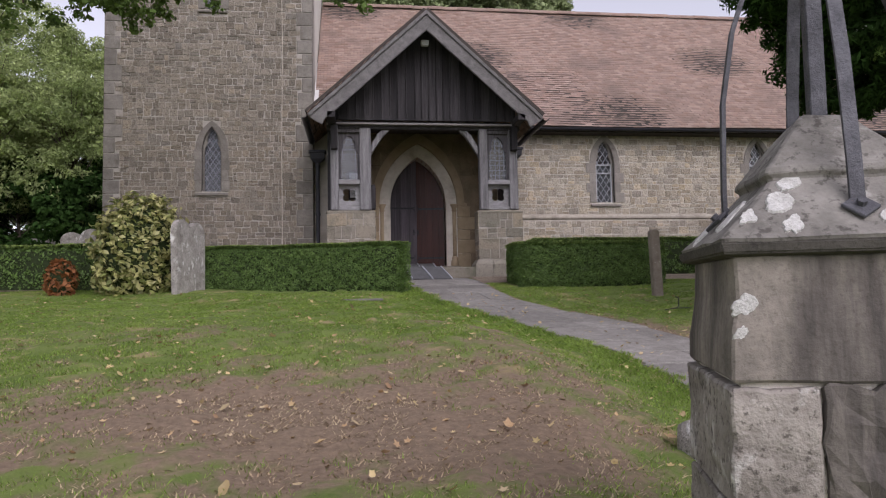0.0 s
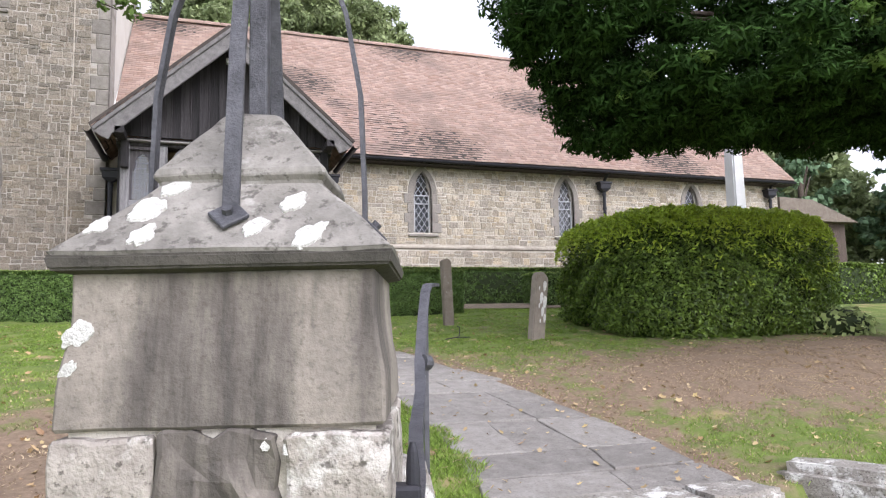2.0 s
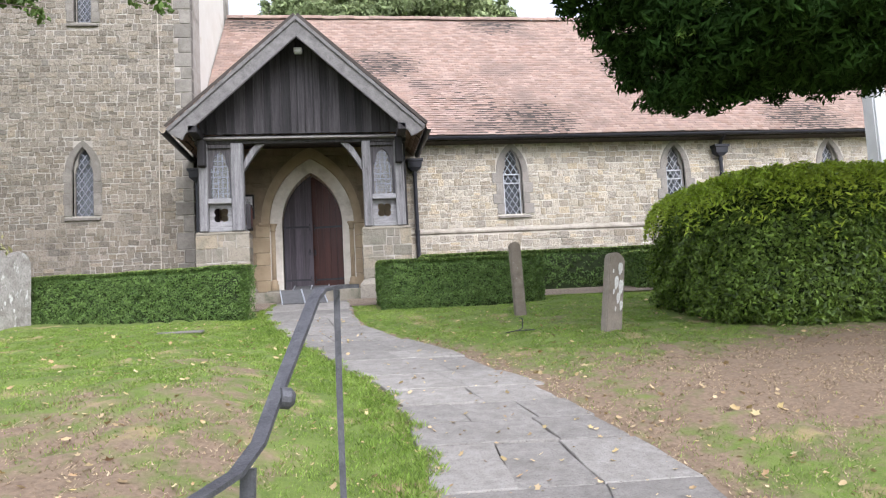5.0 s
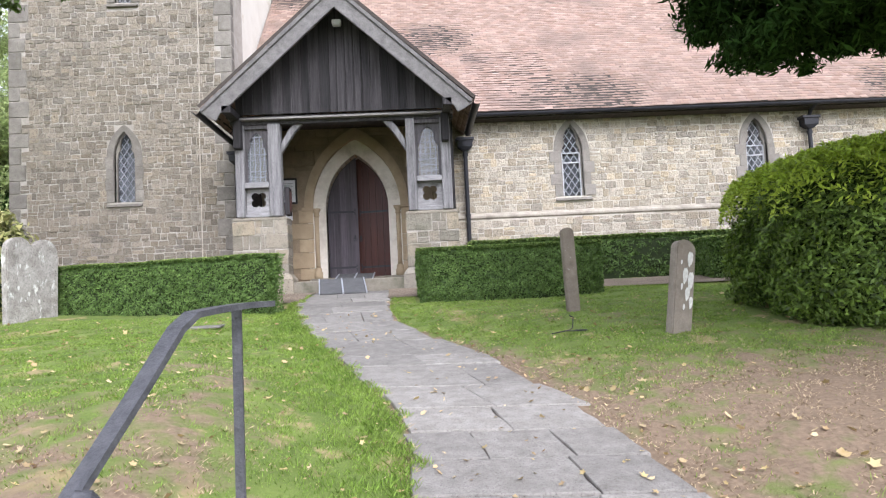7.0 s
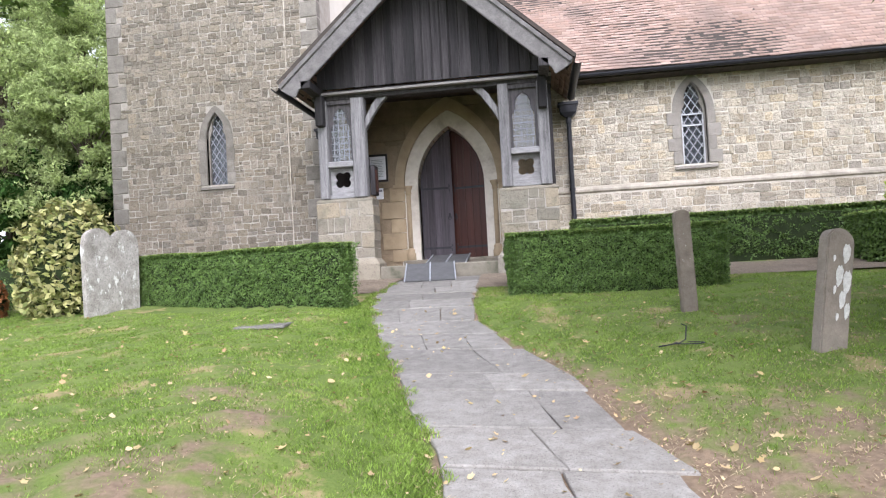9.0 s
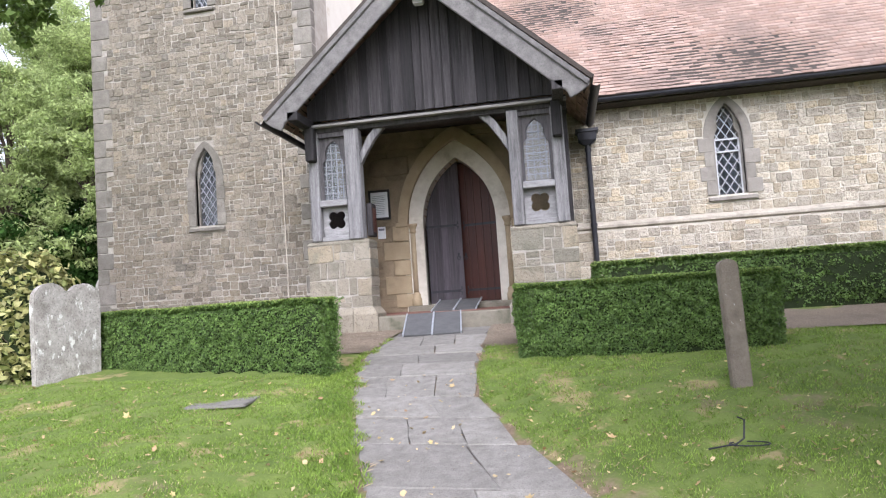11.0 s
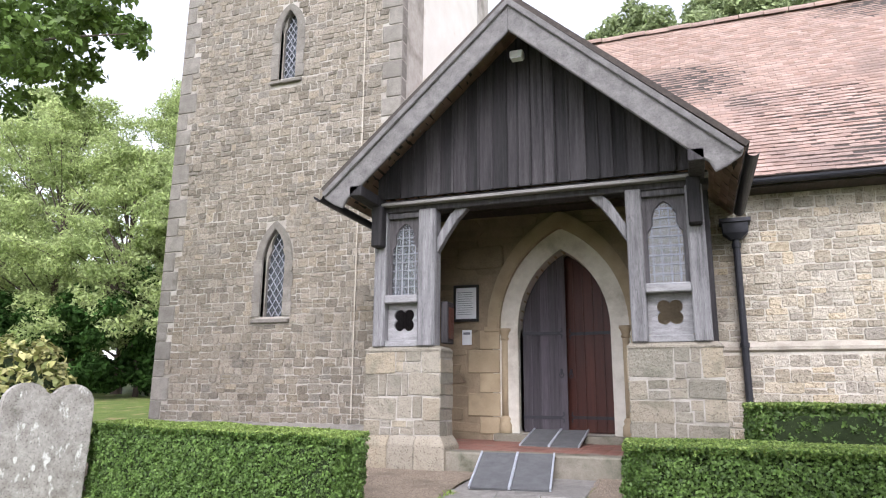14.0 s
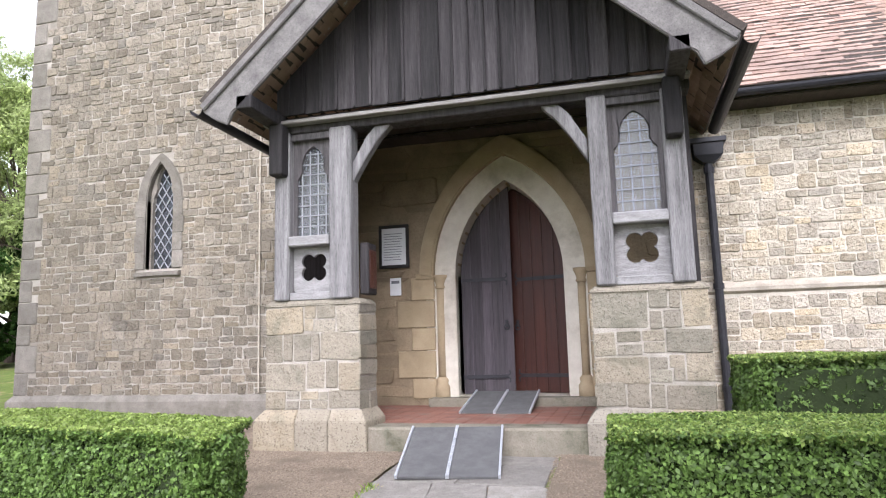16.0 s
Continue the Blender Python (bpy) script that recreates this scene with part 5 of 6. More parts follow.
    y, row = -12.55, 0
    while y < -2.25:
        d = rng.uniform(0.42, 0.78) if y < -4 else rng.uniform(0.5, 0.7)
        y2 = min(y + d, -2.14)
        if y2 > -2.4:
            y2 = -2.14
        ends = [(np.interp(q, *PATH_LEFT) + rng.normal() * 0.03, np.interp(q, *PATH_RIGHT) + rng.normal() * 0.03) for q in (y, y2)]
        skew = 0.10 if y < -6 else 0.02
        cuts = [0.0] + sorted(rng.uniform(0.34, 0.66, 1) if rng.random() < 0.75 else np.array([rng.uniform(0.27, 0.38), rng.uniform(0.62, 0.75)])) + [1.0] if row % 4 != 3 else [0.0, rng.uniform(0.55, 0.72), 1.0]
        for a, b in zip(cuts[:-1], cuts[1:]):
            g, gy = 0.002, 0.012
            c = []
            for u, v, du, dv in ((a, 0, g, gy), (b, 0, -g, gy), (b, 1, -g, -gy), (a, 1, g, -gy)):
                lx, rx = ends[v]
                x = lx + (rx - lx) * u + du + rng.normal() * 0.003
                yy = (y, y2)[v] + dv + (0.5 - u) * skew + rng.normal() * 0.003
                c.append((x, yy))
            h = rng.uniform(-0.004, 0.008)
            tops = [(x, yy, float(np.interp(yy, GY, GZ)) + h + rng.normal() * 0.002) for x, yy in c]
            # chipped outline
            ring = []
            for i in range(4):
                p, q = Vector(tops[i]), Vector(tops[(i + 1) % 4])
                ring.append(p)
                for t in (0.33, 0.67):
                    m_ = p.lerp(q, t)
                    ring.append(m_ + Vector((rng.normal() * 0.006, rng.normal() * 0.006, 0)))
            mid = sum(ring, Vector()) / len(ring)
            k = len(ring)
            inset = [p.lerp(mid, 0.018) for p in ring]
            low = [p + Vector((0, 0, -0.008)) for p in ring]
            base = [p + Vector((0, 0, -0.06)) for p in ring]
            vs = [p[:] for p in inset + low + base]
            f = [tuple(range(k))] + [(i, k + i, k + (i + 1) % k, (i + 1) % k) for i in range(k)] + [(k + i, 2 * k + i, 2 * k + (i + 1) % k, k + (i + 1) % k) for i in range(k)]
            put("flagstone", mesh_of("flagstone", vs, f, M["flagstone"]), footpath)
        y, row = y2, row + 1


build_flags()

# gravel round the church
def sheet(name, x0, x1, y0, y1, lift, mat, label, cat, step=0.25):
    xs, ys = np.linspace(x0, x1, int((x1 - x0) / step) + 1), np.linspace(y0, y1, int((y1 - y0) / step) + 1)
    X, Y = np.meshgrid(xs, ys)
    v = np.stack([X, Y, np.interp(Y, GY, GZ) + lift], -1).reshape(-1, 3)
    nx = len(xs)
    i = np.arange((len(ys) - 1) * nx).reshape(-1, nx)[:, :-1].ravel()
    return tagged(put(name, fast_mesh(name, v, np.stack([i, i + 1, i + nx + 1, i + nx], 1), mat)), label, cat, kind="structure")


sheet("gravel_walk", -9.0, -0.535, -4.05, -0.45, 0.014, M["gravel"], "tan gravel walk along the foot of the tower", "gravel")
sheet("gravel_path", 0.78, 18.0, -3.95, -0.1, 0.014, M["gravel"], "tan gravel path between the clipped hedges", "gravel")


def pebbles():
    n = 60000
    x = rng.uniform(-4.5, 4.0, n)
    y = rng.uniform(-4.05, -1.9, n)
    ok = (x < np.interp(y, *PATH_LEFT)) | (x > np.interp(y, *PATH_RIGHT))
    x, y = x[ok], y[ok]
    n = len(x)
    z = np.interp(y, GY, GZ) + 0.014
    r = rng.uniform(0.004, 0.010, n)
    base = np.array([(1, 0, 0), (0, 1, 0), (-1, 0, 0), (0, -1, 0), (0, 0, 0.8)])
    a = rng.uniform(0, 6.28, n)
    rot = np.stack([np.stack([np.cos(a), -np.sin(a), 0 * a], 1), np.stack([np.sin(a), np.cos(a), 0 * a], 1), np.stack([0 * a, 0 * a, 1 + 0 * a], 1)], 1)
    v = np.einsum("nij,kj->nki", rot, base) * r[:, None, None] + np.stack([x, y, z], 1)[:, None, :]
    f = np.array([(0, 1, 4), (1, 2, 4), (2, 3, 4), (3, 0, 4)])[None] + 5 * np.arange(n)[:, None, None]
    tagged(put("gravel", fast_mesh("gravel", v.reshape(-1, 3), f.reshape(-1, 3), M["gravel"])), "loose tan gravel chippings by the porch", "gravel", kind="stuff")


pebbles()

# entrance step and its kerb stones
steps = thing("entrance_steps", "worn stone steps with white lichened edges at the gateway", "steps", kind="structure")
for (x0, x1, y, z, lx) in ((0.66, 2.07, -12.52, -1.26, 1), (2.09, 2.56, -12.60, -1.26, 2)):
    b = worn_block(x1 - x0, 0.30, 0.20, lx * 3.3, 0.012, 0.025)
    b.part("step_block", M["lichen_stone"], steps, "step block crusted with white lichen", m=pose((x0 + x1) / 2, y, z - 0.19, 0, 0, -4))
lower = worn_block(2.6, 0.5, 0.16, 9.1, 0.01, 0.02)
lower.part("lower_step", M["step_stone"], steps, m=pose(1.7, -12.92, -1.62, 0, 0, -4))
st = thing("kerb_boulder", "rounded kerb stone crusted with white lichen", "stone")
s = Shape()
s.take(blob(3, 0.17, 0.24, 0.20, 2.2))
s.part("boulder", M["lichen_stone"], st, smooth=True, m=pose(0.47, -12.33, -1.16, 0, 0, 20))
cp = thing("coping_stone", "long lichen-spotted coping stone flanking the steps", "coping stone")
worn_block(0.30, 1.5, 0.42, 4.4, 0.022, 0.06).part("block", M["lichen_stone"], cp, m=pose(3.28, -13.02, -1.61, 0, 0, 28))
bw = thing("boundary_wall", "low lichened stone wall retaining the churchyard lawn", "wall", kind="structure")
x = -0.95
i = 0
while x > -14:
    l = rng.uniform(0.6, 1.1)
    xm = x - l / 2
    worn_block(l - 0.015, 0.34, 0.42, i * 1.7, 0.015, 0.03).part("wall_stone", M["gate_rough"], bw, m=pose(xm, float(edge_y(xm)) - 0.12, -1.68, 0, 0, -13.4))
    x, i = x - l, i + 1
x = 4.1
while x < 16:
    l = rng.uniform(0.7, 1.2)
    xm = x + l / 2
    worn_block(l - 0.015, 0.34, 0.40, i * 1.7, 0.015, 0.03).part("wall_stone", M["gate_rough"], bw, m=pose(xm, float(edge_y(xm)) - 0.12, -1.68, 0, 0, -12.9))
    x, i = x + l, i + 1

# ---- gate pier with its iron overthrow ----
PIER = pose(-0.268, -14.115, -0.735, 0, 0, -18) @ Matrix.Diagonal((1.03, 0.94, 1.09, 1))
gp = thing("gate_pier", "square weathered stone gate pier with a stepped pyramid cap", "gate pier", PIER)
B = 0.277


def ring4(h, z):
    return [(-h, -h, z), (h, -h, z), (h, h, z), (-h, h, z)]


def stack(rings):
    s = Shape()
    k = len(rings)
    s.add([p for r in rings for p in r], [(3, 2, 1, 0)] + [(4 * i + j, 4 * i + (j + 1) % 4, 4 * i + 4 + (j + 1) % 4, 4 * i + 4 + j) for i in range(k - 1) for j in range(4)] + [tuple(4 * (k - 1) + j for j in range(4))])
    return s


def roughen(s, amount, scale, cuts=7):
    bm = bmesh.new()
    vs = [bm.verts.new(p) for p in s.v]
    for f in s.f:
        bm.faces.new([vs[i] for i in f])
    bmesh.ops.recalc_face_normals(bm, faces=bm.faces)
    bmesh.ops.bevel(bm, geom=bm.edges[:], offset=0.006, segments=1, affect="EDGES")
    bmesh.ops.subdivide_edges(bm, edges=[e for e in bm.edges if e.calc_length() > 0.06], cuts=cuts, use_grid_fill=True)
    for v in bm.verts:
        v.co += Vector(noise.noise_vector(v.co * scale)) * amount + Vector(noise.noise_vector(v.co * scale * 3.1)) * amount * 0.4
    out = Shape()
    out.take(bm)
    return out


roughen(stack([ring4(B, 0.230), ring4(B - 0.002, 0.30), ring4(B - 0.016, 0.40), ring4(B - 0.018, 0.483)]), 0.004, 9).part("shaft_block", M["gate_stone"], gp, "single grey ashlar block with rain streaks")
z = -1.08
for r in range(5):
    h = (0.27, 0.26, 0.26, 0.26, 0.255)[r]
    cuts_ = ((-0.05,), (-0.16, 0.12), (0.08,), (-0.12, 0.16), (-0.105, 0.105))[r]
    xs_ = (-B - 0.006, *cuts_, B + 0.006)
    for k, (a, b) in enumerate(zip(xs_[:-1], xs_[1:])):
        bl = Shape().box(a + (0.005 if k else 0), b - (0.005 if k < len(xs_) - 2 else 0), -B - 0.006, B + 0.006, z + 0.005, z + h - 0.004)
        roughen(bl, 0.010 if k != 1 else 0.030, 11 if k != 1 else 15, 6).part("rubble_block", M["gate_stone" if k == 1 and r == 4 else "gate_rough"], gp, "rough-faced block spotted with lichen")
    z += h
stack([ring4(B - 0.02, -1.08), ring4(B - 0.02, 0.24)]).part("core", M["nave_mortar"], gp)
stack([ring4(0.258, 0.480), ring4(0.288, 0.486), ring4(0.294, 0.509), ring4(0.270, 0.514)]).part("cap_edge", M["moss_dark"], gp, "dark mossy drip edge of the cap", bevel=0.004)
cap = stack([ring4(0.255, 0.500), ring4(0.289, 0.510), ring4(0.291, 0.514), ring4(0.284, 0.520), ring4(0.150, 0.648), ring4(0.162, 0.652), ring4(0.165, 0.668), ring4(0.152, 0.680), ring4(0.062, 0.790), ring4(0.045, 0.803)])
roughen(cap, 0.006, 8, 5).part("cap", M["cap_stone"], gp, "stepped pyramid cap of worn stone")
FS, FR = 0.134, 0.128
face = {"f": lambda u, t: ((u * (1 - 0.4 * t), -0.284 + FS * t, 0.522 + FR * t), (0, -FR, FS)), "r": lambda u, t: ((0.284 - FS * t, u, 0.522 + FR * t), (FR, 0, FS)), "l": lambda u, t: ((-0.284 + FS * t, u, 0.522 + FR * t), (-FR, 0, FS))}
spots = [(*face["f"](-0.19, 0.55), 0.034), (*face["f"](-0.15, 0.15), 0.026), (*face["f"](-0.18, 0.88), 0.032), (*face["f"](0.055, 0.25), 0.024), (*face["f"](0.145, 0.62), 0.025), (*face["f"](0.16, 0.13), 0.032), (*face["f"](-0.255, 0.30), 0.022),
         (*face["l"](-0.1, 0.4), 0.05), (*face["l"](0.12, 0.3), 0.05), (*face["r"](0.1, 0.4), 0.03), (*face["r"](-0.12, 0.2), 0.03),
         ((-0.245, -B + 0.012, 0.385), (0, -1, 0), 0.024), ((-0.255, -B + 0.006, 0.33), (0, -1, 0), 0.014), ((0.12, -B - 0.006, 0.203), (0, -1, 0), 0.016), ((0.08, -B - 0.008, 0.208), (0, -1, 0), 0.011)]
lichen_patches(gp, spots, M["lichen"])
hg = put("gate_hinge", None, gp, "black iron gate hinge")
Shape().box(B - 0.02, B + 0.055, -0.185, -0.135, 0.09, 0.115, 0.006).part("bracket", M["iron_black"], hg)
Shape().tube([(B + 0.04, -0.16, 0.02), (B + 0.04, -0.16, 0.14), (B + 0.04, -0.16, 0.17), (B + 0.04, -0.16, 0.185)], [0.015, 0.013, 0.010, 0.005], 12).part("pin", M["iron_black"], hg)
Shape().box(B + 0.012, B + 0.058, -0.182, -0.138, -0.03, 0.085, 0.01).part("knuckle", M["iron_black"], hg)
ov = thing("iron_overthrow", "wrought-iron lantern stay of four curved legs bolted to the pier cap", "ironwork", PIER)
Shape().box(-0.019, 0.019, -0.019, 0.019, 0.79, 1.55, 0.003).part("pole", M["iron"], ov)
for dx, dy in ((0, -1), (0, 1), (-1, 0), (1, 0)):
    side = (1, 0, 0) if dy else (0, 1, 0)
    r = 0.222
    pts = [(dx * r, dy * r, 0.582), (dx * r, dy * r, 0.65), (dx * r * 0.97, dy * r * 0.97, 0.85), (dx * r * 0.84, dy * r * 0.84, 1.02), (dx * r * 0.58, dy * r * 0.58, 1.18), (dx * r * 0.24, dy * r * 0.24, 1.32), (dx * 0.03, dy * 0.03, 1.40)]
    if dy:
        pts = [(0, dy * r, 0.582), (0, dy * r * 0.96, 0.68), (0, dy * r * 0.82, 0.9), (0, dy * r * 0.60, 1.1), (0, dy * r * 0.28, 1.3), (0, dy * 0.03, 1.42)]
    Shape().strap(pts, 0.030 if dy else 0.026, 0.010, side).part("leg", M["iron"], ov, "flat wrought-iron leg")
    nrm = Vector((dx * FR, dy * FR, FS)).normalized()
    foot = Shape().box(-0.027, 0.027, -0.027, 0.027, 0, 0.009, 0.002)
    foot.tube([(0, 0, 0.006), (0, 0, 0.02)], 0.010, 6)
    foot.part("foot_plate", M["iron"], ov, m=Matrix.Translation(Vector((dx * (r + 0.014), dy * (r + 0.012), 0.573))) @ nrm.to_track_quat("Z", "Y").to_matrix().to_4x4() @ pose(0, 0, 0, 0, 0, 40))
Shape().tube([(0, 0, 1.38), (0, 0, 1.44)], 0.045, 12).part("collar", M["iron"], ov)

# ---- handrail ----
hr = thing("handrail", "dark wrought-iron handrail stepping up beside the path", "handrail")
Shape().strap([(-0.01, -14.36, -0.73), (0.09, -14.05, -0.73), (0.16, -13.85, -0.725), (0.34, -13.25, -0.70), (0.45, -12.93, -0.68), (0.50, -12.81, -0.62), (0.54, -12.68, -0.50), (0.615, -12.50, -0.30), (0.665, -12.40, -0.17), (0.69, -12.36, -0.137), (0.73, -12.28, -0.128), (0.77, -12.20, -0.122), (0.82, -12.10, -0.12)], 0.048, 0.016, (1, -0.4, 0)).part("rail", M["iron"], hr, "flat worn iron handrail")
Shape().strap([(0.475, -12.86, -0.68), (0.455, -12.87, -1.1), (0.43, -12.88, -1.66)], 0.048, 0.014, (1, -0.4, 0)).part("lower_post", M["iron"], hr)
Shape().strap([(0.745, -12.16, -0.13), (0.74, -12.15, -0.6), (0.74, -12.14, -1.30)], 0.026, 0.012, (1, 0, 0)).part("upper_post", M["iron"], hr)
Shape().tube([(0.555, -12.68, -0.50), (0.585, -12.67, -0.505), (0.60, -12.665, -0.508)], [0.036, 0.036, 0.022], 12).part("scroll_end", M["iron"], hr)

# ---- clipped hedges ----
def hedge(label, corners, height, per_m2, mat, size=0.028, wobble=0.03, skirts=0.0):
    """A clipped box hedge on four plan corners: a solid core painted dark as inner shade, and a skin of small leaves.
    """
    h = thing("hedge", label, "hedge", group="clipped box hedges")
    c = [Vector((*p, 0)) for p in corners]
    base = min(gz(*p) for p in corners)
    height += sum(gz(*p) for p in corners) / 4 - base
    nu = 8
    core = Shape()
    mid = sum(c, Vector()) / 4
    inn = [p + (mid - p).normalized() * 0.22 for p in c]
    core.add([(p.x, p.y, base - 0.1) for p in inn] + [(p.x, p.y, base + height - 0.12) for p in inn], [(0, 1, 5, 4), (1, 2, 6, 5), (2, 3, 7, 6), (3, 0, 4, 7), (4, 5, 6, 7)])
    core.part("core", M["shade_core"], h)
    pts, nrm = [], []
    for i in range(4):
        a, b = c[i], c[(i + 1) % 4]
        d = b - a
        n_ = Vector((d.y, -d.x, 0)).normalized()
        if n_.dot(mid - a) > 0:
            n_ = -n_
        k = int(d.length * height * per_m2)
        u, w_ = rng.random(k), rng.random(k)
        inset = np.abs(rng.normal(0, 0.03, k))
        inset += 0.05 * (rng.random(k) < 0.35) * rng.random(k)
        edge = 0.09 * np.clip((w_ * height - (height - 0.14)) / 0.14, 0, 1) ** 2 + 0.07 * np.clip(1 - u * d.length / 0.16, 0, 1) ** 2 + 0.07 * np.clip(1 - (1 - u) * d.length / 0.16, 0, 1) ** 2 + 0.05 * np.clip(1 - w_ * height / 0.15, 0, 1)
        wob = wobble * 0.7 * np.sin(u * d.length * 2.3 + i) * np.cos(w_ * 5 + i * 2) + 0.016 * np.sin(u * d.length * 17 + 3 * w_) * np.sin(w_ * 23) + 0.012 * np.sin(u * d.length * 41 + 5 * w_) * np.sin(w_ * 37 + i)
        q = np.outer(1 - u, a) + np.outer(u, b) + np.outer(-inset - edge + wob, n_)
        q[:, 2] = base - 0.02 + w_ * height
        pts.append(q)
        nrm.append(np.tile(np.array(n_) + np.array((0, 0, 0.35)), (k, 1)))
    area = ((c[2] - c[0]).cross(c[3] - c[1])).length / 2
    k = int(area * per_m2 * 1.25)
    u, w_ = rng.random(k), rng.random(k)
    q = np.outer((1 - u) * (1 - w_), c[0]) + np.outer(u * (1 - w_), c[1]) + np.outer(u * w_, c[2]) + np.outer((1 - u) * w_, c[3])
    q[:, 2] = base + height - 0.02 - np.abs(rng.normal(0, 0.02, k)) + 0.012 * np.sin(q[:, 0] * 4) * np.cos(q[:, 1] * 5)
    # a paler leaf layer paints the light that falls on the top
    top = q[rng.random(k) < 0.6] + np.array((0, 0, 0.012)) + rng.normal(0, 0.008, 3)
    leaves("top_growth", top, np.tile((0, 0, 1.0), (len(top), 1)), size, M["box_lit_top"], h, "paler leaf layer painting the skylight on the top", loose=1.0, longer=1.6)
    pts.append(q)
    nrm.append(np.tile((0, 0, 1.0), (k, 1)))
    leaves("foliage", np.concatenate(pts), np.concatenate(nrm), size, mat, h, loose=0.75, longer=1.5)
    return h


hedge("neatly clipped dark green box hedge beside the flagstone path", [(-4.08, -4.2), (-0.60, -5.08), (-0.88, -4.22), (-4.15, -3.4)], 0.73, 15000, M["box_leaf"], 0.0165)
hedge("neatly clipped box hedge facing the lawn beside a footstone", [(1.26, -4.76), (3.88, -4.78), (3.94, -3.98), (1.23, -3.9)], 0.74, 15000, M["box_leaf"], 0.0165)
hedge("long clipped box hedge along the foot of the nave wall", [(2.2, -2.35), (10.5, -2.25), (10.5, -1.5), (2.2, -1.6)], 0.80, 7000, M["box_leaf"], 0.024)
hedge("clipped box hedge beside the gravel path and the large bush", [(6.0, -3.5), (10.0, -3.6), (10.0, -2.7), (6.0, -2.65)], 0.66, 3600, M["box_leaf"], 0.028)
hedge("low clipped box hedge running on past the holly bush", [(-12.5, -3.3), (-5.2, -4.15), (-5.2, -3.4), (-12.5, -2.6)], 0.72, 3200, M["box_leaf"], 0.03)
hedge("far low clipped hedge on the sunny lawn", [(13.0, -4.4), (24.0, -3.2), (24.0, -2.2), (13.0, -3.4)], 0.85, 1300, M["bush_leaf"], 0.05)


def rounded_bush(name, label, cat, centre, radii, count, size, mat, power=3.2, twigs=True, longer=2.2, loose=0.6, hollow=0.0, tuft=0.05, tuft_len=0.0):
    b = thing(name, label, cat)
    c = np.array(centre)
    d = rng.normal(size=(count, 3))
    d /= np.linalg.norm(d, axis=1)[:, None]
    r = (np.abs(d) ** power).sum(1) ** (-1 / power)
    lump = 1 + tuft * np.sin(d[:, 0] * 9 + d[:, 2] * 7) * np.sin(d[:, 1] * 8 + d[:, 2] * 5) + tuft * 0.6 * np.sin(d[:, 0] * 23 + 1) * np.sin(d[:, 2] * 19 + d[:, 1] * 21)
    depth = 1 - np.abs(rng.normal(0, 0.05, count)) - hollow * rng.random(count) ** 3
    p = c + d * (r * lump * depth)[:, None] * np.array(radii)
    keep = p[:, 2] > ground(p[:, 0], p[:, 1])
    p, nr = p[keep], d[keep]
    nr = nr + np.array((0, 0, 0.6))
    leaves("foliage", p, nr, size, mat, b, loose=loose, longer=longer)
    # solid near-black filling that paints the shade inside the bush
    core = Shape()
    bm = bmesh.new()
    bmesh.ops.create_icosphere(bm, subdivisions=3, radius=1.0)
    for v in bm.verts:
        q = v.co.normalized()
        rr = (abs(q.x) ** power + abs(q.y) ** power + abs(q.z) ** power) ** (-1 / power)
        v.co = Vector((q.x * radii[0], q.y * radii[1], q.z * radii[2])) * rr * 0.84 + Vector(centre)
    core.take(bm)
    core.part("core", M["shade_core"], b)
    if twigs:
        t = Shape()
        for i in range(26):
            a = rng.uniform(0, 2 * math.pi)
            foot = Vector((centre[0] + rng.normal() * radii[0] * 0.3, centre[1] + rng.normal() * radii[1] * 0.3, gz(centre[0], centre[1])))
            tip = Vector((centre[0] + math.cos(a) * radii[0] * 0.95, centre[1] + math.sin(a) * radii[1] * 0.95, centre[2] + rng.uniform(-0.4, 0.5) * radii[2]))
            t.tube([foot, foot.lerp(tip, 0.5) + Vector((rng.normal() * 0.1, rng.normal() * 0.1, 0.1)), tip], [0.02, 0.012, 0.004], 5)
        t.part("twigs", M["bark"], b)["kind"] = "stuff"
    return b


big = rounded_bush("bush", "huge rounded clipped yew bush with a painted bright green lit top", "bush", (6.98, -6.85, 0.20), (1.98, 1.42, 0.98), 95000, 0.026, M["bush_leaf"], 4.0, True, 2.6, 0.6, 0.2, 0.05)
# bright leaves over the top stand in for skylight falling on it
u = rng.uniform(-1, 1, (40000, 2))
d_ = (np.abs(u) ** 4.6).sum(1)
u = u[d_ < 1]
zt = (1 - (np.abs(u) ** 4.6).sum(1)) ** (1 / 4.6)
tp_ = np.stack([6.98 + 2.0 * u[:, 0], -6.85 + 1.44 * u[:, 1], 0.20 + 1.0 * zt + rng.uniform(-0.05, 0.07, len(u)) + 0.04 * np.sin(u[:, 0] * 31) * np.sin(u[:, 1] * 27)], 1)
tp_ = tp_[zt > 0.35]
leaves("top_growth", tp_, np.tile((0, 0, 1.0), (len(tp_), 1)), 0.026, M["bush_lit"], big, "bright green leaf layer painting the light on the top", loose=1.0, longer=2.8)
# bright leaves on upper and right-hand flanks, painted where the light falls
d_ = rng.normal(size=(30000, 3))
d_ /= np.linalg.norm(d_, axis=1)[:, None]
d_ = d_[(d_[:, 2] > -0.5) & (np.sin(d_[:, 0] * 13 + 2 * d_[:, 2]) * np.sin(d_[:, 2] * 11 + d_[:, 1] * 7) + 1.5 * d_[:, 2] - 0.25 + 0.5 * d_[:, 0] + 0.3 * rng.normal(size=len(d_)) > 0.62)]
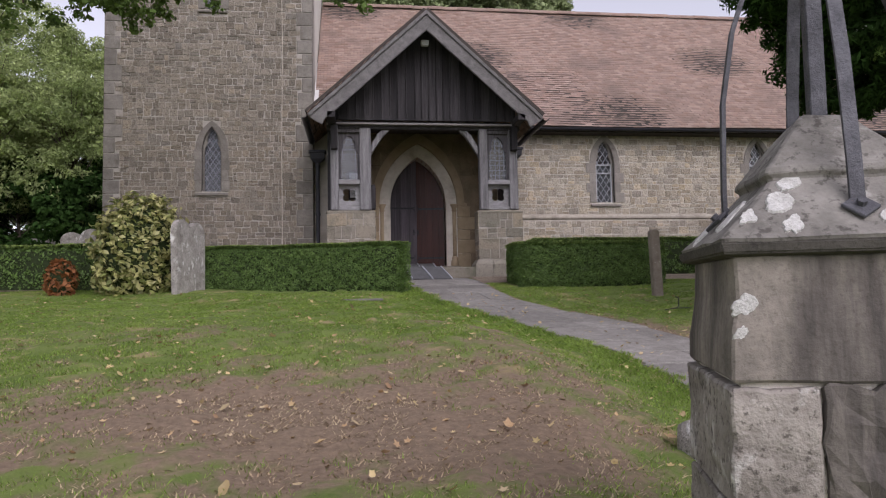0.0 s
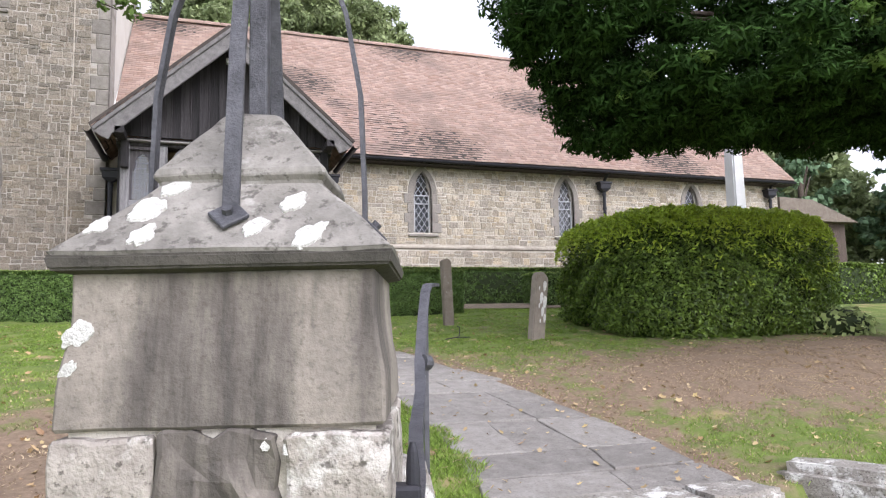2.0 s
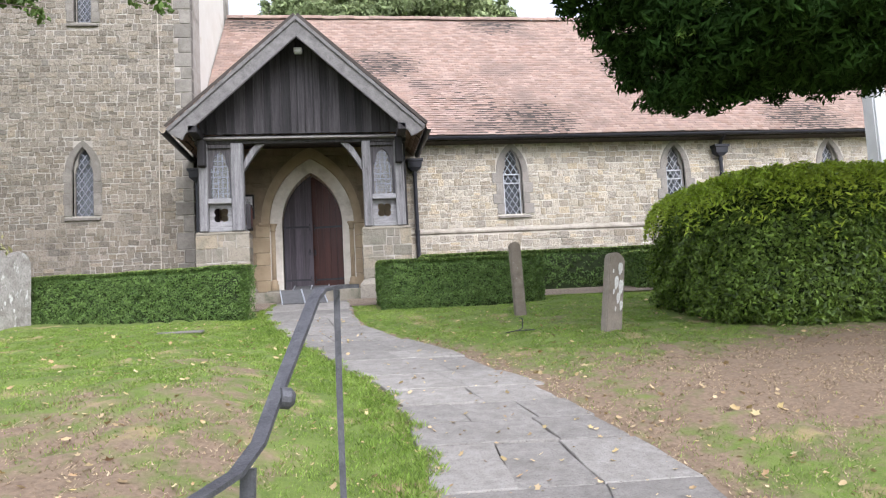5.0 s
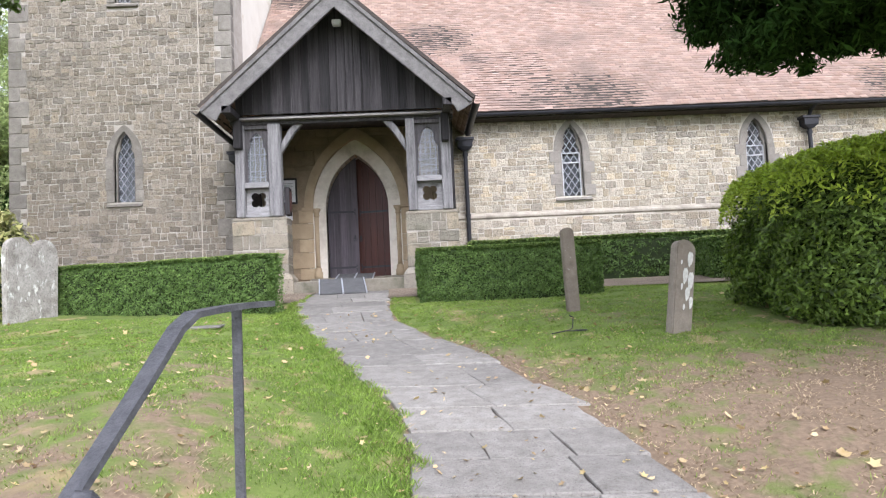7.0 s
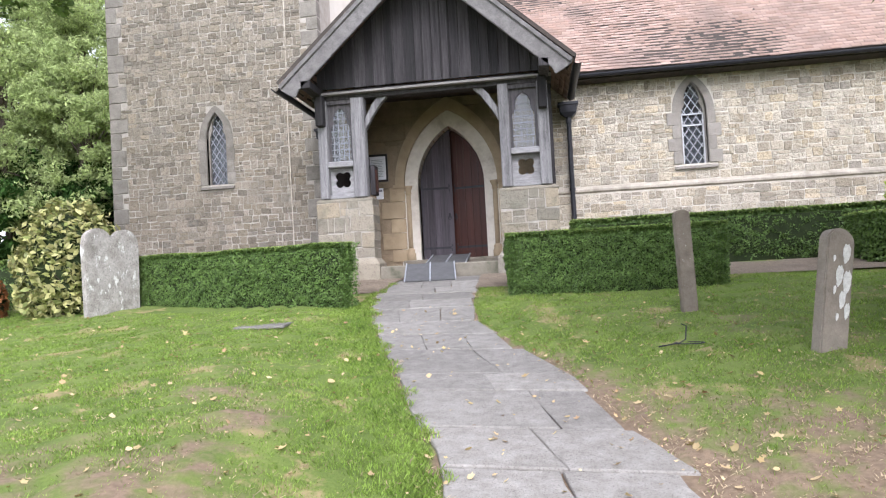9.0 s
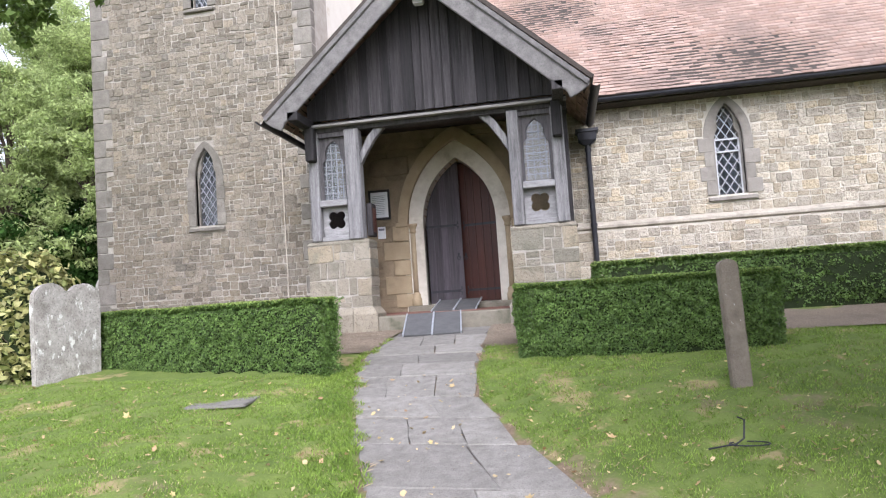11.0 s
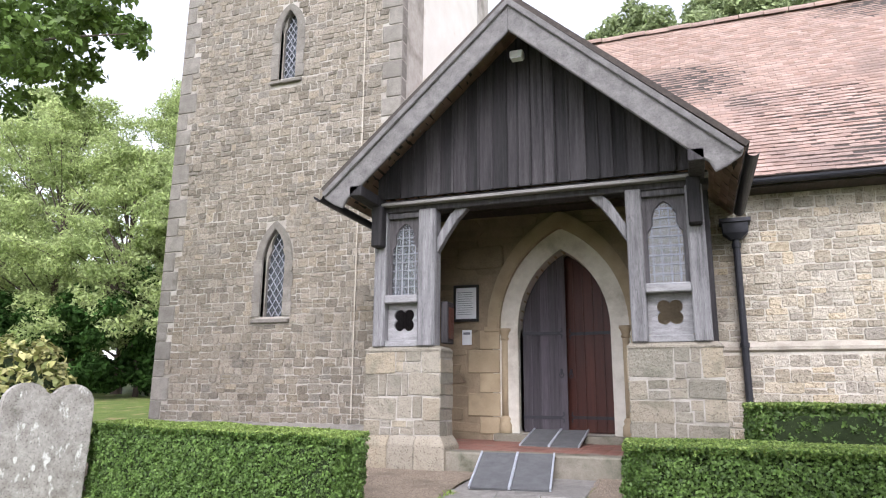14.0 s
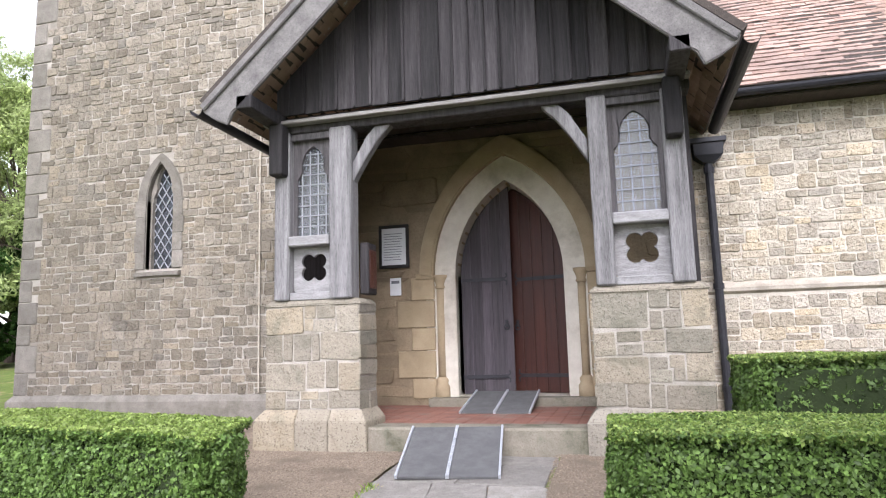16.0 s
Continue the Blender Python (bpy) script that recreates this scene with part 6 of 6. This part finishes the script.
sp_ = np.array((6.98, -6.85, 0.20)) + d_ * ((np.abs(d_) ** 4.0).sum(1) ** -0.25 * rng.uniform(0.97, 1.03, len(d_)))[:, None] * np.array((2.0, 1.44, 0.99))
leaves("side_growth", sp_, d_ + np.array((0, 0, 0.8)), 0.026, M["bush_lit"], big, "yellow-green leaf layer painting the light on the flanks", loose=0.7, longer=2.8)
rounded_bush("holly_bush", "variegated cream and green holly bush behind a headstone", "bush", (-4.85, -4.5, 0.42), (0.70, 0.55, 0.90), 6500, 0.055, M["holly_leaf"], 2.0, True, 2.0, 1.1, 0.5, 0.16)
rounded_bush("rust_shrub", "small russet-leaved shrub in front of the hedge", "shrub", (-6.0, -4.6, 0.0), (0.24, 0.2, 0.34), 700, 0.05, M["rust_leaf"], 2.0, False, 1.8, 1.0, 0.4)
rounded_bush("ivy_clump", "pale green ivy at the foot of the big bush", "ivy", (8.7, -8.0, -0.55), (0.6, 0.4, 0.3), 700, 0.07, M["wood_leaf"], 2.0, False, 1.3, 1.0, 0.4)

# ---- gravestones ----
def headstone(name, label, outline, thick, mat, m, cat="gravestone"):
    g = Shape()
    g.prism(outline, -thick / 2, thick / 2)
    stone = thing(name, label, cat, m, group="old headstones" if name == "headstone" else "")
    put("slab", g.mesh("slab", mat, False, 0.012), stone)
    top = max(z for x, z in outline)
    half = max(x for x, z in outline) * 0.7
    for i in range(7):
        p = (rng.uniform(-half, half), -thick / 2 - 0.001, rng.uniform(0.25, 0.82) * top)
        lichen_patches(stone, [(p, (0, -1, 0), 0.03 * half * rng.uniform(1.0, 2.6))], M["lichen"], (0, 0, 1), 1.7)
    return stone


def round_top(w, h, shoulder=0.0, n=14):
    pts = [(-w / 2, -0.25), (w / 2, -0.25), (w / 2, h - w / 2 * 0.8)]
    pts += [(w / 2 * math.cos(a), h - w / 2 * 0.8 + w / 2 * 0.8 * math.sin(a)) for a in np.linspace(0.15, math.pi - 0.15, n)]
    return pts + [(-w / 2, h - w / 2 * 0.8)]


heart = [(-0.40, -0.3), (0.40, -0.3), (0.42, 0.85)]
heart += [(0.21 + 0.205 * math.cos(a), 0.98 + 0.19 * math.sin(a)) for a in np.linspace(0, math.pi - 0.5, 9)]
heart += [(-0.21 - 0.205 * math.cos(a), 0.98 + 0.19 * math.sin(a)) for a in np.linspace(math.pi - 0.5, 0, 9)]
heart += [(-0.42, 0.85)]
headstone("headstone", "pale grey twin-lobed headstone spotted with lichen", heart, 0.11, M["grave_stone"], pose(-4.06, -4.70, -0.26, -2, 1.5, 72) @ Matrix.Diagonal((0.98, 1, 1, 1)))
headstone("footstone", "narrow brown stone footstone standing in the grass", round_top(0.155, 1.05), 0.10, M["grave_brown"], pose(3.13, -5.95, -0.44, -1, -1.5, 6))
g2 = thing("lichened_headstone", "leaning brown headstone with white lichen streaks", "gravestone")
headm = pose(3.77, -7.57, -0.66, -3, 13, 24)
me = Shape().prism(round_top(0.26, 0.98), -0.05, 0.05).mesh("slab", M["grave_lichen"], False, 0.012)
put("slab", me, g2, m=headm)
STREAKS = (((0.055, 0.80), 0.044, 2.0), ((0.0, 0.62), 0.040, 2.4), ((0.075, 0.58), 0.046, 2.4), ((0.04, 0.44), 0.036, 2.2), ((0.09, 0.36), 0.030, 2.4), ((-0.04, 0.50), 0.016, 2.4), ((-0.06, 0.74), 0.014, 2.0), ((0.0, 0.30), 0.016, 2.2))
for (px, pz), r, long_ in STREAKS:
    lichen_patches(g2, [((headm @ Vector((px, -0.051, pz)))[:], (headm.to_3x3() @ Vector((0, -1, 0)))[:], r)], M["lichen"], headm.to_3x3() @ Vector((0.1, 0, 1)), long_)
for i, (x, y, h) in enumerate(((-13.0, 8.0, 0.9), (-12.55, 8.2, 1.0), (-12.05, 8.0, 1.1), (-11.5, 7.9, 1.1), (-7.5, 0.6, 1.2), (-9.0, 3.2, 1.2))):
    headstone("headstone", "old grey round-topped headstone under the trees", round_top(0.55, h), 0.1, M["grave_stone"], pose(x, y, gz(x, y), rng.normal() * 2, rng.normal() * 2, rng.normal() * 8))
tagged(worn_block(0.56, 0.46, 0.03, 5.5, 0.004, 0.008).part("ledger_stone", M["flagstone"], m=pose(-1.37, -6.0, gz(-1.37, -6.0) - 0.022, 0, 0, 8)), "small flat stone set flush in the lawn", "stone")
wr = [(2.58, -7.32, gz(2.58, -7.32) + 0.02), (2.75, -7.3, gz(2.75, -7.3) + 0.03), (2.81, -7.24, gz(2.81, -7.24) + 0.04), (2.83, -7.2, gz(2.83, -7.2) + 0.14), (2.79, -7.2, gz(2.79, -7.2) + 0.16)]
tagged(Shape().tube(wr, 0.006, 6).tube([(2.83 + 0.12 * math.sin(a), -7.28 + 0.06 * math.cos(a), gz(2.83, -7.28) + 0.02) for a in np.linspace(0, 5.5, 14)], 0.005, 6).part("bent_wire", M["iron_black"]), "bent dark wire lying in the grass", "wire")
wc = thing("white_cross", "tall white stone memorial cross rising behind the bush", "memorial cross")
Shape().add([(10.72 + a * w_, -4.0 + b * w_, z) for w_, z in ((0.17, -0.1), (0.13, 5.2)) for a, b in ((-1, -1), (1, -1), (1, 1), (-1, 1))], [(0, 1, 5, 4), (1, 2, 6, 5), (2, 3, 7, 6), (3, 0, 4, 7), (4, 5, 6, 7)]).part("shaft", M["white_stone"], wc, bevel=0.03)
Shape().box(10.14, 11.30, -4.09, -3.91, 3.98, 4.16, 0.03).part("arm", M["white_stone"], wc)

# ---- trees ----
def clumps(centres, per, mat, size, parent, flat=0.6, name="crown", longer=1.8, loose=0.9):
    """Leaves in many small uneven clumps: (place, radius)."""
    P, N = [], []
    for (x, y, z), r in centres:
        k = int(per * r * r)
        d = rng.normal(size=(k, 3))
        d /= np.linalg.norm(d, axis=1)[:, None]
        q = d * (r * rng.random(k) ** 0.45)[:, None] * np.array((1, 1, flat))
        P.append(q + np.array((x, y, z)))
        N.append(d + np.array((0, 0, 0.5)))
    return leaves(name, np.concatenate(P), np.concatenate(N), size, mat, parent, loose=loose, longer=longer)


def tree(label, x, y, h, r, mat, leaf, per, trunk=0.2, low=0.25, n=60, flat=0.7, name="tree", squash=1.0, longer=1.8, tuft=(0.06, 0.15)):
    t = thing(name, label, name, group="shrubs under the trees" if name == "shrub" else "trees round the churchyard")
    z0 = gz(x, y)
    s = Shape()
    top = Vector((x + rng.normal() * 0.3, y + rng.normal() * 0.3, z0 + h * 0.85))
    s.tube([(x, y, z0 - 0.2), (x + 0.05, y, z0 + h * 0.2), Vector((x, y, z0)).lerp(top, 0.55), top], [trunk * 1.3, trunk, trunk * 0.6, trunk * 0.15], 9)
    s.part("trunk", M["bark"], t)
    cs = []
    for i in range(n):
        a, u = rng.uniform(0, 2 * math.pi), rng.random()
        zz = z0 + h * (low + (1 - low) * u)
        prof = math.sin(math.pi * min(1, 0.18 + 0.82 * u)) ** 0.6
        rr = r * prof * rng.uniform(0.35, 1.0)
        c = Vector((x + math.cos(a) * rr, y + math.sin(a) * rr * squash, zz))
        f = Vector((x, y, z0)).lerp(top, max(0.15, (zz - z0) / h * 0.75))
        Shape().tube([f, f.lerp(c, 0.6) + Vector((0, 0, 0.15)), c], [trunk * 0.30, trunk * 0.14, trunk * 0.04], 5).part("limb", M["bark"], t)
        for k in range(6):
            p = c.lerp(f, 0.35 * rng.random()) + Vector((rng.normal(), rng.normal(), rng.normal() * 0.6)) * r * 0.13
            cs.append((p[:], r * rng.uniform(*tuft)))
    clumps(cs, per, mat, leaf, t, flat, longer=longer)
    return t


WOODS = [(-11.5, 9.5, 7.4, 3.2), (-14.5, 9.0, 8.0, 3.6), (-18.0, 9.5, 9.4, 3.8), (-9.5, 13.0, 8.0, 3.2), (-13.5, 14.0, 10.5, 4.0), (-18.5, 14.5, 14.0, 4.6), (-23.0, 10.5, 13.0, 4.8), (-28.0, 13.0, 14.5, 5.0), (-24.0, 18.0, 17.0, 5.2)]
for i, (x, y, h, r) in enumerate(WOODS):
    tree("leafy light-green woodland tree behind the churchyard", x, y, h, r, M["wood_leaf"], 0.062, 480, 0.16, 0.2, 60, 0.55, longer=2.8, tuft=(0.08, 0.18))
for x, y, h, r in ((0.6, 17.5, 15.6, 3.6), (4.2, 18.0, 16.0, 3.9), (7.6, 18.0, 15.4, 3.3), (-1.5, 20.0, 16.4, 3.3), (2.4, 21.0, 16.6, 3.9), (6.0, 20.5, 16.4, 3.6)):
    tree("tall grey-green tree rising behind the nave roof", x, y, h, r, M["far_leaf"], 0.12, 900, 0.3, 0.4, 90, 0.8, longer=2.2, tuft=(0.09, 0.2))
# made-up dark shrubs that imitate the deep shade below the canopy
for x, y, h, r in ((-8.6, 9.4, 3.2, 1.9), (-10.6, 8.4, 3.4, 2.2), (-13.0, 8.9, 3.8, 2.4), (-16.0, 8.4, 4.0, 2.6), (-19.5, 8.6, 3.6, 2.6), (-23.5, 8.8, 3.6, 2.6)):
    tree("added dark shrub standing in for the shade under the trees", x, y, h, r, M["yew_leaf"], 0.10, 700, 0.08, 0.05, 30, 0.7, name="shrub", tuft=(0.12, 0.24))
tree("drooping grey-green cedar beyond the churchyard", 24.5, 0.2, 6.5, 3.4, M["cedar_leaf"], 0.13, 700, 0.35, 0.22, 60, 0.45)
for x, y, h in ((23.6, 4.6, 5.4), (28.5, 1.5, 6.5), (21.5, 7.5, 6.8)):
    tree("low leafy tree beyond the cottage", x, y, h, 2.8, M["far_leaf"], 0.16, 520, 0.2, 0.04, 50, 0.8, tuft=(0.12, 0.24))
tree("dark conifer beside the cottage", 20.8, 3.2, 6.6, 1.8, M["cedar_leaf"], 0.15, 600, 0.2, 0.1, 34, 0.7)
for x, y, h in ((29.0, -6.0, 9.0), (33.0, 4.0, 11.0), (26.0, 9.0, 10.0), (38.0, -2.0, 12.0)):
    tree("distant leafy tree beyond the churchyard", x, y, h, 4.2, M["far_leaf"], 0.28, 300, 0.3, 0.1, 40, 0.8)

# the dark yew over the lawn
yew = thing("yew_tree", "old dark yew with low boughs reaching over the lawn", "tree")
YX, YY = 9.2, -9.4
yz = gz(YX, YY)
Shape().tube([(YX + 0.1, YY, yz - 0.3), (YX, YY, yz + 0.15), (YX - 0.05, YY, yz + 0.8), (YX - 0.1, YY + 0.05, yz + 2.2), (YX, YY, yz + 5.5), (YX, YY, yz + 8.0)], [0.62, 0.42, 0.34, 0.32, 0.2, 0.05], 12).part("trunk", M["bark"], yew)
cs = []


def yew_floor(x, y):
    """Height of the lowest sprays."""
    return float(np.interp(x, [2.0, 2.8, 3.3, 3.9, 4.5, 5.3, 6.2, 7.7, 9.2, 13.0], [2.88, 2.58, 2.20, 1.66, 1.68, 1.80, 1.88, 1.93, 2.08, 2.48])) + 0.10 * (y + 9.6) ** 2 / 1.4


cs += [((2.5, -9.7, 2.78), 0.16), ((2.75, -9.65, 2.81), 0.2), ((3.0, -9.7, 2.86), 0.26), ((3.25, -9.6, 2.81), 0.28)]
for i in range(2100):
    skin = i < 1250
    x, y = 2.0 + 10.5 * rng.random() ** (1.35 if skin else 1.1), rng.normal(-9.6, 1.05)
    if not -12.2 < y < -7.2:
        continue
    z = yew_floor(x, y) + (rng.normal() * 0.13 + 0.10 if skin else rng.uniform(0.2, 4.2) * min(1.0, (x - 1.6) / 3.0))
    if x < float(np.interp(z, [1.48, 1.83, 2.33, 2.53, 2.88, 4.08, 6.58], [3.93, 3.68, 3.23, 2.93, 2.68, 3.08, 5.68])) + 0.22 * (y + 9.5) ** 2:
        continue
    r = rng.uniform(0.12, 0.26) if skin else rng.uniform(0.24, 0.38)
    cs.append(((x, y, z + r * 0.4), r))
for (tx, ty, tz), r in cs[::26]:
    a, b = Vector((YX, YY, max(yz + 3.6, tz + 0.2))), Vector((tx, ty, tz))
    Shape().tube([a, a.lerp(b, 0.55) + Vector((0, 0, 0.3)), b], [0.07, 0.035, 0.006], 6).part("bough", M["bark"], yew)
# brighter green sprays on the near right, and a few low down
bright_clumps = [((6.9 + rng.normal() * 0.55, -11.15 + rng.normal() * 0.25, 2.66 + rng.normal() * 0.4), rng.uniform(0.14, 0.3)) for k in range(75)]
bright_clumps += [((p[0], p[1] - 0.12, p[2] + 0.05), r * 0.6) for p, r in cs if p[2] < 2.48 and rng.random() < 0.035]
clumps(bright_clumps, 3400, M["yew_bright"], 0.026, yew, 0.45, "young_growth", 3.8, 0.5)
clumps(cs, 3600, M["yew_leaf"], 0.026, yew, 0.55, longer=4.2, loose=0.55)

# an oak whose twigs hang into view beside the tower
oak = thing("oak_tree", "spreading oak with dark leafy twigs hanging over the lawn", "tree")
OX, OY = -11.5, -8.5
oz = gz(OX, OY)
Shape().tube([(OX, OY, oz - 0.3), (OX, OY, oz + 2), (OX + 0.3, OY + 0.2, oz + 4.5), (OX + 0.2, OY, oz + 7.5)], [0.5, 0.38, 0.3, 0.12], 11).part("trunk", M["bark"], oak)
cs = []
OAK_LIMBS = [[(OX, OY, oz + 3.6), (-8.0, -7.6, 5.2), (-4.6, -7.3, 4.75), (-3.0, -7.2, 4.35), (-2.1, -7.0, 4.12), (-1.45, -6.9, 3.92)], [(OX, OY, oz + 4.2), (-9.5, -6.4, 6.0), (-7.6, -4.6, 5.9), (-6.2, -4.2, 5.35), (-4.6, -4.7, 4.9), (-3.6, -4.7, 4.75)], [(OX, OY, oz + 4.6), (-9.0, -8.0, 6.6), (-7.0, -6.8, 6.2), (-6.3, -5.6, 5.2), (-6.35, -5.2, 4.4)]]
for L in OAK_LIMBS:
    L = [(x, y, z - (0.36 if y < -6 else 0.24)) for x, y, z in L]
    Shape().tube(L, [0.16, 0.10, 0.05, 0.025, 0.012, 0.006][: len(L)], 7).part("limb", M["bark"], oak)
for (x, y, z), r in ((((-3.0, -7.2, 4.62), 0.30)), (((-2.1, -7.0, 4.22), 0.24)), (((-1.65, -6.9, 4.05), 0.24)), (((-1.35, -6.9, 3.98), 0.16)), (((-5.7, -4.5, 5.4), 0.6)), (((-4.8, -4.5, 5.1), 0.5)), (((-4.2, -4.5, 5.0), 0.42)), (((-4.6, -4.5, 4.55), 0.32)), (((-5.3, -4.5, 5.0), 0.6)), (((-5.0, -4.5, 5.5), 0.6)), (((-4.5, -4.5, 5.35), 0.5)), (((-3.95, -4.5, 5.2), 0.4)), (((-6.0, -4.5, 5.0), 0.6)), (((-3.7, -7.3, 4.7), 0.4)), (((-2.6, -7.3, 4.45), 0.3)), (((-4.6, -7.3, 5.1), 0.6)),
                    (((-6.4, -5.3, 4.9), 0.5)), (((-6.6, -5.6, 5.6), 0.7)), (((-6.5, -5.0, 4.35), 0.28)), (((-5.6, -3.7, 5.45), 0.45)), (((-6.4, -4.0, 5.6), 0.6)), (((-7.3, -4.4, 5.8), 0.8)), (((-7.0, -3.9, 5.1), 0.55)), (((-7.6, -4.2, 5.0), 0.5)), (((-4.6, -4.6, 4.75), 0.45)), (((-5.0, -5.2, 4.6), 0.55)), (((-5.3, -5.0, 5.2), 0.6)), (((-3.7, -4.6, 4.75), 0.28)), (((-4.3, -5.1, 5.2), 0.5)), (((-8.4, -5.4, 6.3), 1.1)), (((-9.6, -7.0, 7.0), 1.6)), (((-8.0, -7.4, 6.0), 1.0)), (((-12.0, -8.4, 8.5), 2.2)), (((-13.0, -9.5, 7.5), 1.8))):
    cs.append(((x, y, z - (0.36 if y < -6 else 0.24)), r))
small = []
for (x, y, z), r in cs:
    for k in range(max(4, int(16 * r))):
        small.append(((x + rng.normal() * r * 0.6, y + rng.normal() * r * 0.6, z + rng.normal() * r * 0.35), max(0.10, r * rng.uniform(0.25, 0.45))))
clumps(small, 1400, M["oak_leaf"], 0.06, oak, 0.6, longer=1.7)

# cottage at the far side
cot = thing("cottage", "low outbuilding with a dark tiled roof beyond the church", "building")
Shape().box(17.3, 20.1, 1.0, 4.0, 0.0, 2.6).part("wall", M["bark"], cot)
Shape().prism([(17.0, 2.6), (17.0, 3.35), (18.4, 3.3), (20.4, 2.6)], 0.7, 4.2).part("roof", M["grave_brown"], cot)
Shape().box(18.6, 19.4, 0.94, 1.02, 0.1, 2.0, 0.01).part("door", M["oak_dark"], cot)
bt = thing("roof_turret", "white boarded turret rising from the nave roof's far end", "turret")
Shape().box(14.2, 15.4, 3.4, 4.6, 7.3, 9.2, 0.02).part("boarding", M["lead_white"], bt)

# ---- grass and fallen leaves ----
def lawn_blades(n, dry):
    x, y = rng.uniform(-7.5, 9.5, n), rng.uniform(-13.6, -3.2, n)
    left, right = np.interp(y, *PATH_LEFT), np.interp(y, *PATH_RIGHT)
    b = bareness(x, y)
    patch = 0.5 + 0.5 * np.sin(x * 2.1 + 3 * np.sin(y * 0.8)) * np.sin(y * 1.7 + 2 * np.sin(x * 0.9))
    near_l = np.exp(-((left - x) / 0.34) ** 2)
    ragged = 0.05 * np.sin(y * 9.0) + 0.04 * np.sin(y * 23.0 + 1)
    want = (np.clip(0.12 + b * 0.9, 0, 1) if dry else np.clip(1.12 - b * 1.35, 0.03, 1) ** 2.2 * (0.5 + 0.5 * patch) + 0.8 * near_l)
    ok = (rng.random(n) < want) & ((x < left + 0.02 + ragged) | (x > right - 0.01 + ragged * 0.6)) & (y > edge_y(x) + 0.02)
    for (x0, x1, y0, y1) in ((-9, -0.54, -4.02, 0), (0.7, 18, -3.93, 0), (-4.2, -0.6, -4.95, -3.4), (1.2, 3.9, -4.75, -3.9)):
        ok &= ~((x > x0) & (x < x1) & (y > y0) & (y < y1))
    ok &= ~(((x - 6.98) / 2.05) ** 2 + ((y + 6.85) / 1.4) ** 2 < 1)
    x, y, near_l = x[ok], y[ok], near_l[ok]
    n = len(x)
    z = ground(x, y) - 0.004
    h = rng.uniform(0.012, 0.030, n) * (1 + 0.8 * near_l) * (0.6 if dry else 1.0)
    a, lean = rng.uniform(0, 6.28, n), rng.uniform(0.3, 1.1, n) * h * (2.6 if dry else 1.0)
    w = rng.uniform(0.0016, 0.0032, n) * (1 + 0.25 * near_l) * (1.5 if dry else 1.0)
    ca, sa = np.cos(a), np.sin(a)
    c2, s2 = np.cos(a + 1.2), np.sin(a + 1.2)
    v = np.stack([np.stack([x - c2 * w, y - s2 * w, z], 1), np.stack([x + c2 * w, y + s2 * w, z], 1), np.stack([x + ca * lean * 0.45 + c2 * w * 0.7, y + sa * lean * 0.45 + s2 * w * 0.7, z + h * 0.65], 1), np.stack([x + ca * lean, y + sa * lean, z + h], 1)], 1).reshape(-1, 3)
    return v, np.arange(4 * n).reshape(n, 4)


v, f = lawn_blades(1000000, False)
tagged(put("grass", fast_mesh("grass", v, f, M["grass_blade"])), "short green lawn grass, longer beside the path", "grass", kind="stuff")
v, f = lawn_blades(330000, True)
tagged(put("dry_grass", fast_mesh("dry_grass", v, f, M["dry_blade"])), "dry straw and needles on the worn soil", "grass", kind="stuff")


def fallen():
    V, F = [], []
    n = 2600
    for i in range(n):
        if i < 420:
            x, y = rng.normal(-1.2, 1.7), rng.normal(-11.6, 1.3)
        elif i < 620:
            y = rng.uniform(-12.3, -5.5)
            x = np.interp(y, *PATH_RIGHT) + abs(rng.normal()) * 0.5
        else:
            x, y = rng.uniform(-6.5, 8.5), rng.uniform(-12.6, -5.2)
        if y < float(edge_y(x)) + 0.1:
            continue
        on_path = np.interp(y, *PATH_LEFT) < x < np.interp(y, *PATH_RIGHT)
        z = (float(np.interp(y, GY, GZ)) + 0.012) if on_path else gz(x, y) + rng.uniform(0.006, 0.022)
        r = rng.uniform(0.007, 0.024) * (1.7 if rng.random() < 0.06 else 1.0)
        k = 10
        turn, tx, ty = rng.uniform(0, 6.28), rng.normal() * 0.35, rng.normal() * 0.35
        pts = []
        for j in range(k):
            a = turn + 2 * math.pi * j / k
            q = r * ((1.0, 0.55)[j % 2] if i % 3 else (1.0, 0.8)[j % 2] * (1 if j % 5 else 1.3)) * rng.uniform(0.85, 1.1)
            px, py = q * math.cos(a), q * math.sin(a)
            pts.append((x + px, y + py, z + tx * px + ty * py + 0.25 * q * q / r + 0.002))
        o = len(V)
        V += pts + [(x, y, z)]
        F += [(o + j, o + (j + 1) % k, o + k) for j in range(k)]
    tagged(put("fallen_leaves", fast_mesh("fallen_leaves", V, F, M["fallen_leaf"])), "scattered fallen autumn leaves on grass and path", "leaves", kind="stuff")


fallen()
